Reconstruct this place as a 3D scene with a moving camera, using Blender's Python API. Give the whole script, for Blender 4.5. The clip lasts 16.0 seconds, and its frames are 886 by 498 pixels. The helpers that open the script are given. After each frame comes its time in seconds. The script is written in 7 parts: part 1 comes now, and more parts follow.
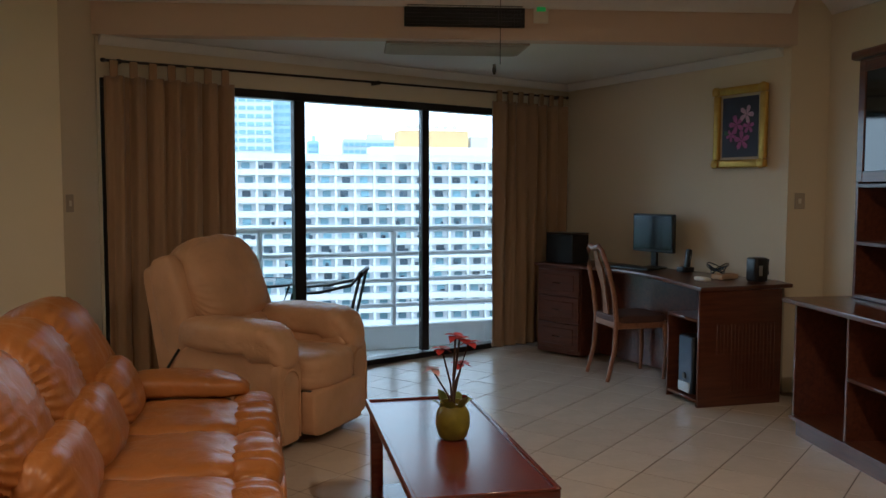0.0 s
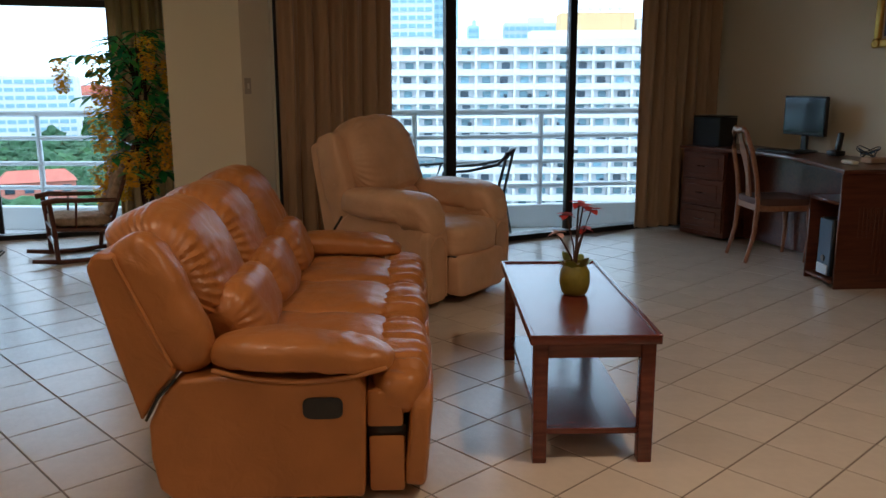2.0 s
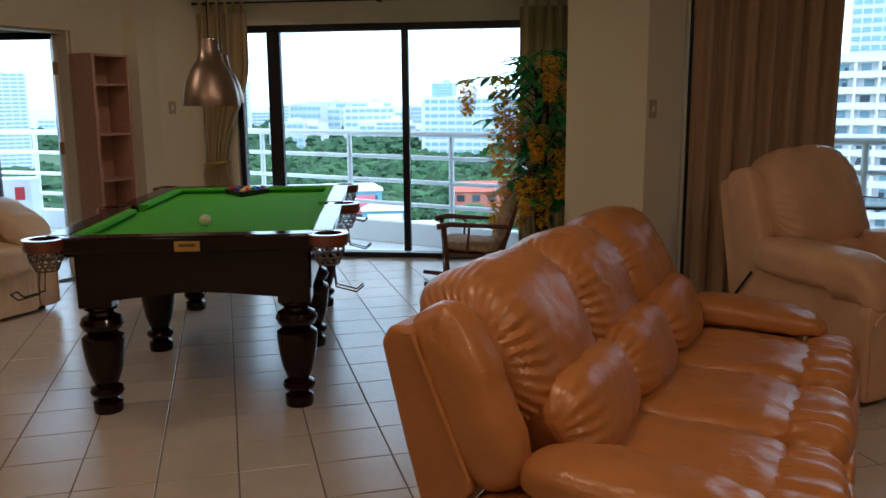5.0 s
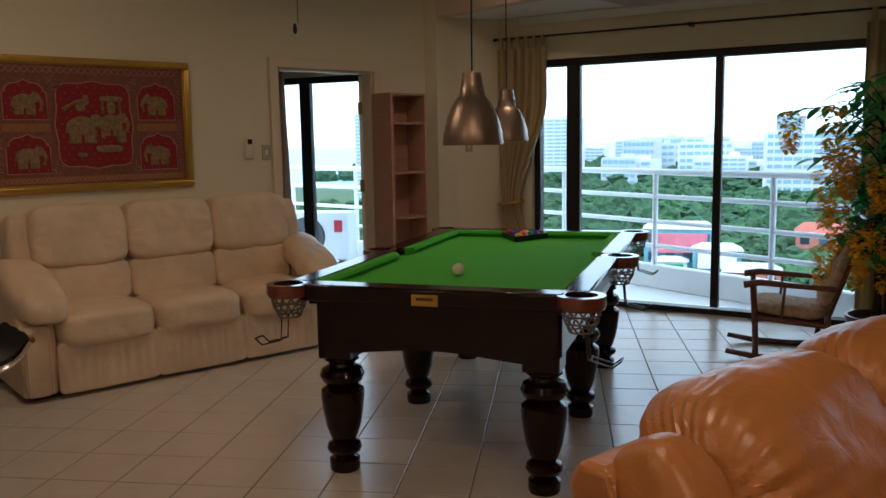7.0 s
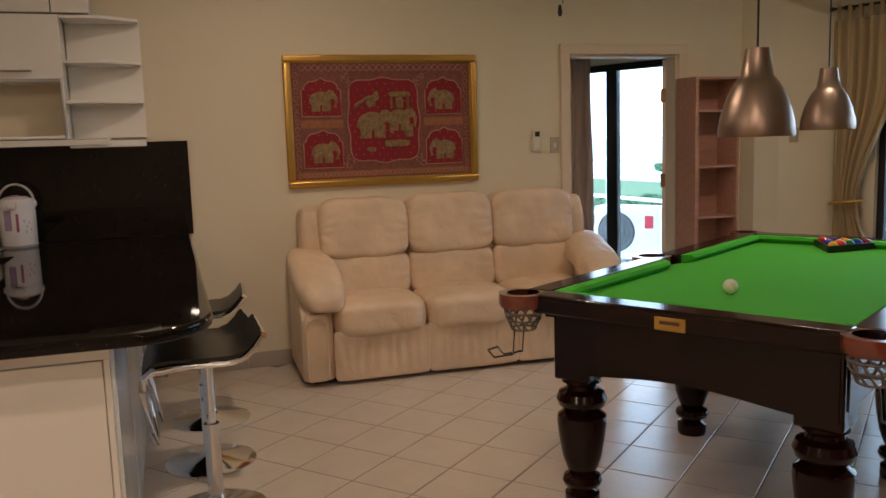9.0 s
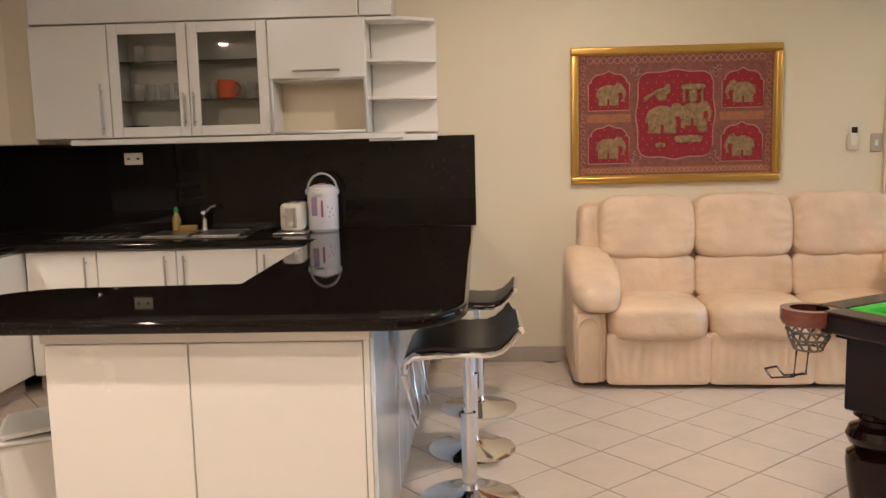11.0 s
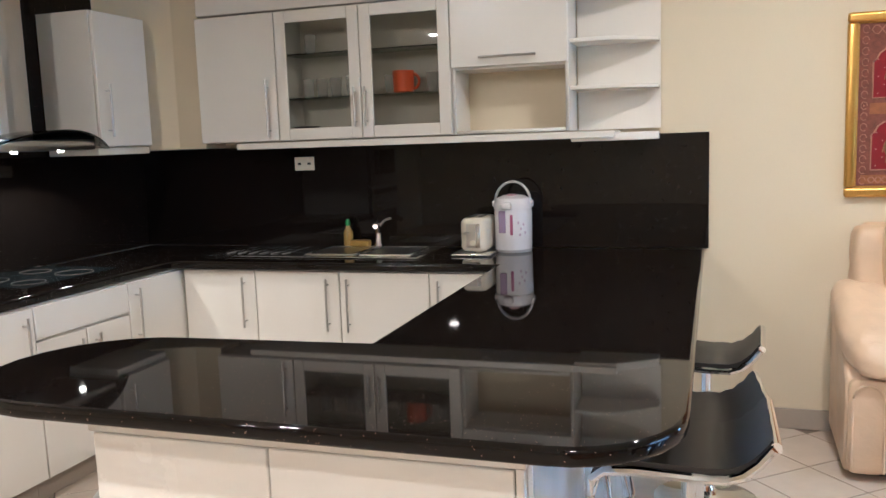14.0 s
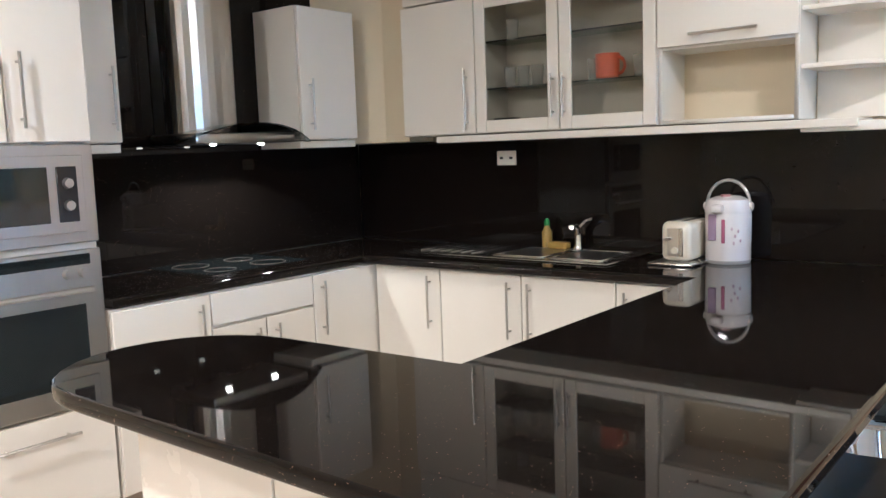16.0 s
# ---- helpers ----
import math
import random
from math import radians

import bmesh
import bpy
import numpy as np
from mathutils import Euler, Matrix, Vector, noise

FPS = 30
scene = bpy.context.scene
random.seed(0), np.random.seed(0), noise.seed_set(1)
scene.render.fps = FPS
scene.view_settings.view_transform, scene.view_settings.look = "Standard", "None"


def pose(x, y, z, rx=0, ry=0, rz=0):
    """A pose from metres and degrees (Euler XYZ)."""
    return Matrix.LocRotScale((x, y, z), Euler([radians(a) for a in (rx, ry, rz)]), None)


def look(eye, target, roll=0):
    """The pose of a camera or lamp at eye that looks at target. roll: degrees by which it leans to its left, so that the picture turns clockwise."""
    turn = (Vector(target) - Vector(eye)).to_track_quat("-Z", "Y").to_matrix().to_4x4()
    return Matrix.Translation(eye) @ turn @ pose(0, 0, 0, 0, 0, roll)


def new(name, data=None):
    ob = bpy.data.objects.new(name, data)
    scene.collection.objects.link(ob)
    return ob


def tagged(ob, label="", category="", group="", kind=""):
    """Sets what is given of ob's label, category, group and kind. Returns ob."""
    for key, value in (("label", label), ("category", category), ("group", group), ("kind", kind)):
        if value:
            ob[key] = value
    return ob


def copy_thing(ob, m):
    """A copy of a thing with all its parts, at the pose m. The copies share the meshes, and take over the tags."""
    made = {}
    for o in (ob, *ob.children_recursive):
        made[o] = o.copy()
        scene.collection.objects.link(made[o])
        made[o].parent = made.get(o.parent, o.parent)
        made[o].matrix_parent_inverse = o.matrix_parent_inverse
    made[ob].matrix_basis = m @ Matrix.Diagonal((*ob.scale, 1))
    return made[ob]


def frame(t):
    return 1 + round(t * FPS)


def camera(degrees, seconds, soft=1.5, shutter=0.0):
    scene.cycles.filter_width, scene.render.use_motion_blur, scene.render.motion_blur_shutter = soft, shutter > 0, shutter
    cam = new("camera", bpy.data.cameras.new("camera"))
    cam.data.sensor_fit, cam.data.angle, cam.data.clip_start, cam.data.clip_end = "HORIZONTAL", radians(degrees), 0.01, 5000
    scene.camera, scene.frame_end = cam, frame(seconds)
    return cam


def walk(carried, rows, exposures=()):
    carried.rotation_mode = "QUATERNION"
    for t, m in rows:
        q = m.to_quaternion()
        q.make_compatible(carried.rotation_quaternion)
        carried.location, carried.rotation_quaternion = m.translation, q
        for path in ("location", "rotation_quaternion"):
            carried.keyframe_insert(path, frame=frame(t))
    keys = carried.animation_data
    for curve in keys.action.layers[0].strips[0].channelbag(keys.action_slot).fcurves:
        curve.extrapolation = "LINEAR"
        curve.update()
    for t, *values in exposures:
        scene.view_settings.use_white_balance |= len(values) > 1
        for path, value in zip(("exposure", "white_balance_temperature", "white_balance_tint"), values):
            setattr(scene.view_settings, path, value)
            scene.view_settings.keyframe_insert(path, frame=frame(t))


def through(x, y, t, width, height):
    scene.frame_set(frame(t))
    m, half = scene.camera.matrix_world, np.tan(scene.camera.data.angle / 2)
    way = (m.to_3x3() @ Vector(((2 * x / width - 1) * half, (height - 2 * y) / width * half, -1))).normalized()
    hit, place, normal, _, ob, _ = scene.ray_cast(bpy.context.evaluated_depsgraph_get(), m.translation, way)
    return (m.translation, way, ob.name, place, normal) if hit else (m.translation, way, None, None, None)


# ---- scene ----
cam = camera(56.0, 16.0, soft=1.5, shutter=0.0)
PATH = [
    (0, (0.621, 1.87, 1.426), (1.098, 3.807, 1.287), 0.1),
    (0.5, (0.603, 1.726, 1.408), (1.001, 3.678, 1.239), 0.6),
    (1, (0.6, 1.621, 1.41), (0.915, 3.58, 1.16), 0.2),
    (1.5, (0.622, 1.541, 1.407), (0.847, 3.499, 1.07), 0.1),
    (2, (0.664, 1.458, 1.401), (0.764, 3.414, 0.997), -0.2),
    (2.5, (0.695, 1.46, 1.389), (0.699, 3.415, 0.965), -0.7),
    (3, (0.709, 1.525, 1.388), (0.647, 3.478, 0.963), -0.1),
    (3.5, (0.719, 1.712, 1.401), (0.542, 3.659, 0.977), -0.3),
    (4, (0.716, 1.875, 1.417), (0.284, 3.785, 1.009), -0.8),
    (4.2, (0.717, 1.98, 1.409), (0.152, 3.856, 1.011), -0.9),
    (6.3, (0.624, 2.695, 1.427), (-0.529, 4.307, 1.155), -0.2),
    (6.5, (0.61, 2.77, 1.427), (-0.634, 4.314, 1.161), -0.5),
    (7, (0.585, 2.958, 1.418), (-0.899, 4.273, 1.157), -1.0),
    (7.5, (0.553, 3.098, 1.41), (-1.034, 4.286, 1.143), -1.0),
    (8, (0.486, 3.263, 1.417), (-1.164, 4.362, 1.15), -0.5),
    (8.5, (0.447, 3.365, 1.416), (-1.323, 4.258, 1.147), -1.4),
    (9, (0.44, 3.503, 1.424), (-1.445, 4.118, 1.158), -1.8),
    (9.5, (0.447, 3.618, 1.417), (-1.509, 3.946, 1.159), -2.5),
    (10, (0.465, 3.668, 1.414), (-1.513, 3.818, 1.161), -1.3),
    (10.2, (0.451, 3.674, 1.409), (-1.531, 3.766, 1.159), -1.2),
    (12.3, (-0.041, 3.617, 1.412), (-1.993, 3.267, 1.15), -1.8),
    (12.5, (-0.149, 3.623, 1.42), (-2.092, 3.225, 1.161), -1.8),
    (13, (-0.291, 3.613, 1.443), (-2.215, 3.136, 1.172), -1.8),
    (13.5, (-0.457, 3.632, 1.415), (-2.363, 3.083, 1.162), -1.5),
    (14, (-0.627, 3.654, 1.454), (-2.511, 3.036, 1.196), -2.0),
    (14.5, (-0.798, 3.746, 1.427), (-2.619, 2.953, 1.194), -2.3),
    (15, (-0.95, 3.86, 1.417), (-2.675, 2.875, 1.185), -2.4),
    (15.5, (-1.08, 3.915, 1.405), (-2.728, 2.807, 1.168), -1.9),
    (16, (-1.194, 3.949, 1.41), (-2.744, 2.708, 1.172), -2.0),
]
EXPOSURES = [(0.0, 0.15, 5450, 8), (2.5, 0.15, 5450, 9), (4.2, 0.12, 5400, 9), (7.0, 0.0, 5500, 9), (8.0, 0.25, 5450, 10), (9.0, 0.85, 5350, 10), (10.2, 1.65, 5100, 9), (12.3, 2.12, 4450, 5), (14.0, 2.3, 4300, 4), (16.0, 2.58, 4250, 3)]
walk(cam, [(t, look(eye, target, roll)) for t, eye, target, roll in PATH], EXPOSURES)

# ---- light ----
world = bpy.data.worlds.new("sky_world")
scene.world = world
world.use_nodes = True
wn = world.node_tree.nodes
wl = world.node_tree.links
sky = wn.new("ShaderNodeTexSky")
sky.sky_type = "NISHITA"
sky.sun_disc = False
sky.sun_elevation = radians(48)
sky.sun_rotation = radians(250)
sky.air_density = 1.2
sky.dust_density = 3.0
veil = wn.new("ShaderNodeMixRGB")
veil.inputs[0].default_value = 0.72
veil.inputs[2].default_value = (17.0, 20.0, 21.5, 1)
wl.new(sky.outputs[0], veil.inputs[1])
wl.new(veil.outputs[0], wn["Background"].inputs[0])
wn["Background"].inputs[1].default_value = 0.17

sun_data = bpy.data.lights.new("sun", "SUN")
sun_data.energy = 1.8
sun_data.angle = radians(14)
sun_data.color = (1.0, 0.97, 0.92)
sun = new("sun", sun_data)
sun.matrix_world = look((60, -40, 80), (0, 0, 0))


def downlight(x, y, z, watts, size=0.12):
    d = bpy.data.lights.new("ceiling_bulb", "AREA")
    d.shape = "DISK"
    d.size = size
    d.energy = watts
    d.color = (1.0, 0.68, 0.42)
    o = new("ceiling_bulb", d)
    o.location = (x, y, z)
    return o



# ---- materials and mesh helpers ----
def nodes_of(name):
    m = bpy.data.materials.new(name)
    m.use_nodes = True
    return m, m.node_tree.nodes, m.node_tree.links, m.node_tree.nodes["Principled BSDF"]


def surface(name, colour, rough=0.5, metal=0.0, vary=0.08, scale=3.0, grain=60.0, bump=0.05, coat=0.0, sheen=0.0, stretch=(1, 1, 1), per_object=0.0, spec=0.5):
    """A surface with broad tone changes, fine grain and relief."""
    m, n, l, b = nodes_of(name)
    tc = n.new("ShaderNodeTexCoord")
    mp = n.new("ShaderNodeMapping")
    mp.inputs["Scale"].default_value = stretch
    l.new(tc.outputs["Object"], mp.inputs[0])
    broad = n.new("ShaderNodeTexNoise")
    broad.inputs["Scale"].default_value = scale
    broad.inputs["Detail"].default_value = 5
    fine = n.new("ShaderNodeTexNoise")
    fine.inputs["Scale"].default_value = grain
    fine.inputs["Detail"].default_value = 6
    for t in (broad, fine):
        l.new(mp.outputs[0], t.inputs["Vector"])
    add = n.new("ShaderNodeMath")
    add.operation = "MULTIPLY_ADD"
    add.inputs[1].default_value = 0.45
    l.new(fine.outputs[0], add.inputs[0])
    l.new(broad.outputs[0], add.inputs[2])
    ramp = n.new("ShaderNodeMapRange")
    ramp.inputs[1].default_value = 0.35
    ramp.inputs[2].default_value = 1.1
    ramp.inputs[3].default_value = 1 - vary
    ramp.inputs[4].default_value = 1 + vary
    l.new(add.outputs[0], ramp.inputs[0])
    mul = n.new("ShaderNodeVectorMath")
    mul.operation = "SCALE"
    mul.inputs[0].default_value = colour
    last = ramp.outputs[0]
    if per_object:
        info = n.new("ShaderNodeObjectInfo")
        r2 = n.new("ShaderNodeMapRange")
        r2.inputs[3].default_value = 1 - per_object
        r2.inputs[4].default_value = 1 + per_object
        l.new(info.outputs["Random"], r2.inputs[0])
        mm = n.new("ShaderNodeMath")
        mm.operation = "MULTIPLY"
        l.new(last, mm.inputs[0])
        l.new(r2.outputs[0], mm.inputs[1])
        last = mm.outputs[0]
    l.new(last, mul.inputs["Scale"])
    l.new(mul.outputs[0], b.inputs["Base Color"])
    rr = n.new("ShaderNodeMapRange")
    rr.inputs[3].default_value = max(0.02, rough * 0.85)
    rr.inputs[4].default_value = min(1, rough * 1.15)
    l.new(broad.outputs[0], rr.inputs[0])
    l.new(rr.outputs[0], b.inputs["Roughness"])
    b.inputs["Metallic"].default_value = metal
    b.inputs["Specular IOR Level"].default_value = spec
    b.inputs["Coat Weight"].default_value = coat
    b.inputs["Coat Roughness"].default_value = 0.12
    b.inputs["Sheen Weight"].default_value = sheen
    if bump:
        bp = n.new("ShaderNodeBump")
        bp.inputs["Strength"].default_value = bump
        bp.inputs["Distance"].default_value = 0.01
        l.new(fine.outputs[0], bp.inputs["Height"])
        l.new(bp.outputs[0], b.inputs["Normal"])
    return m


def wood(name, colour, dark, rough=0.35, coat=0.3, along=(1, 12, 12), scale=3.0, spec=0.5):
    m, n, l, b = nodes_of(name)
    tc = n.new("ShaderNodeTexCoord")
    mp = n.new("ShaderNodeMapping")
    mp.inputs["Scale"].default_value = along
    l.new(tc.outputs["Object"], mp.inputs[0])
    a = n.new("ShaderNodeTexNoise")
    a.inputs["Scale"].default_value = scale
    a.inputs["Detail"].default_value = 8
    a.inputs["Distortion"].default_value = 0.6
    l.new(mp.outputs[0], a.inputs["Vector"])
    r = n.new("ShaderNodeValToRGB")
    r.color_ramp.elements[0].position = 0.33
    r.color_ramp.elements[0].color = (*dark, 1)
    r.color_ramp.elements[1].position = 0.68
    r.color_ramp.elements[1].color = (*colour, 1)
    l.new(a.outputs[0], r.inputs[0])
    l.new(r.outputs[0], b.inputs["Base Color"])
    b.inputs["Roughness"].default_value = rough
    b.inputs["Coat Weight"].default_value = coat
    b.inputs["Specular IOR Level"].default_value = spec
    b.inputs["Coat Roughness"].default_value = 0.1
    bp = n.new("ShaderNodeBump")
    bp.inputs["Strength"].default_value = 0.04
    l.new(a.outputs[0], bp.inputs["Height"])
    l.new(bp.outputs[0], b.inputs["Normal"])
    return m


def leather(name, colour, rough=0.38, vary=0.1):
    """Pebbled hide: cell relief, broad wear, soft shine."""
    m, n, l, b = nodes_of(name)
    tc = n.new("ShaderNodeTexCoord")
    broad = n.new("ShaderNodeTexNoise")
    broad.inputs["Scale"].default_value = 5
    broad.inputs["Detail"].default_value = 4
    cells = n.new("ShaderNodeTexVoronoi")
    cells.inputs["Scale"].default_value = 260
    folds = n.new("ShaderNodeTexNoise")
    folds.inputs["Scale"].default_value = 14
    folds.inputs["Detail"].default_value = 3
    folds.inputs["Distortion"].default_value = 1.2
    for t in (broad, cells, folds):
        l.new(tc.outputs["Object"], t.inputs["Vector"])
    mr = n.new("ShaderNodeMapRange")
    mr.inputs[1].default_value = 0.3
    mr.inputs[2].default_value = 0.7
    mr.inputs[3].default_value = 1 - vary
    mr.inputs[4].default_value = 1 + vary
    l.new(broad.outputs[0], mr.inputs[0])
    sc = n.new("ShaderNodeVectorMath")
    sc.operation = "SCALE"
    sc.inputs[0].default_value = colour
    l.new(mr.outputs[0], sc.inputs["Scale"])
    l.new(sc.outputs[0], b.inputs["Base Color"])
    b.inputs["Roughness"].default_value = rough
    b1 = n.new("ShaderNodeBump")
    b1.inputs["Strength"].default_value = 0.12
    b1.inputs["Distance"].default_value = 0.002
    l.new(cells.outputs["Distance"], b1.inputs["Height"])
    b2 = n.new("ShaderNodeBump")
    b2.inputs["Strength"].default_value = 0.22
    b2.inputs["Distance"].default_value = 0.02
    l.new(folds.outputs[0], b2.inputs["Height"])
    l.new(b1.outputs[0], b2.inputs["Normal"])
    wear = n.new("ShaderNodeMapRange")
    wear.inputs[1].default_value = 0.3
    wear.inputs[2].default_value = 0.75
    wear.inputs[3].default_value = rough * 0.82
    wear.inputs[4].default_value = rough * 1.3
    l.new(folds.outputs[0], wear.inputs[0])
    l.new(wear.outputs[0], b.inputs["Roughness"])
    l.new(b2.outputs[0], b.inputs["Normal"])
    return m


def clear_glass(name, tint=(0.93, 0.97, 0.97), rough=0.0):
    m, n, l, b = nodes_of(name)
    n.remove(b)
    out = n["Material Output"]
    tr = n.new("ShaderNodeBsdfTransparent")
    tr.inputs[0].default_value = (*tint, 1)
    gl = n.new("ShaderNodeBsdfGlossy")
    gl.inputs["Roughness"].default_value = rough + 0.02
    fr = n.new("ShaderNodeFresnel")
    fr.inputs[0].default_value = 1.45
    mx = n.new("ShaderNodeMixShader")
    l.new(fr.outputs[0], mx.inputs[0])
    l.new(tr.outputs[0], mx.inputs[1])
    l.new(gl.outputs[0], mx.inputs[2])
    l.new(mx.outputs[0], out.inputs[0])
    return m


def glow(name, colour, strength):
    m, n, l, b = nodes_of(name)
    b.inputs["Base Color"].default_value = (*colour, 1)
    b.inputs["Emission Color"].default_value = (*colour, 1)
    b.inputs["Emission Strength"].default_value = strength
    return m


def leafy(name, colour, rough=0.45, through=0.4):
    """Thin leaf: gloss on top of light that passes through."""
    m, n, l, b = nodes_of(name)
    tc = n.new("ShaderNodeTexCoord")
    ns = n.new("ShaderNodeTexNoise")
    ns.inputs["Scale"].default_value = 14
    l.new(tc.outputs["Object"], ns.inputs["Vector"])
    mr = n.new("ShaderNodeMapRange")
    mr.inputs[3].default_value = 0.6
    mr.inputs[4].default_value = 1.4
    l.new(ns.outputs[0], mr.inputs[0])
    sc = n.new("ShaderNodeVectorMath")
    sc.operation = "SCALE"
    sc.inputs[0].default_value = colour
    l.new(mr.outputs[0], sc.inputs["Scale"])
    l.new(sc.outputs[0], b.inputs["Base Color"])
    b.inputs["Roughness"].default_value = rough
    tl = n.new("ShaderNodeBsdfTranslucent")
    l.new(sc.outputs[0], tl.inputs[0])
    mx = n.new("ShaderNodeMixShader")
    mx.inputs[0].default_value = through
    l.new(b.outputs[0], mx.inputs[1])
    l.new(tl.outputs[0], mx.inputs[2])
    l.new(mx.outputs[0], n["Material Output"].inputs[0])
    return m


WALL = surface("cream_wall_paint", (0.71, 0.63, 0.465), 0.6, vary=0.04, scale=1.2, grain=180, bump=0.03)
BEAM = surface("peach_beam_paint", (0.66, 0.52, 0.40), 0.6, vary=0.03, scale=1.2, grain=180, bump=0.03)
CEIL = surface("white_ceiling_paint", (0.74, 0.74, 0.70), 0.7, vary=0.03, scale=1.0, grain=150, bump=0.02)
TILE = surface("ivory_floor_tile", (0.62, 0.535, 0.44), 0.24, vary=0.07, scale=6, grain=26, bump=0.11, per_object=0.05)
GROUT = surface("dark_grout", (0.17, 0.135, 0.105), 0.8, vary=0.15, scale=8, grain=120, bump=0.1)
SKIRT = surface("taupe_skirting_tile", (0.40, 0.35, 0.29), 0.3, vary=0.05)
BRONZE = surface("dark_bronze_frame", (0.018, 0.016, 0.016), 0.35, metal=0.3, vary=0.1)
GLASS = clear_glass("window_glass", (0.95, 0.97, 0.98))
CONC = surface("painted_balcony_concrete", (0.72, 0.74, 0.75), 0.7, vary=0.06, scale=2.5, grain=60)
RAILM = surface("white_painted_rail", (0.72, 0.76, 0.80), 0.4, vary=0.05)
MAHOG = wood("red_mahogany", (0.16, 0.032, 0.017), (0.085, 0.016, 0.010), 0.27, 0.3)
DESKW = wood("dark_cherry_wood", (0.14, 0.045, 0.022), (0.075, 0.024, 0.013), 0.3, 0.4)
POOLW = wood("black_cherry_lacquer", (0.015, 0.0035, 0.003), (0.006, 0.0018, 0.0016), 0.13, 0.0, spec=0.3)
FELT = surface("green_baize", (0.095, 0.43, 0.026), 0.9, vary=0.05, scale=3, grain=400, bump=0.05, spec=0.10)
TANL = leather("tan_leather", (0.43, 0.165, 0.040), 0.34)
CREAML = leather("cream_leather", (0.69, 0.52, 0.35), 0.42)
PINKL = leather("beige_leather", (0.62, 0.37, 0.205), 0.45)
BLACKL = surface("black_vinyl", (0.013, 0.012, 0.012), 0.34, vary=0.1, scale=8, grain=220, bump=0.02)
CURT = surface("beige_curtain_cloth", (0.38, 0.25, 0.145), 0.9, vary=0.05, scale=2, grain=350, bump=0.06, sheen=0.3)
CURTL = surface("gold_curtain_cloth", (0.56, 0.43, 0.23), 0.85, vary=0.05, scale=2, grain=350, bump=0.06, sheen=0.2)
CURTB = surface("rose_beige_curtain_cloth", (0.58, 0.42, 0.31), 0.85, vary=0.05, scale=2, grain=350, bump=0.06)


def let_through(m, colour, share):
    """Thin cloth: part of the light passes through it."""
    n, l = m.node_tree.nodes, m.node_tree.links
    tl = n.new("ShaderNodeBsdfTranslucent")
    tl.inputs[0].default_value = (*colour, 1)
    mx = n.new("ShaderNodeMixShader")
    mx.inputs[0].default_value = share
    l.new(n["Principled BSDF"].outputs[0], mx.inputs[1])
    l.new(tl.outputs[0], mx.inputs[2])
    l.new(mx.outputs[0], n["Material Output"].inputs[0])


let_through(CURTL, (0.56, 0.42, 0.21), 0.35)
let_through(CURTB, (0.60, 0.42, 0.30), 0.4)
WHITE = surface("white_gloss_laminate", (0.80, 0.77, 0.71), 0.26, vary=0.02, bump=0.0, coat=0.05)
GRAN = surface("black_granite", (0.007, 0.0055, 0.0048), 0.03, vary=0.08, scale=40, grain=300, bump=0.0, spec=0.22)


def add_flecks(m, colour, scale=260.0, share=0.022):
    """Sparse mica flecks, each with its own tilt, that catch a lamp's light."""
    n, l = m.node_tree.nodes, m.node_tree.links
    b = n["Principled BSDF"]
    tc = n.new("ShaderNodeTexCoord")
    cell = n.new("ShaderNodeTexVoronoi")
    cell.inputs["Scale"].default_value = scale
    l.new(tc.outputs["Object"], cell.inputs["Vector"])
    sep = n.new("ShaderNodeSeparateColor")
    l.new(cell.outputs["Color"], sep.inputs[0])
    pick = n.new("ShaderNodeMath")
    pick.operation = "LESS_THAN"
    pick.inputs[1].default_value = share
    l.new(sep.outputs[0], pick.inputs[0])
    near = n.new("ShaderNodeMath")
    near.operation = "LESS_THAN"
    near.inputs[1].default_value = 0.33
    l.new(cell.outputs["Distance"], near.inputs[0])
    both = n.new("ShaderNodeMath")
    both.operation = "MULTIPLY"
    l.new(pick.outputs[0], both.inputs[0])
    l.new(near.outputs[0], both.inputs[1])
    fleck = n.new("ShaderNodeBsdfPrincipled")
    fleck.inputs["Base Color"].default_value = (*colour, 1)
    fleck.inputs["Metallic"].default_value = 0.6
    fleck.inputs["Roughness"].default_value = 0.45
    mx = n.new("ShaderNodeMixShader")
    l.new(both.outputs[0], mx.inputs[0])
    l.new(b.outputs[0], mx.inputs[1])
    l.new(fleck.outputs[0], mx.inputs[2])
    l.new(mx.outputs[0], n["Material Output"].inputs[0])


add_flecks(GRAN, (0.34, 0.22, 0.15))
CHROME = surface("chrome", (0.75, 0.75, 0.76), 0.08, metal=1.0, vary=0.02, bump=0)
STEEL = surface("brushed_steel", (0.55, 0.54, 0.52), 0.28, metal=1.0, vary=0.06, grain=200, stretch=(1, 1, 0.05), bump=0.02)
# Black plastic parts, and fillers standing in for shade in gaps and holes.
BLACKP = surface("black_plastic_and_gap_shade", (0.012, 0.012, 0.013), 0.3, vary=0.05, bump=0.01)
GOLD = surface("gilded_wood", (0.55, 0.34, 0.07), 0.35, metal=0.7, vary=0.2, scale=20, grain=120, bump=0.2)


def bm_box(cx, cy, cz, sx, sy, sz, bevel=0.0, seg=2, bm=None):
    own = bmesh.new()
    bmesh.ops.create_cube(own, size=1.0, matrix=Matrix.Translation((cx, cy, cz)) @ Matrix.Diagonal((sx, sy, sz, 1)))
    if bevel:
        bmesh.ops.bevel(own, geom=own.edges[:], offset=min(bevel, 0.45 * min(sx, sy, sz)), segments=seg, affect="EDGES", profile=0.5)
    return merge(bm, own)


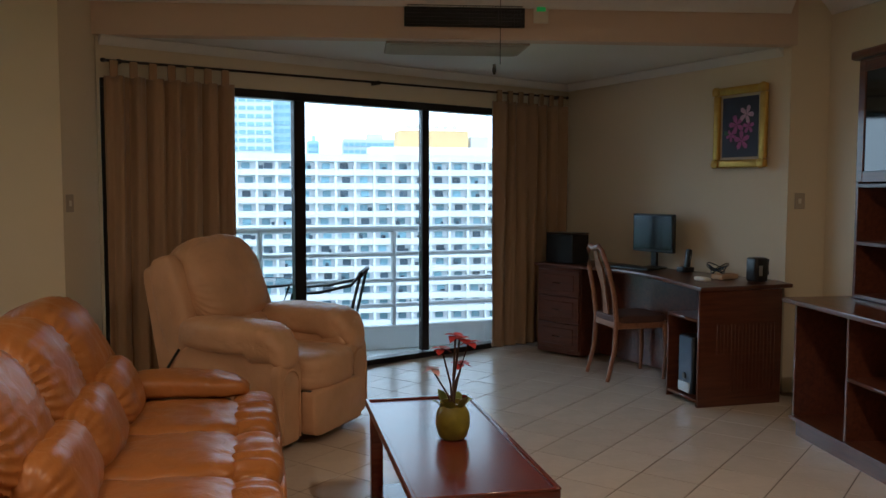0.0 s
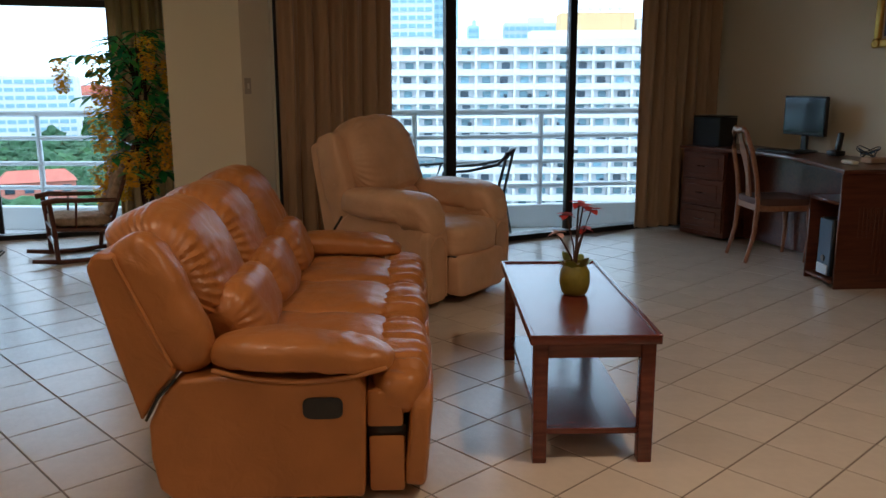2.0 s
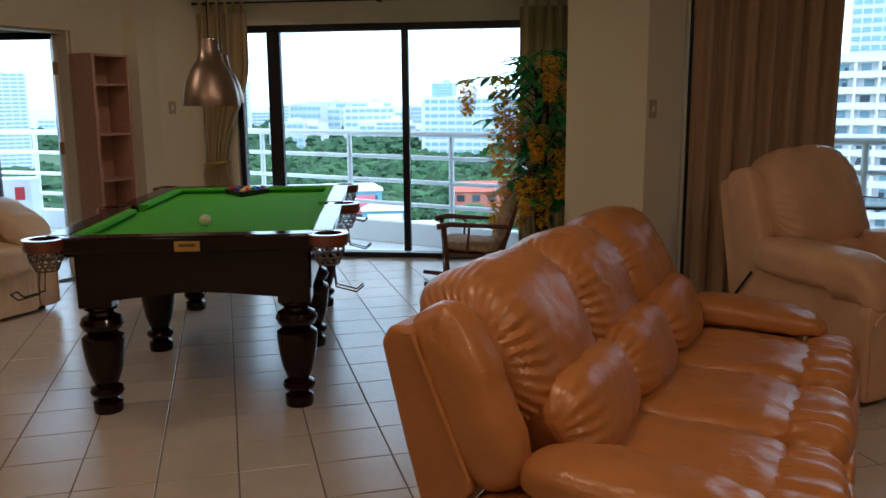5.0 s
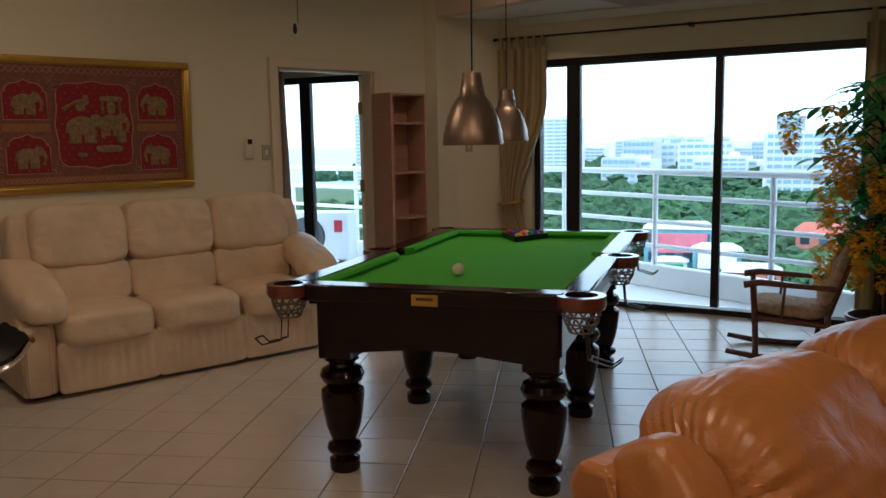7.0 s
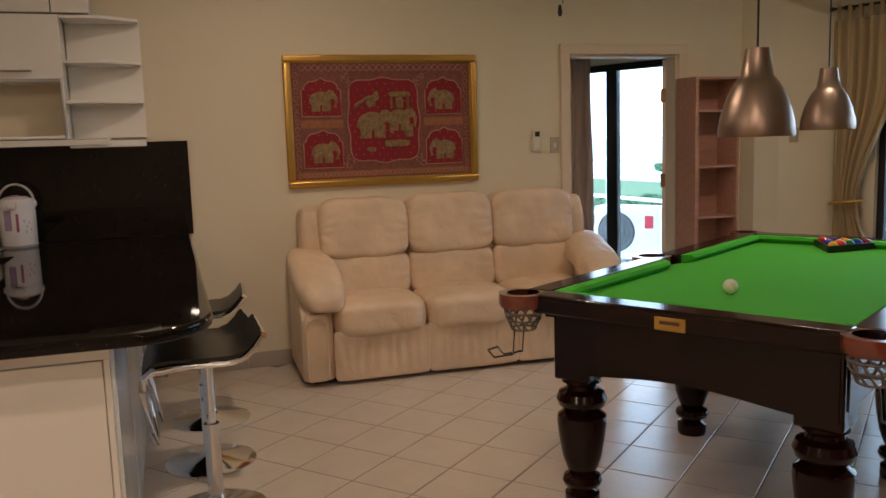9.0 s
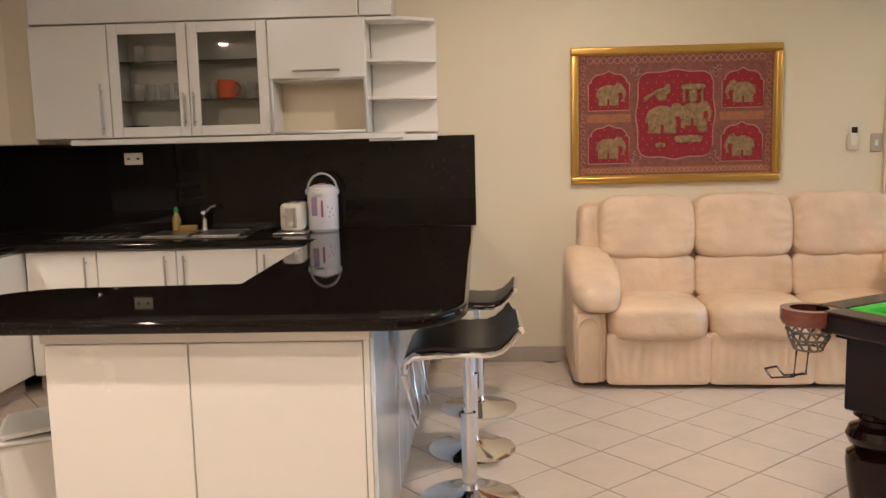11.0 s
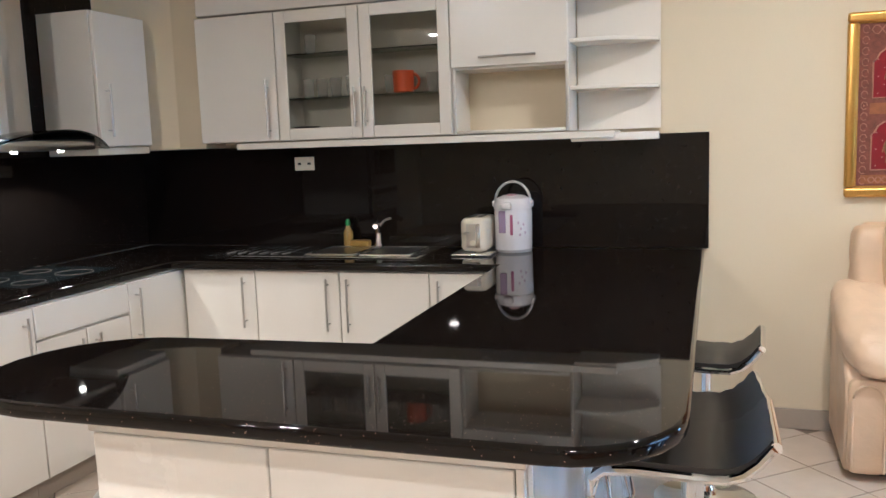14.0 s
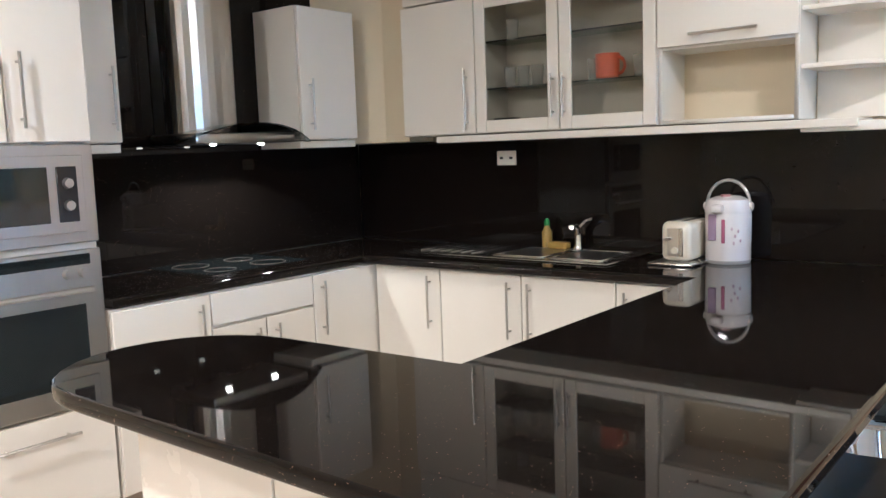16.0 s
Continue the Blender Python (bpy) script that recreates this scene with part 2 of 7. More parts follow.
def merge(bm, own):
    """Adds the mesh own to bm (or gives it back)."""
    if bm is None:
        return own
    tmp = bpy.data.meshes.new("tmp")
    own.to_mesh(tmp)
    own.free()
    bm.from_mesh(tmp)
    bpy.data.meshes.remove(tmp)
    return bm


def bm_cyl(p, q, r1, r2=None, seg=20, bm=None, caps=True):
    p, q = Vector(p), Vector(q)
    own = bmesh.new()
    d = q - p
    m = Matrix.Translation((p + q) / 2) @ d.to_track_quat("Z", "Y").to_matrix().to_4x4()
    bmesh.ops.create_cone(own, cap_ends=caps, segments=seg, radius1=r1, radius2=r1 if r2 is None else r2, depth=d.length, matrix=m)
    return merge(bm, own)


def bm_lathe(profile, seg=28, at=(0, 0, 0), bm=None, cap=True):
    """profile: (radius, height) from bottom to top."""
    own = bmesh.new()
    rings = []
    for r, z in profile:
        rings.append([own.verts.new((at[0] + r * math.cos(2 * math.pi * i / seg), at[1] + r * math.sin(2 * math.pi * i / seg), at[2] + z)) for i in range(seg)])
    for a, b in zip(rings, rings[1:]):
        for i in range(seg):
            own.faces.new((a[i], a[(i + 1) % seg], b[(i + 1) % seg], b[i]))
    if cap:
        own.faces.new(rings[0][::-1])
        own.faces.new(rings[-1])
    return merge(bm, own)


def bm_tube(points, r, seg=10, bm=None, closed=False):
    """A round bar along points; r a number or one radius a point."""
    own = bmesh.new()
    pts = [Vector(p) for p in points]
    n = len(pts)
    rings = []
    up = Vector((0.03, 0.02, 1))
    for i, p in enumerate(pts):
        a = pts[(i - 1) % n] if closed or i else p
        b = pts[(i + 1) % n] if closed or i < n - 1 else p
        d = (b - a).normalized()
        s = d.cross(up if abs(d.z) < 0.95 else Vector((1, 0.02, 0))).normalized()
        u = s.cross(d)
        rad = r[i] if isinstance(r, (list, tuple)) else r
        rings.append([own.verts.new(p + rad * (math.cos(2 * math.pi * k / seg) * s + math.sin(2 * math.pi * k / seg) * u)) for k in range(seg)])
    for a, b in zip(rings, rings[1:] + ([rings[0]] if closed else [])):
        for k in range(seg):
            own.faces.new((a[k], a[(k + 1) % seg], b[(k + 1) % seg], b[k]))
    if not closed:
        own.faces.new(rings[0][::-1])
        own.faces.new(rings[-1])
    bmesh.ops.recalc_face_normals(own, faces=own.faces[:])
    return merge(bm, own)


def bm_prism(outline, z0, z1, bevel=0.0, seg=2, bm=None):
    """An upright slab over a plan outline (x, y)."""
    own = bmesh.new()
    lo = [own.verts.new((x, y, z0)) for x, y in outline]
    hi = [own.verts.new((x, y, z1)) for x, y in outline]
    own.faces.new(lo[::-1])
    own.faces.new(hi)
    k = len(outline)
    for i in range(k):
        own.faces.new((lo[i], lo[(i + 1) % k], hi[(i + 1) % k], hi[i]))
    bmesh.ops.recalc_face_normals(own, faces=own.faces[:])
    if bevel:
        rim = [e for e in own.edges if abs(e.verts[0].co.z - e.verts[1].co.z) < 1e-6]
        bmesh.ops.bevel(own, geom=rim, offset=bevel, segments=seg, affect="EDGES", profile=0.5)
    return merge(bm, own)


def turn_bm(bm, m):
    bmesh.ops.transform(bm, matrix=m, verts=bm.verts[:])
    return bm


def bm_pad(cx, cy, cz, sx, sy, sz, e=0.35, n=22, wrinkle=0.0, wscale=6.0, seed=0.0, bm=None, flat_bottom=False):
    """A stuffed cushion: a rounded box with soft creases. e: 0.1 boxy, 1 round."""
    own = bmesh.new()
    bmesh.ops.create_cube(own, size=2.0)
    bmesh.ops.subdivide_edges(own, edges=own.edges[:], cuts=n, use_grid_fill=True)
    p = 2 / max(e, 0.05)
    for v in own.verts:
        c = v.co
        k = (abs(c.x) ** p + abs(c.y) ** p + abs(c.z) ** p) ** (1 / p)
        c = c / k
        q = Vector((c.x * sx / 2, c.y * sy / 2, c.z * sz / 2))
        if wrinkle:
            nrm = Vector((c.x / sx, c.y / sy, c.z / sz)).normalized()
            s = Vector((q.x * wscale + seed, q.y * wscale - seed, q.z * wscale + 2 * seed))
            q += nrm * wrinkle * (noise.noise(s) + 0.5 * noise.noise(s * 2.3))
        v.co = Vector((cx, cy, cz)) + q
    return merge(bm, own)


def part(name, bm, material, parent=None, label="", smooth=40):
    me = bpy.data.meshes.new(name)
    bm.to_mesh(me)
    bm.free()
    me.materials.append(material)
    if smooth:
        me.shade_smooth()
        me.set_sharp_from_angle(angle=radians(smooth))
        if smooth < 180:
            for p in me.polygons:
                if p.area > 0.02:
                    p.use_smooth = False
    ob = new(name, me)
    if parent is not None:
        ob.parent = parent
    if label:
        ob["label"] = label
    return ob


def thing(name, m, label, category, group="", kind=""):
    ob = new(name)
    ob.empty_display_size = 0.1
    ob.matrix_world = m
    return tagged(ob, label, category, group, kind)


def piece(name, bm, material, label, category, kind="", smooth=40, group=""):
    return tagged(part(name, bm, material, None, "", smooth), label, category, group, kind)


def wall_run(name, a, b, z0, z1, thick, material, label, holes=(), outward=1):
    """A wall from a to b (plan points of its inner face), with holes (from, to, bottom, top) along it; it thickens to the right of a->b."""
    a, b = Vector(a), Vector(b)
    d = b - a
    run = d.length
    ang = math.atan2(d.y, d.x)
    cuts = sorted(holes)
    bm = bmesh.new()
    x = 0.0
    for h0, h1, hb, ht in cuts:
        if h0 > x:
            bm_box((x + h0) / 2, -thick / 2 * outward, (z0 + z1) / 2, h0 - x, thick, z1 - z0, bm=bm)
        if hb > z0:
            bm_box((h0 + h1) / 2, -thick / 2 * outward, (z0 + hb) / 2, h1 - h0, thick, hb - z0, bm=bm)
        if ht < z1:
            bm_box((h0 + h1) / 2, -thick / 2 * outward, (z1 + ht) / 2, h1 - h0, thick, z1 - ht, bm=bm)
        x = h1
    if x < run:
        bm_box((x + run) / 2, -thick / 2 * outward, (z0 + z1) / 2, run - x, thick, z1 - z0, bm=bm)
    turn_bm(bm, pose(a.x, a.y, 0, 0, 0, math.degrees(ang)))
    return piece(name, bm, material, label, "wall", "structure", smooth=0)



# ---- plan ----
ZC, ZB = 2.74, 2.43           # main ceiling, bay ceiling
XW = -4.88                    # elephant-picture wall
YS = 0.38                     # hob wall
PW0, PA = Vector((-4.42, 8.33)), 18.0     # pool-side facade: left end, bearing
LW0, LA = Vector((-0.26, 7.73)), 23.0     # living-side facade
L1 = Vector((3.72, 9.42))
P1 = Vector((-1.30, 9.345))


def along(p, ang, d, off=0.0):
    a = radians(ang)
    return Vector((p.x + d * math.cos(a) - off * math.sin(a), p.y + d * math.sin(a) + off * math.cos(a)))


floor = piece("floor", bm_prism([(-5.0, -1.4), (4.9, -1.4), (4.9, 7.2), (3.9, 9.6), (-0.2, 7.86), (-0.9, 9.5), (-4.5, 8.45), (-5.0, 8.2)], -0.12, -0.0022), GROUT, "ivory ceramic tiles with dark grout joints, glossy", "floor", "structure", smooth=0)
DOOR_A, DOOR_B = 6.19, 7.08
wall_run("wall_west", (XW, YS), (XW, 8.1), 0, ZC, 0.12, WALL, "cream painted wall with a doorway", [(DOOR_A - YS, DOOR_B - YS, 0, 1.97)], outward=-1)
wall_run("wall_kitchen", (XW - 0.1, YS), (-1.9, YS), 0, ZC, 0.12, WALL, "cream painted kitchen wall")
wall_run("wall_south", (-1.9, -1.2), (4.7, -1.2), 0, ZC, 0.12, WALL, "plain cream wall behind the sitting area")
wall_run("wall_return", (-1.9, YS - 0.12), (-1.9, -1.2), 0, ZC, 0.12, WALL, "plain cream return wall")
wall_run("wall_east", (4.62, -1.2), (4.62, 6.9), 0, ZC, 0.12, WALL, "cream painted side wall")
piece("column", bm_prism([(4.36, 6.97), (4.61, 6.90), (4.74, 6.90), (4.5, 7.25)], 0, ZC), WALL, "cream plastered pilaster beside the desk bay", "column", "structure", smooth=0)
wall_run("wall_flower", (4.37, 6.98), L1 + Vector((-0.03, 0.07)), 0, ZC, 0.12, WALL, "cream painted bay wall beside the desk")
LRUN = (L1 - LW0).length
LA = math.degrees(math.atan2(L1.y - LW0.y, L1.x - LW0.x))
wall_run("wall_living_window", L1, LW0, 0, ZC, 0.14, WALL, "cream wall round the sliding balcony door", [(LRUN - 4.05, LRUN - 0.02, 0.0, 2.165)])
PRUN = (P1 - PW0).length
PWE = along(PW0, PA, -0.24)
wall_run("wall_pool_window", P1, PWE, 0, ZC, 0.14, WALL, "cream wall round the wide balcony door", [(PRUN - 3.1, PRUN - 0.10, 0.0, 2.07)])
piece("column", bm_prism([(-0.98, 7.6), (-0.42, 7.40), (-0.262, 7.715), (-0.35, 7.9), (-1.22, 9.5), (-1.36, 9.33)], 0, ZC, 0.0), WALL, "cream plastered column between the two balcony doors", "column", "structure", smooth=0)
piece("column", bm_prism([(XW - 0.02, 7.62), (-4.76, 7.66), (-4.74, 7.86), (-4.60, 8.275), (-4.66, 8.42), (XW - 0.1, 8.3)], 0, ZC), WALL, "cream plastered corner column", "column", "structure", smooth=0)
ceiling = piece("ceiling", bm_prism([(-5.0, -1.4), (4.9, -1.4), (4.9, 9.7), (-5.0, 9.7)], ZC, ZC + 0.1), CEIL, "white painted ceiling", "ceiling", "structure", smooth=0)
piece("beam", bm_prism([(-4.87, 7.66), (-0.7, 7.62), (-0.25, 7.69), (4.36, 6.91), (4.38, 7.03), (-0.25, 7.81), (-0.7, 7.74), (-4.87, 7.78)], ZB, ZC - 0.002), BEAM, "peach painted beam across the bays", "beam", "structure", smooth=0)
piece("ceiling_bay", bm_prism([(-4.86, 7.79), (-0.7, 7.75), (-0.25, 7.82), (4.38, 7.04), (3.9, 9.6), (-4.86, 9.6)], ZB + 0.004, ZB + 0.05), CEIL, "white dropped ceiling of the window bays", "ceiling", "structure", smooth=0)


def cornice(name, a, b, z, size=0.07, label="white plaster cornice"):
    """A cove strip along a wall's top; the room lies to the left of a->b."""
    a, b = Vector(a), Vector(b)
    d = b - a
    bm = bmesh.new()
    prof = [(0, -size), (size * 0.18, -size), (size * 0.3, -size * 0.8), (size * 0.75, -size * 0.3), (size, -size * 0.12), (size, 0), (0, 0)]
    ends = [[bm.verts.new((x, y, z + w)) for y, w in prof] for x in (0, d.length)]
    k = len(prof)
    for i in range(k):
        bm.faces.new((ends[0][i], ends[1][i], ends[1][(i + 1) % k], ends[0][(i + 1) % k]))
    bm.faces.new(ends[0])
    bm.faces.new(ends[1][::-1])
    bmesh.ops.recalc_face_normals(bm, faces=bm.faces[:])
    turn_bm(bm, pose(a.x, a.y, 0, 0, 0, math.degrees(math.atan2(d.y, d.x))))
    return piece(name, bm, CEIL, label, "cornice", "structure")


cornice("trim_west", (XW + 0.002, 7.6), (XW + 0.002, YS), ZC - 0.002, 0.1)
cornice("trim_living", (L1.x, L1.y - 0.03), (LW0.x + 0.02, LW0.y), ZB, 0.06)
cornice("trim_pool", (P1.x, P1.y - 0.01), (PW0.x, PW0.y - 0.005), ZB, 0.06)
cornice("trim_flower", (4.36, 7.05), (3.70, 9.35), ZB, 0.06)
cornice("trim_east", (4.615, -1.1), (4.615, 6.88), ZC - 0.002, 0.1)
cornice("trim_beam", (-0.25, 7.688), (-4.7, 7.655), ZC - 0.004, 0.1)
cornice("trim_beam", (4.3, 6.915), (-0.25, 7.685), ZC - 0.004, 0.1)


def skirting(name, a, b, h=0.10, t=0.012):
    a, b = Vector(a), Vector(b)
    d = b - a
    n = max(1, round(d.length / 0.3))
    body = thing(name, pose(a.x, a.y, 0, 0, 0, math.degrees(math.atan2(d.y, d.x))), "taupe ceramic skirting tiles along the wall", "skirting", kind="structure")
    step = d.length / n
    me = None
    for i in range(n):
        if me is None:
            ob = part("tile", bm_box(0, t / 2, h / 2, step - 0.002, t, h, 0.002, 1), SKIRT, body)
            me = ob.data
        else:
            ob = new("tile", me)
            ob.parent = body
        ob.location = ((i + 0.5) * step, 0, 0)


skirting("baseboard_west", (XW + 0.001, 6.08), (XW + 0.001, 3.6))
skirting("baseboard_corner", (XW + 0.001, 7.6), (XW + 0.001, 7.16))
skirting("baseboard_column", (-0.44, 7.395), (-0.96, 7.58))
skirting("baseboard_flower", (3.76, 9.27), (4.35, 7.03))
skirting("baseboard_east", (4.615, 6.2), (4.615, 6.85))


# ---- windows, balconies, doorway ----
def slider(name, origin, ang, x0, x1, top, stiles, label):
    """A sliding balcony door: frame, stiles (x, width), one pane between each two."""
    w = thing(name, pose(origin.x, origin.y, 0, 0, 0, ang), label, "sliding door", kind="structure")
    f = 0.05
    part("frame", bm_box((x0 + x1) / 2, 0.07, top - 0.03, x1 - x0, 0.1, 0.06, 0.004, 1), BRONZE, w)
    part("sill", bm_box((x0 + x1) / 2, 0.07, 0.022, x1 - x0, 0.12, 0.045, 0.004, 1), BRONZE, w)
    part("frame", bm_box(x0 + f / 2, 0.07, top / 2, f, 0.09, top - 0.12, 0.004, 1), BRONZE, w)
    part("frame", bm_box(x1 - f / 2, 0.07, top / 2, f, 0.09, top - 0.12, 0.004, 1), BRONZE, w)
    edges = [x0 + f]
    for x, wd in stiles:
        part("stile", bm_box(x, 0.065, top / 2, wd, 0.06, top - 0.11, 0.004, 1), BRONZE, w)
        edges += [x - wd / 2, x + wd / 2]
    edges.append(x1 - f)
    for a, b in zip(edges[::2], edges[1::2]):
        g = part("pane", bm_box((a + b) / 2, 0.07, top / 2 - 0.005, b - a, 0.006, top - 0.13), GLASS, w, smooth=0)
        g.visible_shadow = False
    return w


slider("window_1", LW0, LA, 0.03, 4.04, 2.165, [(1.48, 0.095), (2.665, 0.07)], "dark bronze sliding balcony door with clear glass")
slider("window_2", PW0, PA, 0.11, 3.09, 2.07, [(0.46, 0.12), (1.65, 0.06), (2.85, 0.09)], "wide dark bronze sliding balcony door with clear glass")


def balcony(tag, slab, rail, posts, label):
    piece("balcony_" + tag, bm_prism(slab, -0.2, -0.02), CONC, "pale concrete balcony floor", "balcony", "structure", smooth=0)
    rl = thing("railing", Matrix.Identity(4), label, "railing")
    pts = [Vector(p) for p in rail]
    for a, b in zip(pts, pts[1:]):
        d = b - a
        ang = math.degrees(math.atan2(d.y, d.x))
        k = part("kerb", bm_box(d.length / 2, 0, 0.09, d.length, 0.12, 0.22, 0.01, 1), CONC, rl, "low concrete kerb")
        k.matrix_local = pose(a.x, a.y, 0, 0, 0, ang)
        for z, r in ((1.08, 0.03), (0.85, 0.022), (0.61, 0.022), (0.38, 0.022)):
            o = part("rail", bm_tube([(0, 0, z), (d.length, 0, z)], r, 12), RAILM, rl)
            o.matrix_local = pose(a.x, a.y, 0, 0, 0, ang)
    for x, y in posts:
        part("post", bm_tube([(x, y, 0.19), (x, y, 1.07)], 0.026, 12), RAILM, rl)
    return rl


balcony("living", [(-0.24, 7.9), (-0.5, 9.15), (4.3, 9.66), (4.0, 9.58)], [(-0.5, 9.07), (4.4, 9.65)], [(-0.4, 9.08), (0.80, 9.22), (2.0, 9.37), (3.2, 9.51)], "white tubular balcony railing on a low kerb")
balcony("pool", [(-4.3, 8.5), (-5.2, 9.8), (-1.0, 9.7), (-1.26, 9.52)], [(-6.3, 9.95), (-0.6, 9.32)], [(-5.2, 9.83), (-3.97, 9.69), (-2.74, 9.56), (-1.5, 9.42)], "white tubular balcony railing before the treetops")

# ---- kitchen ----
def bar_handle(parent, x, y, z, length, axis="z", out=(0, -1)):
    """A slim steel bar handle standing off a front."""
    ox, oy = out[0] * 0.03, out[1] * 0.03
    h = length / 2
    d = {"z": Vector((0, 0, h)), "x": Vector((h, 0, 0)), "y": Vector((0, h, 0))}[axis]
    c = Vector((x + ox, y + oy, z))
    bm = bm_tube([c - d, c + d], 0.006, 8)
    for s in (-0.75, 0.75):
        q = c + d * s
        bm_tube([q - Vector((ox, oy, 0)), q], 0.0045, 8, bm=bm)
    return part("handle", bm, STEEL, parent, "brushed steel bar handle")


def front(parent, name, x0, x1, z0, z1, y, material=None, handle=None, gap=0.003):
    """A cabinet door or drawer front facing -y in the unit's own axes."""
    d = part(name, bm_box((x0 + x1) / 2, y - 0.009, (z0 + z1) / 2, x1 - x0 - 2 * gap, 0.018, z1 - z0 - 2 * gap, 0.003, 1), material or WHITE, parent)
    if handle:
        bar_handle(d, handle[0], y - 0.018, handle[1], handle[2], handle[3])
    return d


def base_unit(m, w, depth, doors, label, drawer=False, top=0.845, hinge_far=False):
    """A floor cabinet: local x along the front, front at y=0 facing -y."""
    u = thing("base_cabinet", m, label, "cabinet", "kitchen base cabinets")
    part("body", bm_box(w / 2, depth / 2 + 0.001, (top + 0.1) / 2, w - 0.002, depth - 0.002, top - 0.1), WHITE, u)
    part("plinth", bm_box(w / 2, 0.05 + (depth - 0.05) / 2, 0.05, w - 0.002, depth - 0.05, 0.098), SKIRT, u)
    step = w / doors
    z1 = top - 0.005
    if drawer:
        front(u, "drawer", 0, w, z1 - 0.145, z1, 0)
        z1 -= 0.15
    for i in range(doors):
        near_end = (hinge_far if doors == 1 else i % 2 == 1)
        hx = i * step + 0.05 if near_end else (i + 1) * step - 0.06
        front(u, "door", i * step, (i + 1) * step, 0.105, z1, 0, None, (hx, z1 - 0.165, 0.26, "z"))
    return u


# along the west wall: local x runs +y, the fronts face +x
def west(y, x=-4.30):
    return pose(x, y, 0, 0, 0, 90)


for y0, w in ((1.03, 0.42), (1.45, 0.465), (1.915, 0.465), (2.38, 0.40)):
    base_unit(west(y0), w, 0.56, 1, "white gloss base cabinet under the black worktop", hinge_far=y0 > 1.6)
# along the hob wall: local x runs -x, the fronts face +y
for x0, w, dr in ((-3.86, 0.45, False), (-3.28, 0.58, True), (-2.83, 0.45, False)):
    base_unit(pose(x0 + 0.0, 1.0, 0, 0, 0, 180), w, 0.60, 2 if dr else 1, "white gloss base cabinet under the hob", dr, hinge_far=x0 < -3.8)

top = thing("worktop", Matrix.Identity(4), "polished black granite worktop with rounded peninsula end", "worktop")
outer = [(-4.86, 0.40), (-2.84, 0.40), (-2.84, 1.02), (-4.20, 1.02), (-4.22, 1.06), (-4.26, 2.72), (-2.78, 2.72)]
arc = []
for i in range(13):
    a = math.pi * i / 12
    arc.append((-2.42 - 0.33 * math.cos(a), 2.12 - 0.33 * math.sin(a)))
outer += arc
for i in range(9):
    a = radians(90 * i / 8)
    outer.append((-2.34 + 0.26 * math.cos(a), 3.36 + 0.25 * math.sin(a)))
outer += [(-4.86, 3.61)]
part("slab", bm_prism(outer, 0.847, 0.887, 0.012, 3), GRAN, top)
part("backsplash", bm_box(-4.866, 2.01, 1.17, 0.022, 3.24, 0.564, 0.002, 1), GRAN, top, "black granite splashback")
part("backsplash", bm_box(-3.85, 0.394, 1.60, 1.98, 0.022, 1.42, 0.002, 1), GRAN, top, "black granite splashback behind the hob")

pen = thing("peninsula_unit", Matrix.Identity(4), "white laminate peninsula unit under the granite bar", "cabinet")
part("body", bm_box(-2.49, 2.775, 0.42, 0.58, 1.05, 0.84), WHITE, pen)
part("rail", bm_box(-2.187, 2.775, 0.822, 0.03, 1.06, 0.044, 0.003, 1), STEEL, pen, "aluminium edge rail")
part("panel", bm_box(-2.19, 2.485, 0.40, 0.02, 0.466, 0.79, 0.003, 1), WHITE, pen)
part("panel", bm_box(-2.19, 3.0, 0.40, 0.02, 0.556, 0.79, 0.003, 1), WHITE, pen)
part("post", bm_box(-2.19, 3.29, 0.42, 0.024, 0.018, 0.84, 0.002, 1), WHITE, pen)
MARB = surface("blue_white_marble", (0.78, 0.84, 0.88), 0.10, vary=0.2, scale=3.0, grain=10, bump=0, stretch=(1, 1, 0.5))
part("end_panel", bm_box(-2.53, 3.306, 0.42, 0.66, 0.012, 0.842, 0.002, 1), MARB, pen, "grey veined marble panel")
part("end_panel", bm_box(-3.87, 3.306, 0.42, 1.98, 0.012, 0.842, 0.002, 1), MARB, pen, "grey veined marble panel")
bin_ = thing("waste_bin", pose(-2.60, 1.97, 0, 0, 0, 24), "white plastic kitchen bin with a fold-over lid", "bin")
BINM = surface("white_bin_plastic", (0.66, 0.64, 0.60), 0.4, vary=0.04, bump=0.02)
bm = bm_box(0, 0, 0.185, 0.30, 0.24, 0.37, 0.025, 3)
for v in bm.verts:
    v.co.x *= 0.82 + 0.18 * v.co.z / 0.37
    v.co.y *= 0.82 + 0.18 * v.co.z / 0.37
part("body", bm, BINM, bin_)
part("rim", bm_box(0, 0, 0.378, 0.32, 0.26, 0.018, 0.008, 2), BINM, bin_)
part("lid", turn_bm(bm_box(0, 0, 0.0, 0.29, 0.23, 0.02, 0.008, 2), pose(0, 0, 0.405, 5, 0, 0)), BINM, bin_)


def wall_unit(m, w, z0, z1, depth, label):
    u = thing("wall_cabinet", m, label, "cabinet", "kitchen wall cabinets")
    return u


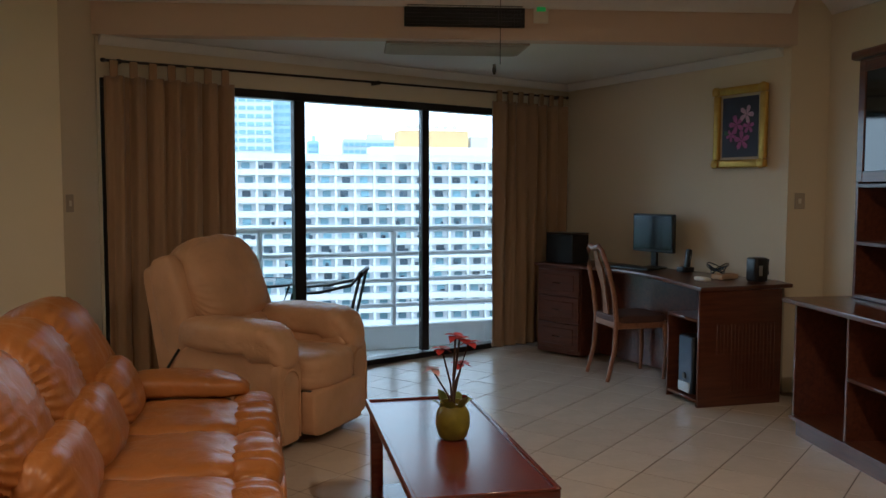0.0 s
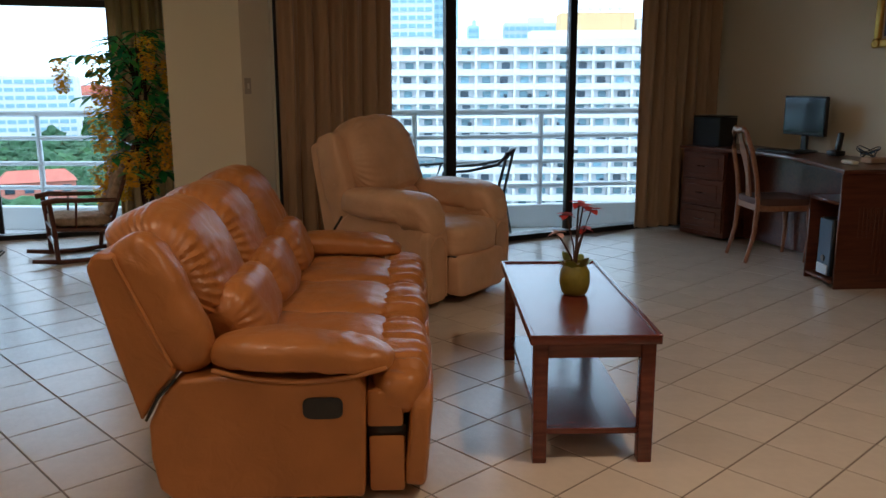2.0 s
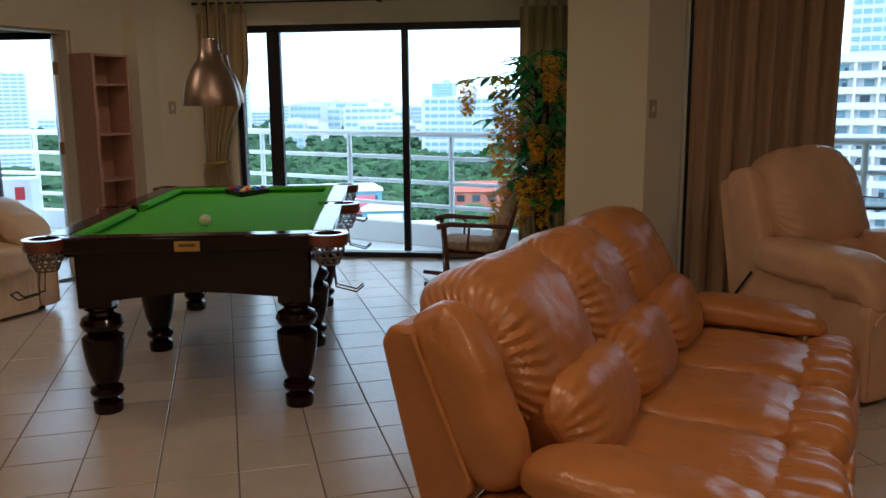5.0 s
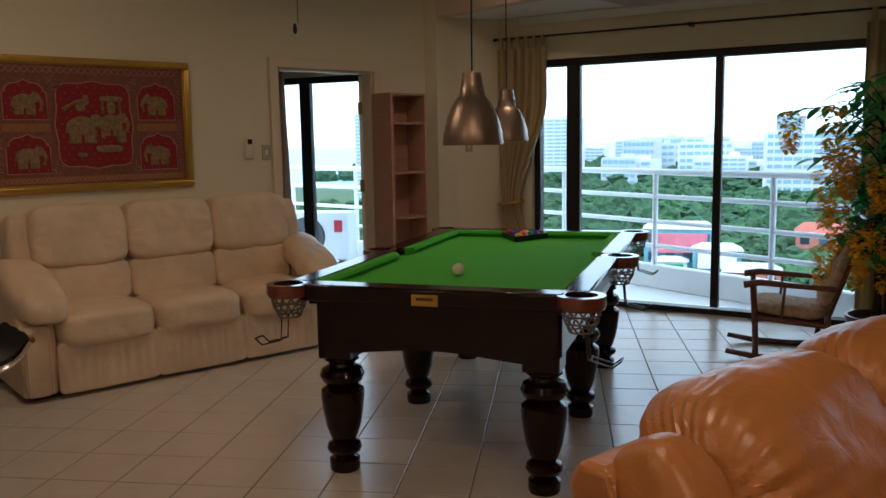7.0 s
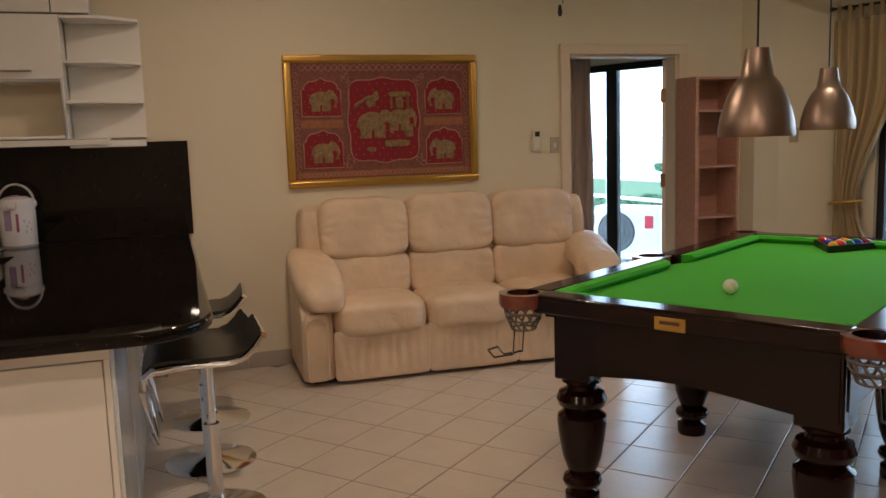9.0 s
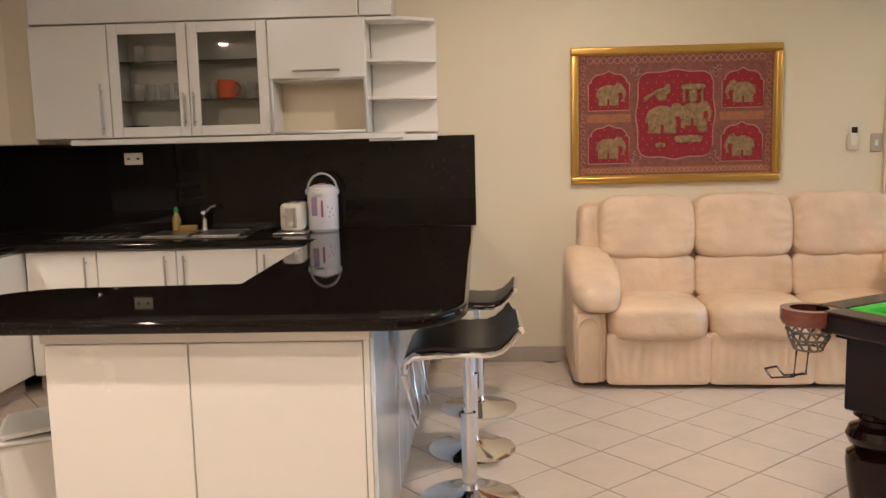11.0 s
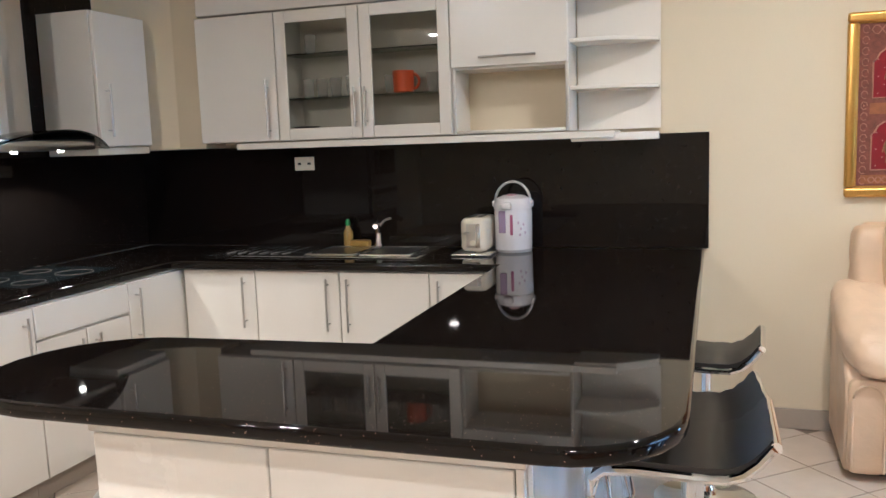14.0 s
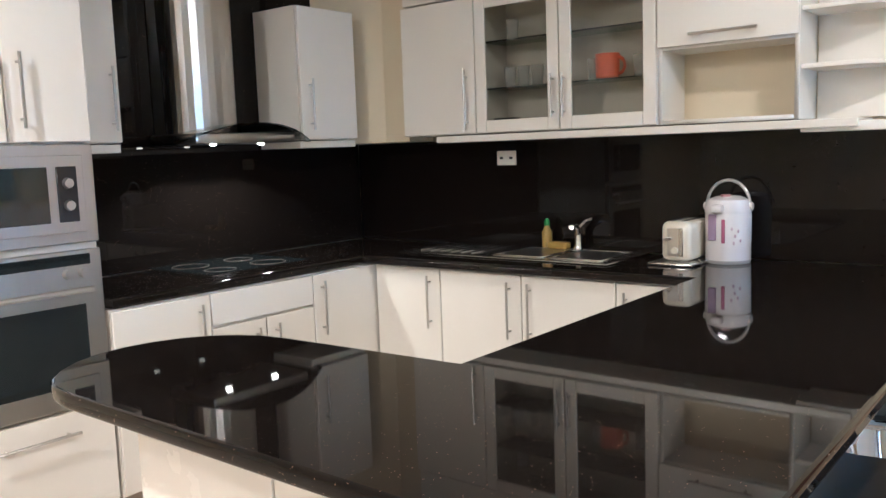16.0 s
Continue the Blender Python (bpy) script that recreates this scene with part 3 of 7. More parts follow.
# wall cabinets on the west wall
u = wall_unit(west(0.98, -4.62), 0.48, 1.48, 2.15, 0.26, "white gloss wall cabinet, door shut")
part("body", bm_box(0.24, 0.13, 1.815, 0.478, 0.255, 0.67), WHITE, u)
front(u, "door", 0, 0.48, 1.48, 2.15, 0, None, (0.43, 1.65, 0.3, "z"))
g = wall_unit(west(1.46, -4.62), 0.96, 1.48, 2.15, 0.26, "white wall cabinet with two glazed doors, crockery inside")
part("back", bm_box(0.48, 0.25, 1.815, 0.956, 0.012, 0.67), WHITE, g)
for bx, bw, bz, bh in ((0.01, 0.018, 1.815, 0.67), (0.95, 0.018, 1.815, 0.67)):
    part("side", bm_box(bx, 0.118, bz, bw, 0.25, bh), WHITE, g)
for bz in (1.489, 2.141):
    part("board", bm_box(0.48, 0.118, bz, 0.92, 0.25, 0.018), WHITE, g)
SHELFG = clear_glass("green_shelf_glass", (0.75, 0.86, 0.82))
for z in (1.70, 1.93):
    part("shelf", bm_box(0.48, 0.14, z, 0.92, 0.2, 0.006), SHELFG, g, "thin glass shelf", smooth=0)
SMOKE = clear_glass("cabinet_glass", (0.80, 0.80, 0.76))
for i in (0, 1):
    x0 = 0.48 * i
    d = part("door", bm_box(x0 + 0.24, -0.008, 1.815, 0.354, 0.004, 0.544), SMOKE, g, "clear glass door pane", smooth=0)
    d.visible_shadow = False
    for cx, sx, cz, sz in ((x0 + 0.033, 0.06, 1.815, 0.664), (x0 + 0.447, 0.06, 1.815, 0.664), (x0 + 0.24, 0.354, 2.117, 0.06), (x0 + 0.24, 0.354, 1.513, 0.06)):
        part("frame_rail", bm_box(cx, -0.009, cz, sx, 0.018, sz, 0.003, 1), WHITE, d)
    bar_handle(d, x0 + (0.45 if i == 0 else 0.03), -0.018, 1.64, 0.2)
f = wall_unit(west(2.42, -4.62), 0.58, 1.48, 2.15, 0.26, "white wall cabinet, lift-up door over an open niche")
part("back", bm_box(0.29, 0.247, 1.815, 0.576, 0.012, 0.67), WALL, f, "cream back of the open niche")
for bx in (0.01, 0.57):
    part("side", bm_box(bx, 0.12, 1.815, 0.018, 0.24, 0.67), WHITE, f)
for bz in (1.489, 1.80, 2.141):
    part("board", bm_box(0.29, 0.12, bz, 0.542, 0.24, 0.018), WHITE, f)
front(f, "door", 0, 0.58, 1.80, 2.15, 0, None, (0.29, 1.845, 0.28, "x"))
e = wall_unit(west(3.0, -4.62), 0.4, 1.48, 2.15, 0.26, "white open corner shelf unit with clipped shelves")
part("back", bm_box(0.205, 0.243, 1.815, 0.40, 0.012, 0.67), WHITE, e)
for z in (1.455, 1.68, 1.90, 2.141):
    part("shelf", bm_prism([(0.002, 0.238), (0.002, 0.01), (0.20, 0.01), (0.40, 0.15), (0.40, 0.238)], z - 0.009 - (0.02 if z < 1.5 else 0), z + 0.009, 0.003, 1), WHITE, e)
part("pelmet", bm_box(1.22 - 2.02, 0.12, 1.458, 2.02, 0.25, 0.034, 0.003, 1), WHITE, e, "light rail under the wall cabinets")
# Wall over the cabinets, made white to carry the window's light.
crown = thing("cabinet_cornice", Matrix.Identity(4), "wall above the wall cabinets, window light put in its white", "panel", kind="structure")
part("panel", bm_box(-4.75, 1.97, 2.27, 0.25, 1.98, 0.22, 0.004, 1), WHITE, crown)
part("panel", bm_box(-4.74, 3.06, 2.27, 0.22, 0.19, 0.22, 0.004, 1), WHITE, crown)
piece("column", bm_prism([(-4.855, 0.41), (-4.50, 0.41), (-4.66, 0.80), (-4.66, 0.97), (-4.855, 0.97)], 1.456, ZC), WALL, "cream boxed pipe shaft in the kitchen corner", "column", "structure", smooth=0)
# on the hob wall
hob_r = wall_unit(pose(-4.09, 0.73, 0, 0, 0, 180), 0.4, 1.48, 2.15, 0.32, "white gloss wall cabinet beside the hood")
part("body", bm_box(0.2, 0.162, 1.815, 0.398, 0.315, 0.67), WHITE, hob_r)
front(hob_r, "door", 0, 0.4, 1.48, 2.15, 0, None, (0.06, 1.66, 0.26, "z"))
part("pelmet", bm_box(0.2, 0.16, 1.458, 0.4, 0.31, 0.036, 0.003, 1), WHITE, hob_r)
hob_l = wall_unit(pose(-2.85, 0.73, 0, 0, 0, 180), 0.25, 1.48, 2.30, 0.32, "narrow white gloss wall cabinet beside the oven tower")
part("body", bm_box(0.125, 0.162, 1.89, 0.248, 0.315, 0.82), WHITE, hob_l)
front(hob_l, "door", 0, 0.25, 1.48, 2.30, 0, None, (0.21, 1.66, 0.26, "z"))
part("pelmet", bm_box(0.125, 0.16, 1.458, 0.25, 0.31, 0.036, 0.003, 1), WHITE, hob_l)

tower = thing("oven_tower", pose(-2.82, 0.985, 0, 0, 0, 180) @ pose(-0.6, 0, 0), "tall white cabinet with steel oven and microwave built in", "cabinet")
part("body", bm_box(0.3, 0.30, 1.2, 0.598, 0.58, 2.2), WHITE, tower)
part("plinth", bm_box(0.3, 0.33, 0.05, 0.598, 0.52, 0.098), SKIRT, tower)
front(tower, "drawer", 0, 0.6, 0.105, 0.50, 0, None, (0.3, 0.42, 0.3, "x"))
front(tower, "door", 0.0, 0.3, 1.48, 2.30, 0, None, (0.25, 1.66, 0.26, "z"))
front(tower, "door", 0.3, 0.6, 1.48, 2.30, 0, None, (0.35, 1.66, 0.26, "z"))
DARKG = surface("dark_oven_glass", (0.012, 0.016, 0.018), 0.05, vary=0.05, bump=0, spec=0.7)
oven = part("oven", bm_box(0.3, -0.012, 0.80, 0.59, 0.022, 0.58, 0.004, 1), STEEL, tower, "steel built-in oven")
part("window", bm_box(0.3, -0.026, 0.74, 0.44, 0.006, 0.30, 0.002, 1), DARKG, oven)
part("handle", bm_tube([(0.06, -0.055, 0.945), (0.54, -0.055, 0.945)], 0.011, 12), STEEL, oven)
part("display", bm_box(0.3, -0.026, 1.055, 0.5, 0.006, 0.04, 0.002, 1), DARKG, oven)
for kx in (0.46, 0.52):
    part("knob", bm_cyl((kx, -0.022, 1.005), (kx, -0.045, 1.005), 0.019, 0.017), STEEL, oven)
mw = part("microwave", bm_box(0.3, -0.012, 1.295, 0.59, 0.022, 0.36, 0.004, 1), STEEL, tower, "steel built-in microwave")
part("trim", bm_box(0.3, -0.026, 1.295, 0.50, 0.006, 0.28, 0.002, 1), STEEL, mw)
part("window", bm_box(0.25, -0.031, 1.295, 0.33, 0.006, 0.2, 0.002, 1), DARKG, mw)
part("panel", bm_box(0.485, -0.031, 1.295, 0.075, 0.006, 0.2, 0.002, 1), BLACKP, mw)
for kz in (1.335, 1.255):
    part("knob", bm_cyl((0.485, -0.034, kz), (0.485, -0.05, kz), 0.02, 0.017), STEEL, mw)

# orientation of the tower: handles on the side next to the worktop are mirrored by its own axes
hood = thing("cooker_hood", pose(-3.72, 0.41, 0), "steel chimney hood with a curved glass canopy", "cooker hood")
CLEARE = clear_glass("smoked_hood_glass", (0.45, 0.5, 0.48))
bm = bmesh.new()
arcn = 16
rows = []
for j, (yy, zo) in enumerate(((0.0, 0.0), (0.45, 0.0))):
    rows.append([[bm.verts.new((-0.41 + 0.79 * i / arcn, yy - (0.10 * (2 * i / arcn - 1) ** 2 if j else 0), 1.47 + 0.085 * (1 - (2 * i / arcn - 1) ** 2) + dz)) for i in range(arcn + 1)] for dz in (0, 0.008)])
for i in range(arcn):
    for k in (0, 1):
        bm.faces.new((rows[0][k][i], rows[0][k][i + 1], rows[1][k][i + 1], rows[1][k][i]))
    bm.faces.new((rows[1][0][i], rows[1][0][i + 1], rows[1][1][i + 1], rows[1][1][i]))
bmesh.ops.recalc_face_normals(bm, faces=bm.faces[:])
part("canopy", bm, CLEARE, hood, "curved smoked glass canopy")
part("base", bm_box(0, 0.19, 1.495, 0.58, 0.36, 0.05, 0.01, 2), STEEL, hood)
prof = [(-0.17, 0.0), (-0.17, 0.16)] + [(-0.17 * math.cos(math.pi * i / 14), 0.16 + 0.10 * math.sin(math.pi * i / 14)) for i in range(1, 14)] + [(0.17, 0.16), (0.17, 0.0)]
part("chimney", bm_prism([(x + 0.085, y) for x, y in prof], 1.52, 2.70), STEEL, hood)
LAMPM = glow("hood_lamp", (1.0, 0.72, 0.42), 9)
for lx in (-0.13, 0.15):
    part("lamp", bm_cyl((lx, 0.30, 1.462), (lx, 0.30, 1.470), 0.014), LAMPM, hood, "small lit halogen lamp")
    d = bpy.data.lights.new("hood_bulb", "SPOT")
    d.energy, d.color, d.spot_size, d.shadow_soft_size = 3.5, (1.0, 0.70, 0.42), radians(130), 0.03
    o = new("hood_bulb", d)
    o.location = (-3.72 + lx, 0.71, 1.452)

hob = thing("hob", pose(-3.66, 0.66, 0.888), "black ceramic hob with a steel rim set in the worktop", "hob")
part("plate", bm_box(0, 0, 0.004, 0.58, 0.50, 0.006, 0.002, 1), DARKG, hob)
for cx, cy, sx, sy in ((0, 0.252, 0.6, 0.012), (0, -0.252, 0.6, 0.012), (0.295, 0, 0.012, 0.49), (-0.295, 0, 0.012, 0.49)):
    part("rim", bm_box(cx, cy, 0.005, sx, sy, 0.01), CHROME, hob, smooth=0)
RINGM = surface("grey_hob_print", (0.10, 0.08, 0.07), 0.3, vary=0.02, bump=0)
for cx, cy, r in ((-0.14, 0.11, 0.085), (0.14, 0.11, 0.07), (-0.14, -0.12, 0.07), (0.14, -0.12, 0.085)):
    part("ring", bm_tube([(cx + r * math.cos(a / 24 * 2 * math.pi), cy + r * math.sin(a / 24 * 2 * math.pi), 0.0075) for a in range(24)], 0.0015, 5, closed=True), RINGM, hob)

sink = thing("sink", pose(-4.62, 1.69, 0.888) @ Matrix.Diagonal((0.92, 1.1, 1, 1)), "steel double sink with drainer set in the worktop", "sink")
SINKM = surface("sink_steel", (0.78, 0.77, 0.75), 0.22, metal=1.0, vary=0.05, bump=0)
# Darker copy of the sink steel, for the shade down in the bowls.
SINKD = surface("shaded_sink_steel", (0.55, 0.55, 0.55), 0.3, metal=1.0, vary=0.05, bump=0)
bm = bm_box(0, 0, 0.003, 0.50, 1.08, 0.006, 0.003, 1)
part("plate", bm, SINKM, sink)
for cy in (0.08, 0.36):
    for cx, dy, sx, sy in ((0.17, 0, 0.014, 0.25), (-0.17, 0, 0.014, 0.25), (0, 0.12, 0.33, 0.014), (0, -0.12, 0.33, 0.014)):
        part("bowl_rim", bm_box(cx, cy + dy, 0.007, sx, sy, 0.010, 0.003, 1), SINKM, sink)
    part("bowl", bm_box(0, cy, 0.0075, 0.325, 0.225, 0.003), SINKD, sink, "flat steel bowl plate, its depth's shade put in the colour")
for i in range(6):
    part("drainer_rib", bm_box(0.0, -0.46 + 0.06 * i, 0.008, 0.34, 0.012, 0.005, 0.002, 1), SINKM, sink)
tap = thing("tap", pose(-4.80, 1.92, 0.894), "chrome single-lever kitchen mixer tap", "tap")
part("body", bm_lathe([(0.026, 0), (0.026, 0.01), (0.019, 0.02), (0.019, 0.09), (0.015, 0.105)], 20), CHROME, tap)
part("spout", bm_tube([(0, 0, 0.07), (0.03, 0.01, 0.11), (0.09, 0.03, 0.135), (0.14, 0.04, 0.125)], [0.014, 0.013, 0.013, 0.014], 12), CHROME, tap)
part("lever", bm_tube([(0, 0, 0.105), (-0.005, 0.04, 0.145), (0, 0.08, 0.155)], [0.008, 0.007, 0.009], 10), CHROME, tap)
soap = thing("soap_bottle", pose(-4.80, 1.74, 0.894), "small yellow soap bottle with a green cap", "bottle")
SOAPM = surface("yellow_liquid_soap", (0.34, 0.23, 0.05), 0.3, bump=0)
part("bottle", bm_lathe([(0.024, 0), (0.026, 0.01), (0.026, 0.08), (0.014, 0.105), (0.012, 0.115)], 20), SOAPM, soap)
part("cap", bm_lathe([(0.014, 0.115), (0.014, 0.135), (0.008, 0.15)], 16), surface("green_cap", (0.03, 0.2, 0.04), 0.4, bump=0), soap, "green cap")
piece("sponge", bm_pad(-4.78, 1.82, 0.914, 0.06, 0.11, 0.036, 0.3, 6), SOAPM, "yellow washing-up sponge beside the sink", "sponge")

kettle = thing("thermo_pot", pose(-4.72, 2.69, 0.888), "white electric thermo pot with carrying handle", "kettle")
KW = surface("white_enamel", (0.72, 0.70, 0.72), 0.22, vary=0.02, bump=0)
part("body", bm_lathe([(0.088, 0), (0.093, 0.01), (0.095, 0.20), (0.092, 0.215)], 32), KW, kettle)
part("lid", bm_lathe([(0.096, 0.215), (0.097, 0.235), (0.085, 0.268), (0.05, 0.282), (0.01, 0.285)], 32), KW, kettle)
part("base", bm_lathe([(0.09, -0.0005), (0.094, 0.012), (0.0935, 0.014)], 32), surface("grey_plastic", (0.35, 0.35, 0.37), 0.4, bump=0), kettle)
part("handle", bm_tube([(0.0, 0.092 * math.cos(a), 0.24 + 0.11 * math.sin(a)) for a in [math.pi * i / 16 for i in range(17)]], 0.007, 10), surface("silver_plastic", (0.5, 0.5, 0.52), 0.3, metal=0.5, bump=0), kettle)
PUR = surface("purple_print", (0.30, 0.22, 0.34), 0.4, bump=0)
part("control_panel", bm_box(0.088, -0.035, 0.155, 0.02, 0.035, 0.11, 0.003, 1), PUR, kettle, "dark control panel")
part("gauge", bm_box(0.094, 0.012, 0.14, 0.008, 0.014, 0.10, 0.002, 1), surface("pink_gauge", (0.35, 0.10, 0.2), 0.3, bump=0), kettle, "pink water gauge")
part("spout", bm_box(0.10, -0.01, 0.235, 0.045, 0.05, 0.035, 0.012, 2), KW, kettle)
part("button", bm_cyl((0.03, 0, 0.280), (0.03, 0, 0.290), 0.022, seg=20), surface("rose_button", (0.45, 0.25, 0.28), 0.4, bump=0), kettle, "rose pump button")
PRINT = surface("mauve_print", (0.52, 0.42, 0.50), 0.4, bump=0)
for ang, z in ((28, 0.15), (36, 0.12), (33, 0.09), (44, 0.14), (50, 0.10)):
    a = radians(ang)
    sprig = bm_pad(0.0945 * math.cos(a), 0.0945 * math.sin(a), z, 0.004, 0.011, 0.015, 0.9, 3)
    part("print", sprig, PRINT, kettle, "printed mauve flower")
for sy in (-1, 1):
    part("hinge", bm_cyl((0, sy * 0.092, 0.24), (0, sy * 0.103, 0.24), 0.016, seg=16), KW, kettle)
toaster = thing("toaster", pose(-4.67, 2.525, 0.888), "white two-slot toaster on a small tray", "toaster")
TCREAM = surface("ivory_plastic", (0.70, 0.66, 0.56), 0.3, vary=0.02, bump=0)
part("body", bm_box(0, 0, 0.098, 0.24, 0.135, 0.17, 0.03, 4), TCREAM, toaster)
part("side_band", bm_box(0.1205, 0, 0.095, 0.006, 0.07, 0.12, 0.002, 1), STEEL, toaster, "steel control strip")
part("dial", bm_cyl((0.122, 0.0, 0.06), (0.134, 0.0, 0.06), 0.014, seg=16), TCREAM, toaster)
part("lever", bm_box(0.138, -0.03, 0.11, 0.03, 0.025, 0.012, 0.003, 1), STEEL, toaster)
# Solid black bars stand in for the shade inside the slots.
part("slot", bm_box(0, 0.025, 0.180, 0.17, 0.02, 0.01), BLACKP, toaster)
part("slot", bm_box(0, -0.025, 0.180, 0.17, 0.02, 0.01), BLACKP, toaster)
part("tray", bm_box(0.02, 0, 0.006, 0.32, 0.2, 0.012, 0.005, 2), STEEL, toaster)
sock = thing("power_socket", pose(-4.856, 1.47, 1.352), "ivory double power socket on the splashback", "socket")
part("plate", bm_box(0.004, 0, 0, 0.008, 0.12, 0.075, 0.003, 1), TCREAM, sock)
for dy in (-0.03, 0.03):
    # Black chip painted for the dark inside of the socket opening.
    part("hole", bm_box(0.0085, dy, 0, 0.002, 0.02, 0.012), BLACKP, sock)

# crockery behind the glass doors
CUPM = surface("orange_glaze", (0.75, 0.10, 0.01), 0.3, bump=0)
cup = thing("mug", pose(-4.72, 2.13, 1.704) @ Matrix.Scale(1.25, 4), "orange ceramic mug on the glass shelf", "mug")
part("cup", bm_lathe([(0.035, 0), (0.042, 0.005), (0.045, 0.09), (0.041, 0.09), (0.038, 0.01)], 24), CUPM, cup)
part("handle", bm_tube([(0, 0.043 + 0.025 * math.sin(a), 0.045 + 0.03 * math.cos(a)) for a in [math.pi * i / 8 for i in range(9)]], 0.006, 8), CUPM, cup)
TUMB = surface("pale_pressed_glass", (0.75, 0.76, 0.74), 0.12, vary=0.05, bump=0)
TUMB.node_tree.nodes["Principled BSDF"].inputs["Alpha"].default_value = 0.28
t0 = None
for y, z in ((1.58, 1.704), (1.66, 1.704), (1.74, 1.704), (1.83, 1.704), (2.28, 1.704), (2.35, 1.704), (1.6, 1.934), (2.05, 1.704)):
    if t0 is None:
        t0 = thing("tumbler", pose(-4.74, y, z), "clear drinking glass on the glass shelf", "glass", "glasses in the wall cabinet")
        part("cup", bm_lathe([(0.026, 0), (0.033, 0.1), (0.031, 0.1), (0.024, 0.008)], 20), TUMB, t0)
    else:
        copy_thing(t0, pose(-4.74, y, z))
bowl = thing("bowl", pose(-4.73, 1.56, 1.499), "dark bowl standing in the wall cabinet", "bowl")
part("cup", bm_lathe([(0.03, 0), (0.05, 0.02), (0.07, 0.055), (0.066, 0.055), (0.04, 0.015)], 24), BLACKP, bowl)

# bar stools
def stool(x, y, rz, lift):
    s = thing("bar_stool", pose(x, y, 0, 0, 0, rz), "chrome gas-lift bar stool with a black vinyl wave seat", "stool", "stools at the peninsula")
    part("base", bm_lathe([(0.20, 0), (0.20, 0.008), (0.17, 0.018), (0.06, 0.035), (0.035, 0.05), (0.03, 0.07)], 40), CHROME, s)
    part("column", bm_cyl((0, 0, 0.05), (0, 0, 0.36), 0.03, seg=20), CHROME, s)
    part("piston", bm_cyl((0, 0, 0.36), (0, 0, 0.54 + lift), 0.018, seg=16), CHROME, s)
    ring = [(x_, y_, z_ + lift) for x_, y_, z_ in ((-0.10, -0.02, 0.525), (-0.13, -0.21, 0.52), (-0.13, -0.235, 0.46), (-0.10, -0.215, 0.30), (-0.06, -0.20, 0.24), (0.06, -0.20, 0.24), (0.10, -0.215, 0.30), (0.13, -0.235, 0.46), (0.13, -0.21, 0.52), (0.10, -0.02, 0.525))]
    part("footrest", bm_tube(ring, 0.011, 10), CHROME, s)
    wave = [(y_, z_ + lift) for y_, z_ in ((-0.235, 0.475), (-0.225, 0.515), (-0.195, 0.54), (-0.12, 0.545), (0.02, 0.54), (0.09, 0.54), (0.13, 0.555), (0.165, 0.585), (0.195, 0.625))]
    bm = bmesh.new()
    cols = []
    for y_, z_ in wave:
        cols.append([bm.verts.new((xx, y_, z_ + dz)) for dz in (0, 0.03) for xx in (-0.175, -0.06, 0.06, 0.175)])
    for a, b in zip(cols, cols[1:]):
        for k in range(3):
            bm.faces.new((a[k], a[k + 1], b[k + 1], b[k]))
            bm.faces.new((a[4 + k], b[4 + k], b[5 + k], a[5 + k]))
        bm.faces.new((a[0], b[0], b[4], a[4]))
        bm.faces.new((a[3], a[7], b[7], b[3]))
    for c in (cols[0], cols[-1]):
        for k in range(3):
            bm.faces.new((c[k], c[k + 4], c[k + 5], c[k + 1]))
    bmesh.ops.recalc_face_normals(bm, faces=bm.faces[:])
    bmesh.ops.subdivide_edges(bm, edges=bm.edges[:], cuts=1)
    bmesh.ops.smooth_vert(bm, verts=bm.verts[:], factor=0.5, use_axis_x=True, use_axis_y=True, use_axis_z=True)
    part("seat", bm, BLACKL, s, "black vinyl wave seat")
    for sx in (-0.177, 0.177):
        part("side_rail", bm_tube([(sx, y_, z_ + 0.004) for y_, z_ in wave], 0.012, 8), CHROME, s)
    part("back_rail", bm_tube([(-0.175, 0.20, 0.632 + lift), (0.175, 0.20, 0.632 + lift)], 0.014, 10), CHROME, s)
    return s


stool(-2.79, 3.595, 0, 0.09)
stool(-3.34, 3.60, 4, 0.005)
stool(-3.94, 3.63, -3, 0.035)

# ---- sofas and armchair ----
def gathered(w, th, h, e, n, amp, seed, pitch=0.045):
    """A stuffed cushion whose leather is drawn into folds along both side seams."""
    bm = bm_pad(0, 0, 0, w, th, h, e, n, 0.010, 6.5, seed=seed)
    for v in bm.verts:
        s = min(1.0, abs(v.co.x) / (w / 2))
        arc = math.atan2(v.co.z / h, -v.co.y / th) * (h + th) / 4
        nz = noise.noise(Vector((v.co.x * 3 + seed, arc * 6, seed)))
        ridge = math.sin(arc * 2 * math.pi / pitch + 3.5 * nz + seed)
        fold = amp * (0.06 + s ** 3.0) * ridge * (0.6 + 0.7 * nz)
        tall = 0.10 * amp * (1 - s) * math.sin(v.co.x * 60 + 5 * noise.noise(v.co * 5 + Vector((seed, 0, 0))))
        d = Vector((0, v.co.y / th, v.co.z / h))
        if d.length > 1e-4:
            v.co += d.normalized() * (fold + tall)
    return bm


def side_block(outline, x0, x1, bevel):
    bm = bmesh.new()
    a = [bm.verts.new((x0, y, z)) for y, z in outline]
    b = [bm.verts.new((x1, y, z)) for y, z in outline]
    bm.faces.new(a)
    bm.faces.new(b[::-1])
    for i in range(len(outline)):
        k = (i + 1) % len(outline)
        bm.faces.new((a[i], b[i], b[k], a[k]))
    bmesh.ops.recalc_face_normals(bm, faces=bm.faces[:])
    bmesh.ops.bevel(bm, geom=bm.edges[:], offset=bevel, segments=3, affect="EDGES", profile=0.5)
    return bm


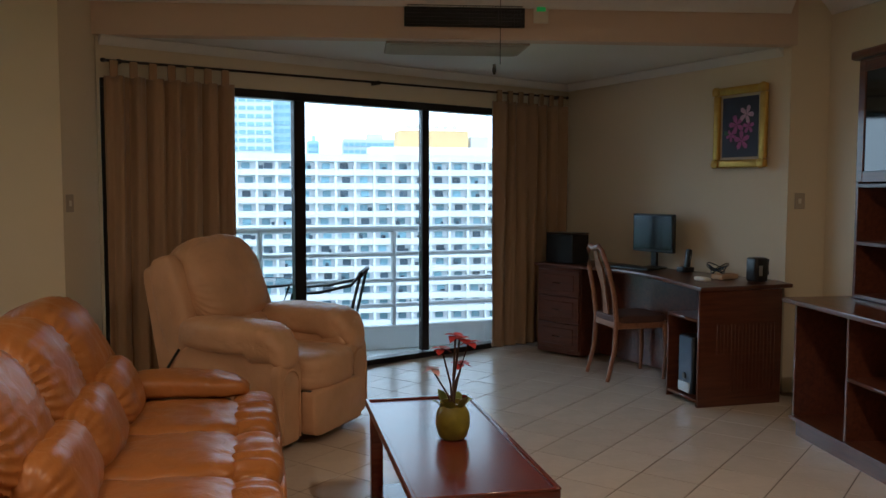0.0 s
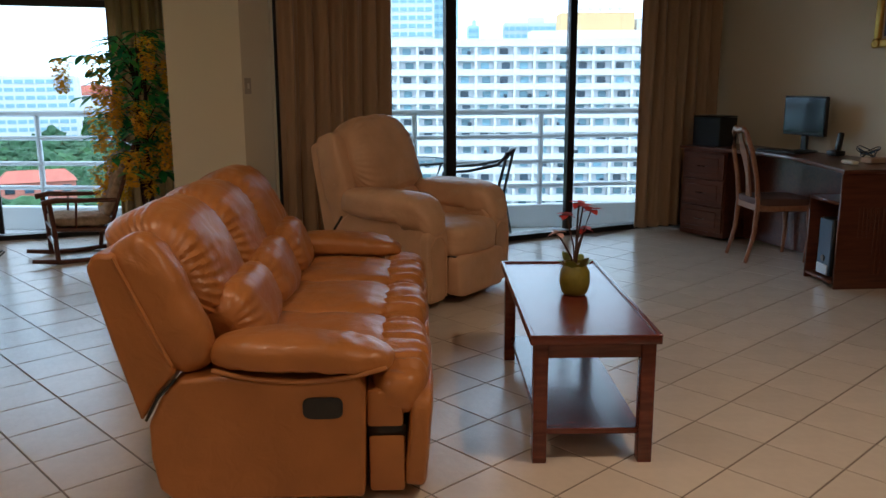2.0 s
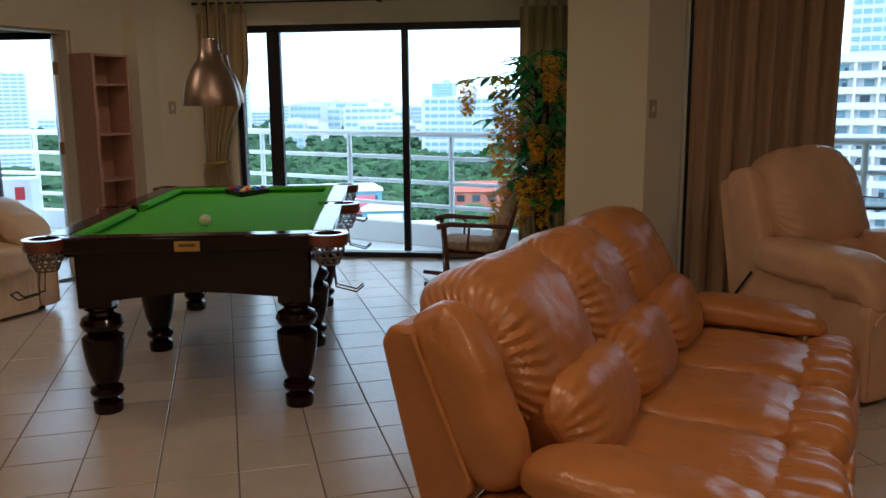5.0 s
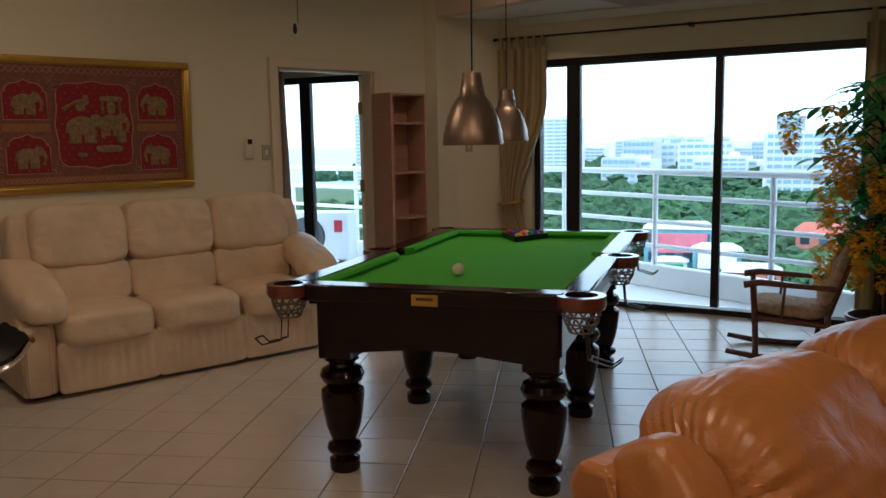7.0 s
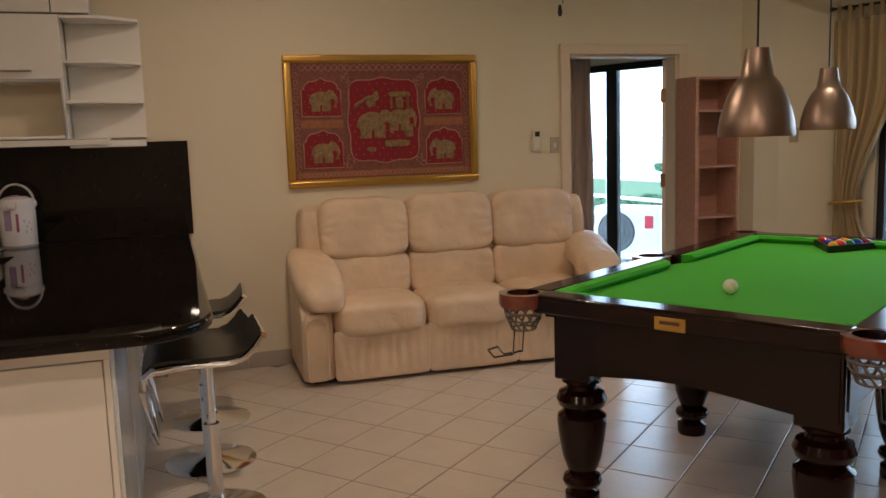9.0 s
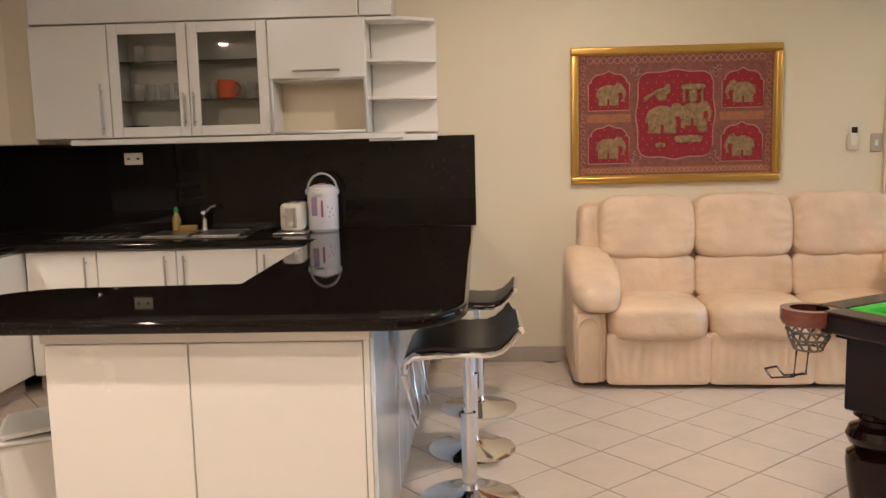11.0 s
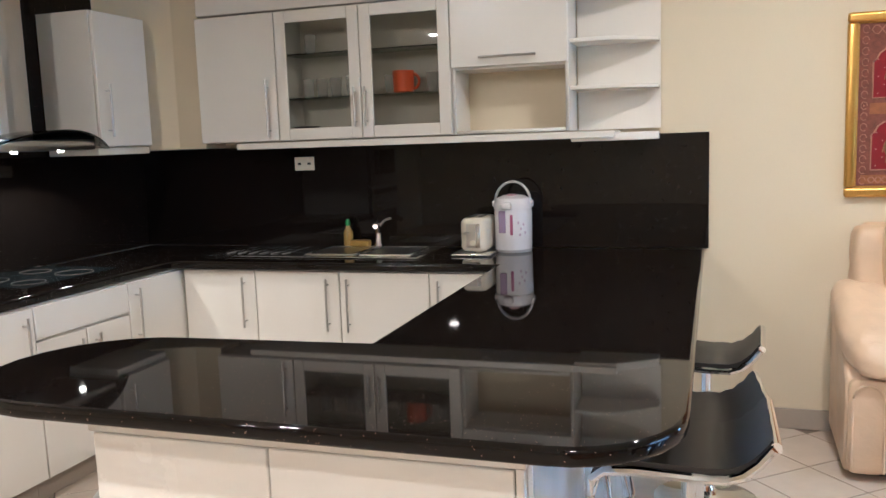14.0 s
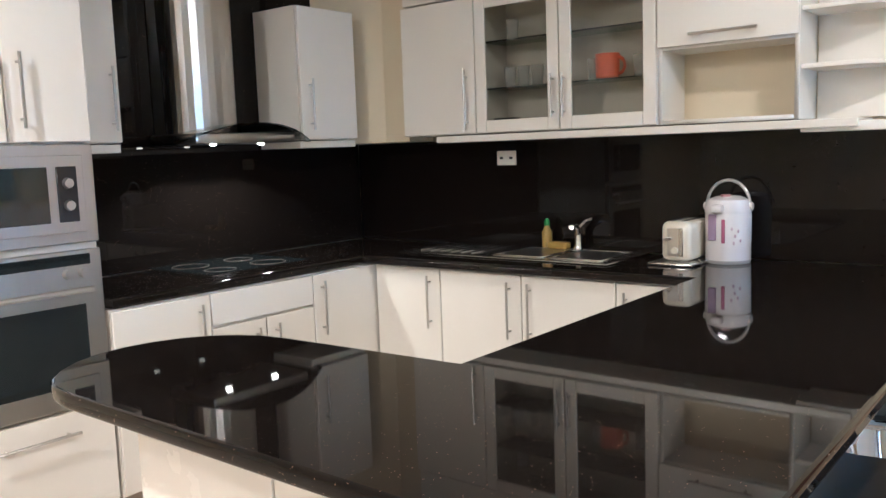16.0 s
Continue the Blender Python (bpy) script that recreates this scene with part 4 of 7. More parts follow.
def plush(name, m, seats, seat_w, arm_w, hide, label, category, lever=False):
    """Plump leather recliner seating. Local x: along the row, y: from the front to the back."""
    s = thing(name, m, label, category)
    W = seats * seat_w + 2 * arm_w
    bx = seats * seat_w
    body = [(0.20, 0.03), (0.19, 0.40), (0.21, 0.455), (0.42, 0.435), (0.66, 0.46), (0.79, 0.452), (0.85, 0.39), (0.895, 0.30), (0.895, 0.18), (0.875, 0.07), (0.83, 0.03)]
    back = [(0.80, 0.47), (0.865, 0.40), (0.92, 0.305), (0.99, 0.56), (1.055, 0.82), (1.03, 0.865), (0.965, 0.865), (0.89, 0.68)]
    part("back_panel", side_block(back, -W / 2 + 0.006, W / 2 - 0.006, 0.016), hide, s)
    for sx in (-1, 1):
        o = sx * W / 2
        part("side_panel", side_block(body, o - sx * arm_w, o, 0.016), hide, s)
        gap = [(o + sx * 0.001, 0.795, 0.458), (o + sx * 0.001, 0.858, 0.392), (o - sx * 0.001, 0.900, 0.315)]
        # A black strip paints the shade of the hinge gap.
        part("recess", bm_tube(gap, 0.0055, 6), BLACKP, s, "black strip standing in for the hinge gap's shade")
        L = 0.60
        pad = bm_pad(0, 0, 0, arm_w + 0.035, L, 0.138, 0.62, 26, 0.008, 7.0, seed=sx * 3.1)
        for v in pad.verts:
            t = (L / 2 - v.co.y) / L
            v.co.z -= 0.045 * t ** 2
            if v.co.z < -0.02:
                v.co.z = -0.02 + (v.co.z + 0.02) * 0.55
            v.co.z += 0.003 * math.sin(v.co.y * 75 + 3 * noise.noise(v.co * 9)) * (0.4 + max(0, t - 0.4))
        turn_bm(pad, pose(o - sx * arm_w / 2, 0.10 + L / 2, 0.515))
        part("arm_pad", pad, hide, s)
        welt = [(o + sx * 0.004, 0.12 + 0.56 * t_, 0.485 - 0.17 * t_ * (1 - t_)) for t_ in [i / 12 for i in range(13)]]
        part("piping", bm_tube(welt, 0.008, 8), hide, s)
        roll = gathered(arm_w * 0.76, 0.20, 0.50, 0.68, 22, 0.004, sx * 2.0, 0.06)
        turn_bm(roll, pose(o - sx * arm_w * 0.39, 0.845, 0.685, -25, 0, 0))
        part("back_wing", roll, hide, s)
        seam = [(o + sx * 0.002, 0.805, 0.50), (o + sx * 0.0, 0.885, 0.68), (o - sx * 0.004, 0.965, 0.855)]
        part("piping", bm_tube(seam, 0.006, 6), hide, s)
    part("base", bm_box(0, 0.50, 0.20, bx + 0.02, 0.60, 0.26, 0.02, 2), hide, s)
    part("foot", bm_box(0, 0.50, 0.02, W - 0.2, 0.55, 0.04), BLACKP, s, "black hidden base frame")
    for i in range(seats):
        cx = -bx / 2 + seat_w * (i + 0.5)
        sd = i * 2.7 + seats
        lo = arm_w - 0.02 if i == 0 else 0.0
        hi_ = arm_w - 0.02 if i == seats - 1 else 0.0
        fw = seat_w + (lo + hi_) - 0.008
        fx = cx + (hi_ - lo) / 2
        seat = gathered(seat_w - 0.006, 0.62, 0.22, 0.42, 26, 0.004, sd, 0.06)
        part("seat_cushion", turn_bm(seat, pose(cx, 0.43, 0.375)), hide, s)
        fr = bm_pad(0, 0, 0, fw, 0.22, 0.20, 0.66, 28, 0.006, 8.0, seed=sd + 1)
        for v in fr.verts:
            q = max(0.0, min(1.0, (v.co.z + 0.02) / 0.08))
            v.co.z += q * 0.007 * math.sin(v.co.x * 62 + 4 * noise.noise(v.co * 6 + Vector((sd, 0, 0))))
        part("seat_roll", turn_bm(fr, pose(fx, 0.085, 0.375)), hide, s)
        cover = bm_pad(0, 0, 0, fw, 0.085, 0.36, 0.3, 24, 0.004, 6.0, seed=sd + 4)
        part("footrest_panel", turn_bm(cover, pose(fx, 0.02, 0.205, 5, 0, 0)), hide, s)
        part("footrest_block", bm_box(fx, 0.13, 0.33, fw - 0.012, 0.12, 0.13, 0.012, 2), hide, s)
        part("footrest_block", bm_box(fx, 0.125, 0.135, fw - 0.012, 0.12, 0.20, 0.012, 2), hide, s)
        # A black block gives the footrest gap its shade.
        part("recess", bm_box(fx, 0.125, 0.25, fw - 0.03, 0.13, 0.045), BLACKP, s, "black block standing in for shade in the folded footrest's gap")
        R = pose(cx, 0.72, 0.45, -25, 0, 0)
        low = gathered(seat_w + 0.015, 0.24, 0.27, 0.6, 32, 0.007, sd + 2, 0.042)
        part("lumbar_cushion", turn_bm(low, R @ pose(0, -0.085, 0.085)), hide, s)
        wl = 0.06 if i == 0 else 0.0
        wr = 0.06 if i == seats - 1 else 0.0
        top = gathered(seat_w + 0.004 + wl + wr, 0.31, 0.48, 0.60, 40, 0.011, sd + 7, 0.034)
        for v in top.verts:
            k = max(0.0, v.co.z / 0.24)
            v.co.y += 0.05 * k * k
        part("head_cushion", turn_bm(top, R @ pose((wr - wl) / 2, 0.01, 0.335)), hide, s)
    if lever:
        lx = lever * (W / 2 + 0.001)
        part("lever_cup", bm_pad(lx, 0.33, 0.35, 0.02, 0.13, 0.075, 0.5, 10), BLACKP, s, "black plastic recliner lever cup")
    return s


# tan sofa faces +x
plush("sofa", pose(0.75, 5.03, 0, 0, 0, 90 - 1), 3, 0.53, 0.22, TANL, "tan leather three-seat reclining sofa, creased cushions", "sofa", lever=-1)
def armchair(m, hide):
    """A fat recliner armchair. Local x across, y from the front to the back."""
    s = thing("recliner_armchair", m, "beige leather recliner armchair beside the balcony door", "armchair")
    W, AW = 0.96, 0.24
    body = [(0.10, 0.05), (0.09, 0.50), (0.14, 0.58), (0.62, 0.60), (0.74, 0.52), (0.86, 0.37), (0.885, 0.26), (0.86, 0.09), (0.82, 0.05)]
    back = [(0.75, 0.56), (0.83, 0.46), (0.915, 0.30), (0.96, 0.33), (1.07, 0.88), (1.075, 0.955), (1.03, 0.985), (0.96, 0.97)]
    part("back_panel", side_block(back, -0.40, 0.40, 0.02), hide, s)
    for sx in (-1, 1):
        o = sx * W / 2
        part("side_panel", side_block(body, o - sx * AW, o - sx * 0.02, 0.02), hide, s)
        L = 0.74
        pad = bm_pad(0, 0, 0, AW + 0.05, L, 0.23, 0.60, 30, 0.007, 7.0, seed=sx * 3.1)
        for v in pad.verts:
            t = (L / 2 - v.co.y) / L
            v.co.z -= 0.085 * max(0.0, (t - 0.80) / 0.20) ** 2 + 0.015 * t
            if v.co.z < -0.02 and t < 0.72:
                v.co.z = -0.02 + (v.co.z + 0.02) * 0.6
            v.co.z += 0.003 * math.sin(v.co.y * 85 + 4 * noise.noise(v.co * 9)) * (0.2 + max(0, t - 0.5) * 2)
        part("arm_pad", turn_bm(pad, pose(o - sx * AW / 2, 0.04 + L / 2, 0.605)), hide, s)
        face = bm_pad(o - sx * AW / 2, 0.085, 0.27, AW - 0.03, 0.07, 0.46, 0.32, 16, 0.003, 8, seed=sx)
        part("arm_front", face, hide, s)
        hoop = [(o - sx * (AW / 2) + 0.075 * math.cos(a), 0.046, 0.36 + 0.09 * math.sin(a)) for a in [math.pi * k / 12 for k in range(13)]]
        hoop = [(hoop[0][0], 0.046, 0.07)] + hoop + [(hoop[-1][0], 0.046, 0.07)]
        part("piping", bm_tube(hoop, 0.006, 8), hide, s)
        gap = [(o - sx * 0.018, 0.745, 0.525), (o - sx * 0.018, 0.80, 0.455), (o - sx * 0.018, 0.88, 0.345)]
        # Shade of the hinge gap, drawn as a black strip.
        part("recess", bm_tube(gap, 0.008, 6), BLACKP, s, "black strip standing in for the hinge gap's shade")
        roll = gathered(0.13, 0.21, 0.66, 0.5, 30, 0.007, sx * 2.0, 0.03)
        part("back_wing", turn_bm(roll, pose(sx * 0.355, 0.86, 0.72, -17, 0, 0)), hide, s)
    bx = W - 2 * AW
    part("base", bm_box(0, 0.48, 0.20, bx + 0.04, 0.66, 0.26, 0.02, 2), hide, s)
    part("foot", bm_box(0, 0.46, 0.025, W - 0.2, 0.55, 0.05), BLACKP, s, "black hidden base frame")
    seat = gathered(bx + 0.04, 0.66, 0.23, 0.42, 28, 0.003, 1.3, 0.07)
    part("seat_cushion", turn_bm(seat, pose(0, 0.30, 0.395)), hide, s)
    part("footrest_panel", bm_pad(0, 0.02, 0.185, bx + 0.035, 0.12, 0.26, 0.25, 24, 0.006, 7.0, seed=4), hide, s)
    # Black filler for the shade under the seat's front edge.
    part("recess", bm_box(0, 0.06, 0.305, bx - 0.01, 0.10, 0.012), BLACKP, s, "black block standing in for shade in the folded footrest's gap")
    R = pose(0, 0.74, 0.46, -20, 0, 0)
    low = gathered(bx + 0.05, 0.22, 0.24, 0.5, 26, 0.005, 2.0, 0.05)
    part("lumbar_cushion", turn_bm(low, R @ pose(0, -0.05, 0.07)), hide, s)
    top = gathered(0.66, 0.33, 0.56, 0.55, 44, 0.011, 7.4, 0.035)
    for v in top.verts:
        v.co.x *= 1 - 0.10 * (v.co.z / 0.28 + 0.3) ** 2 * (1 if v.co.z > 0 else 0.2)
    part("head_cushion", turn_bm(top, R @ pose(0, -0.03, 0.42)), hide, s)
    return s


def lounge_sofa(m, hide):
    """A three-seat sofa: split backs, sloping pillow arms, gathered skirt. Local y runs from the front to the back."""
    s = thing("sofa", m, "cream leather three-seat sofa with gathered skirt, by the wall", "sofa")
    SW, AW = 0.57, 0.20
    bx = 3 * SW
    W = bx + 2 * AW
    part("base", bm_box(0, 0.34, 0.18, bx + 0.1, 0.56, 0.26, 0.02, 2), hide, s)
    part("foot", bm_box(0, 0.33, 0.02, W - 0.16, 0.5, 0.04), BLACKP, s, "black hidden base frame")
    shell = [(0.42, 0.42), (0.56, 0.10), (0.63, 0.10), (0.64, 0.96), (0.60, 1.02), (0.52, 1.00)]
    part("back_panel", side_block(shell, -bx / 2 - 0.07, bx / 2 + 0.07, 0.02), hide, s)
    for sx in (-1, 1):
        o = sx * W / 2
        side = [(0.02, 0.03), (-0.005, 0.34), (0.02, 0.44), (0.10, 0.50), (0.44, 0.66), (0.60, 0.70), (0.62, 0.06), (0.60, 0.03)]
        part("side_panel", side_block(side, o - sx * AW, o - sx * 0.015, 0.02), hide, s)
        L = 0.66
        pad = bm_pad(0, 0, 0, AW + 0.075, L, 0.20, 0.66, 30, 0.009, 7.0, seed=sx * 5.3)
        for v in pad.verts:
            t = (L / 2 - v.co.y) / L
            v.co.z -= 0.20 * t ** 1.5 if t > 0 else 0
            v.co.x = v.co.x * (1 + 0.10 * t) - sx * 0.055 * t
            v.co.z += 0.004 * math.sin(v.co.y * 75 + 4 * noise.noise(v.co * 8)) * max(0, t - 0.35)
        part("arm_pad", turn_bm(pad, pose(o - sx * (AW / 2 + 0.01), 0.26, 0.69)), hide, s)
        part("arm_front", bm_pad(o - sx * AW / 2, 0.012, 0.235, AW - 0.05, 0.06, 0.40, 0.32, 16, 0.003, 8, seed=sx), hide, s)
        hoop = [(o - sx * AW / 2 + 0.06 * math.cos(a), -0.022, 0.34 + 0.075 * math.sin(a)) for a in [math.pi * k / 12 for k in range(13)]]
        hoop = [(hoop[0][0], -0.022, 0.05)] + hoop + [(hoop[-1][0], -0.022, 0.05)]
        part("piping", bm_tube(hoop, 0.006, 8), hide, s)
        wing = gathered(0.15, 0.22, 0.50, 0.5, 28, 0.007, sx * 2.4, 0.05)
        part("back_wing", turn_bm(wing, pose(sx * (bx / 2 + 0.045), 0.52, 0.76, -6, 0, 0)), hide, s)
    for i in range(3):
        cx = -bx / 2 + SW * (i + 0.5)
        sd = i * 2.7 + 1.0
        seat = gathered(SW + 0.004, 0.56, 0.21, 0.42, 26, 0.0025, sd, 0.08)
        for v in seat.verts:
            v.co.z += 0.014 * math.cos(v.co.x / SW * math.pi) if v.co.z > 0 else 0
        part("seat_cushion", turn_bm(seat, pose(cx, 0.21, 0.38)), hide, s)
        skirt = bm_pad(0, 0, 0, SW + 0.006, 0.09, 0.30, 0.14, 40, 0.003, 6.0, seed=sd + 4)
        for v in skirt.verts:
            k = max(0.0, 1 - abs(v.co.z - 0.02) / 0.16)
            ph = v.co.x * 105 + 4 * noise.noise(Vector((v.co.x * 9, v.co.z * 3, sd)))
            v.co.y += 0.008 * k * math.sin(ph) * (0.4 + 0.9 * abs(noise.noise(Vector((v.co.x * 5, sd, 0)))))
        part("skirt_panel", turn_bm(skirt, pose(cx, 0.02, 0.175)), hide, s, "gathered leather skirt panel")
        R = pose(cx, 0.42, 0.44, -7, 0, 0)
        low = gathered(SW + 0.004, 0.22, 0.27, 0.3, 26, 0.003, sd + 2, 0.06)
        part("lumbar_cushion", turn_bm(low, R @ pose(0, 0.02, 0.135)), hide, s)
        top = gathered(SW + 0.006, 0.26, 0.38, 0.32, 34, 0.005, 3.0 + 0.1 * i, 0.05)
        for v in top.verts:
            v.co.z -= 0.025 * min(1.0, abs(v.co.x) / (SW / 2)) ** 6 if v.co.z > 0 else 0
        part("head_cushion", turn_bm(top, R @ pose(0, 0.015, 0.435)), hide, s)
    return s


# beige armchair faces the coffee table
armchair(pose(1.155, 6.66, 0, 0, 0, 51), PINKL)
# cream sofa against the wall
lounge_sofa(pose(-4.24, 5.21, 0, 0, 0, 88.5), CREAML)

# ---- living area ----
ct = thing("coffee_table", pose(1.378, 4.885, 0, 0, 0, -2.0) @ Matrix.Diagonal((0.95, 0.995, 1.065, 1)), "red mahogany coffee table with a lower shelf", "table")
part("tabletop", bm_box(0, 0, 0.447, 0.50, 1.24, 0.028, 0.006, 2), MAHOG, ct)
for cx, cy, sx, sy in ((0.242, 0, 0.018, 1.24), (-0.242, 0, 0.018, 1.24), (0, 0.612, 0.466, 0.018), (0, -0.612, 0.466, 0.018)):
    part("rim", bm_box(cx, cy, 0.464, sx, sy, 0.010, 0.003, 1), MAHOG, ct)
for sx in (-1, 1):
    part("apron", bm_box(sx * 0.205, 0, 0.405, 0.02, 1.08, 0.055, 0.003, 1), MAHOG, ct)
    part("apron", bm_box(0, sx * 0.575, 0.405, 0.36, 0.02, 0.055, 0.003, 1), MAHOG, ct)
    for sy in (-1, 1):
        part("leg", bm_box(sx * 0.205, sy * 0.575, 0.216, 0.055, 0.055, 0.432, 0.004, 2), MAHOG, ct)
part("shelf", bm_box(0, 0, 0.105, 0.40, 1.14, 0.022, 0.003, 1), MAHOG, ct)

LEAFM = surface("green_silk_leaf", (0.025, 0.10, 0.03), 0.45, vary=0.3, scale=9, bump=0.03, per_object=0.2)
REDF = surface("red_silk_petal", (0.42, 0.03, 0.02), 0.6, vary=0.3, scale=40, bump=0)
PINKF = surface("pale_petal", (0.6, 0.36, 0.33), 0.6, vary=0.2, scale=40, bump=0)
STEM = surface("brown_stem", (0.06, 0.03, 0.02), 0.7, vary=0.3, scale=30)


def bm_leaf(base, tip, width, droop=0.0, bm=None, cup=0.2):
    """A pointed leaf with a folded midrib."""
    own = bmesh.new()
    base, tip = Vector(base), Vector(tip)
    d = tip - base
    L = max(d.length, 1e-4)
    f = d / L
    s = f.cross(Vector((0, 0, 1)))
    s = s.normalized() if s.length > 1e-3 else Vector((1, 0, 0))
    u = s.cross(f)
    rows = []
    for t, w in ((0, 0.08), (0.2, 0.7), (0.45, 1.0), (0.75, 0.7), (1, 0.03)):
        c = base + f * (L * t) - Vector((0, 0, droop * t * t))
        rows.append([own.verts.new(c - s * width * w / 2 + u * cup * width * w / 2), own.verts.new(c), own.verts.new(c + s * width * w / 2 + u * cup * width * w / 2)])
    for a, b in zip(rows, rows[1:]):
        own.faces.new((a[0], a[1], b[1], b[0]))
        own.faces.new((a[1], a[2], b[2], b[1]))
    return merge(bm, own)


rng = random.Random(4)
vase = thing("flower_vase", pose(1.40, 4.875, 0.4935) @ Matrix.Scale(1.32, 4), "yellow-green glass vase with red artificial flowers", "vase")
VASEM = surface("olive_vase_glaze", (0.20, 0.17, 0.02), 0.3, vary=0.3, scale=14, bump=0.05)
part("vase", bm_lathe([(0.034, 0), (0.042, 0.008), (0.05, 0.04), (0.047, 0.075), (0.035, 0.095), (0.038, 0.105), (0.033, 0.105), (0.03, 0.09)], 24), VASEM, vase)
for i in range(6):
    a = i * 1.05
    part("leaf", bm_leaf((0.03 * math.cos(a), 0.03 * math.sin(a), 0.08), (0.062 * math.cos(a), 0.062 * math.sin(a), 0.14 + 0.01 * (i % 3)), 0.035, 0.03, cup=0.3), surface("pale_green_leaf", (0.18, 0.22, 0.05), 0.4, bump=0), vase)
heads = [(-0.035, -0.01, 0.26), (0.02, 0.0, 0.285), (0.03, 0.015, 0.21), (-0.06, 0.0, 0.20), (0.0, -0.03, 0.30), (0.045, -0.01, 0.275)]
for i, (hx, hy, hz) in enumerate(heads):
    part("stem", bm_tube([(0, 0, 0.06), (hx * 0.2, hy * 0.2, hz * 0.6), (hx, hy, hz)], 0.003, 6), STEM, vase)
    bm = bmesh.new()
    for k in range(6):
        a = k * math.pi / 3 + i
        bm_leaf((hx, hy, hz), (hx + 0.032 * math.cos(a), hy + 0.032 * math.sin(a), hz - 0.005 + 0.016 * (k % 2)), 0.026, 0.008, bm=bm)
    part("flower", bm, REDF if i not in (3,) else PINKF, vase)

# desk along the flower wall
desk = thing("corner_desk", Matrix.Identity(4), "dark cherry wood desk with drawers and slatted end", "desk")
top_line = [(3.53, 6.69), (4.27, 6.76), (4.31, 6.98), (3.73, 8.90), (3.58, 8.96), (3.15, 8.78), (3.40, 8.34), (3.56, 8.0), (3.62, 7.6), (3.585, 7.2)]
part("desktop", bm_prism(top_line, 0.775, 0.803, 0.006, 2), DESKW, desk)
part("end_panel", bm_prism([(3.545, 6.72), (4.17, 6.73), (4.17, 6.755), (3.545, 6.745)], 0.0, 0.773), DESKW, desk)
slat = None
for i in range(17):
    x = 3.68 + 0.027 * i
    z0 = 0.10 if i > 3 else 0.35
    if slat is None or i == 4:
        slat = part("slat", bm_box(0, 0, (0.55 + z0) / 2, 0.012, 0.008, 0.55 - z0, 0.002, 1), DESKW, desk).data
        slat_ob = desk.children[-1]
        slat_ob.location = (x, 6.719, 0)
    else:
        o = new("slat", slat)
        o.parent = desk
        o.location = (x, 6.719, 0)
part("back_panel", bm_prism([(4.16, 6.76), (4.18, 6.765), (3.65, 8.62), (3.63, 8.61)], 0.02, 0.773), DESKW, desk)
part("pc_shelf", bm_prism([(3.535, 6.755), (4.12, 6.765), (4.12, 7.12), (3.535, 7.12)], 0.565, 0.587), DESKW, desk)
part("pc_side", bm_prism([(3.535, 7.10), (4.06, 7.10), (4.06, 7.12), (3.535, 7.12)], 0.0, 0.563), DESKW, desk)
part("pc_floor", bm_prism([(3.535, 6.756), (4.12, 6.765), (4.08, 7.098), (3.535, 7.098)], 0.03, 0.05), DESKW, desk)
ped = pose(3.18, 8.765, 0, 0, 0, -60)
dr = part("drawer_unit", bm_box(0.235, 0.22, 0.40, 0.47, 0.42, 0.745), DESKW, desk)
dr.matrix_local = ped
for z0, z1 in ((0.07, 0.29), (0.30, 0.52), (0.53, 0.75)):
    df = part("drawer", bm_box(0.235, -0.002, (z0 + z1) / 2, 0.44, 0.02, z1 - z0, 0.006, 2), DESKW, desk)
    df.matrix_local = ped
    pf = part("drawer_field", bm_box(0.235, -0.014, (z0 + z1) / 2, 0.33, 0.008, z1 - z0 - 0.08, 0.004, 1), DESKW, df)
    part("handle", bm_tube([(0.19, -0.018, (z0 + z1) / 2), (0.195, -0.035, (z0 + z1) / 2), (0.275, -0.035, (z0 + z1) / 2), (0.28, -0.018, (z0 + z1) / 2)], 0.004, 8), CHROME, df)

pc = thing("computer_tower", pose(3.70, 6.93, 0.052, 0, 0, 0), "black and blue computer tower in the desk shelf", "computer")
part("case", bm_box(0.06, 0, 0.20, 0.36, 0.17, 0.39, 0.006, 1), BLACKP, pc)
BLUEP = surface("blue_grey_plastic", (0.06, 0.10, 0.16), 0.25, bump=0)
part("front_panel", bm_box(-0.125, 0, 0.20, 0.015, 0.168, 0.385, 0.006, 1), BLUEP, pc)
part("foot_plate", bm_box(-0.136, 0, 0.045, 0.012, 0.14, 0.07, 0.004, 1), surface("silver_paint", (0.5, 0.5, 0.52), 0.3, metal=0.6, bump=0), pc)
part("power_button", bm_cyl((-0.132, 0, 0.12), (-0.14, 0, 0.12), 0.022), BLACKP, pc)
monitor = thing("monitor", pose(3.90, 8.02, 0.804, 0, 0, -72), "black flat-screen monitor, switched off, on the desk", "monitor")
SCREEN = surface("dark_screen", (0.01, 0.013, 0.018), 0.12, bump=0)
part("bezel", bm_box(0, 0, 0.285, 0.44, 0.035, 0.31, 0.008, 2), BLACKP, monitor)
part("screen", bm_box(0, -0.019, 0.29, 0.41, 0.004, 0.265), SCREEN, monitor)
part("neck", bm_box(0, 0.01, 0.09, 0.06, 0.03, 0.18, 0.005, 1), BLACKP, monitor)
part("foot", bm_lathe([(0.11, 0), (0.11, 0.008), (0.03, 0.02)], 28), BLACKP, monitor)
kb = thing("keyboard", pose(3.72, 8.0, 0.804, 0, 0, -72), "black computer keyboard on the desk", "keyboard")
part("board", bm_box(0, 0, 0.009, 0.42, 0.14, 0.016, 0.004, 1), BLACKP, kb)
for r in range(4):
    part("key_row", bm_box(0, -0.05 + 0.032 * r, 0.019, 0.39, 0.024, 0.006, 0.002, 1), BLACKP, kb)
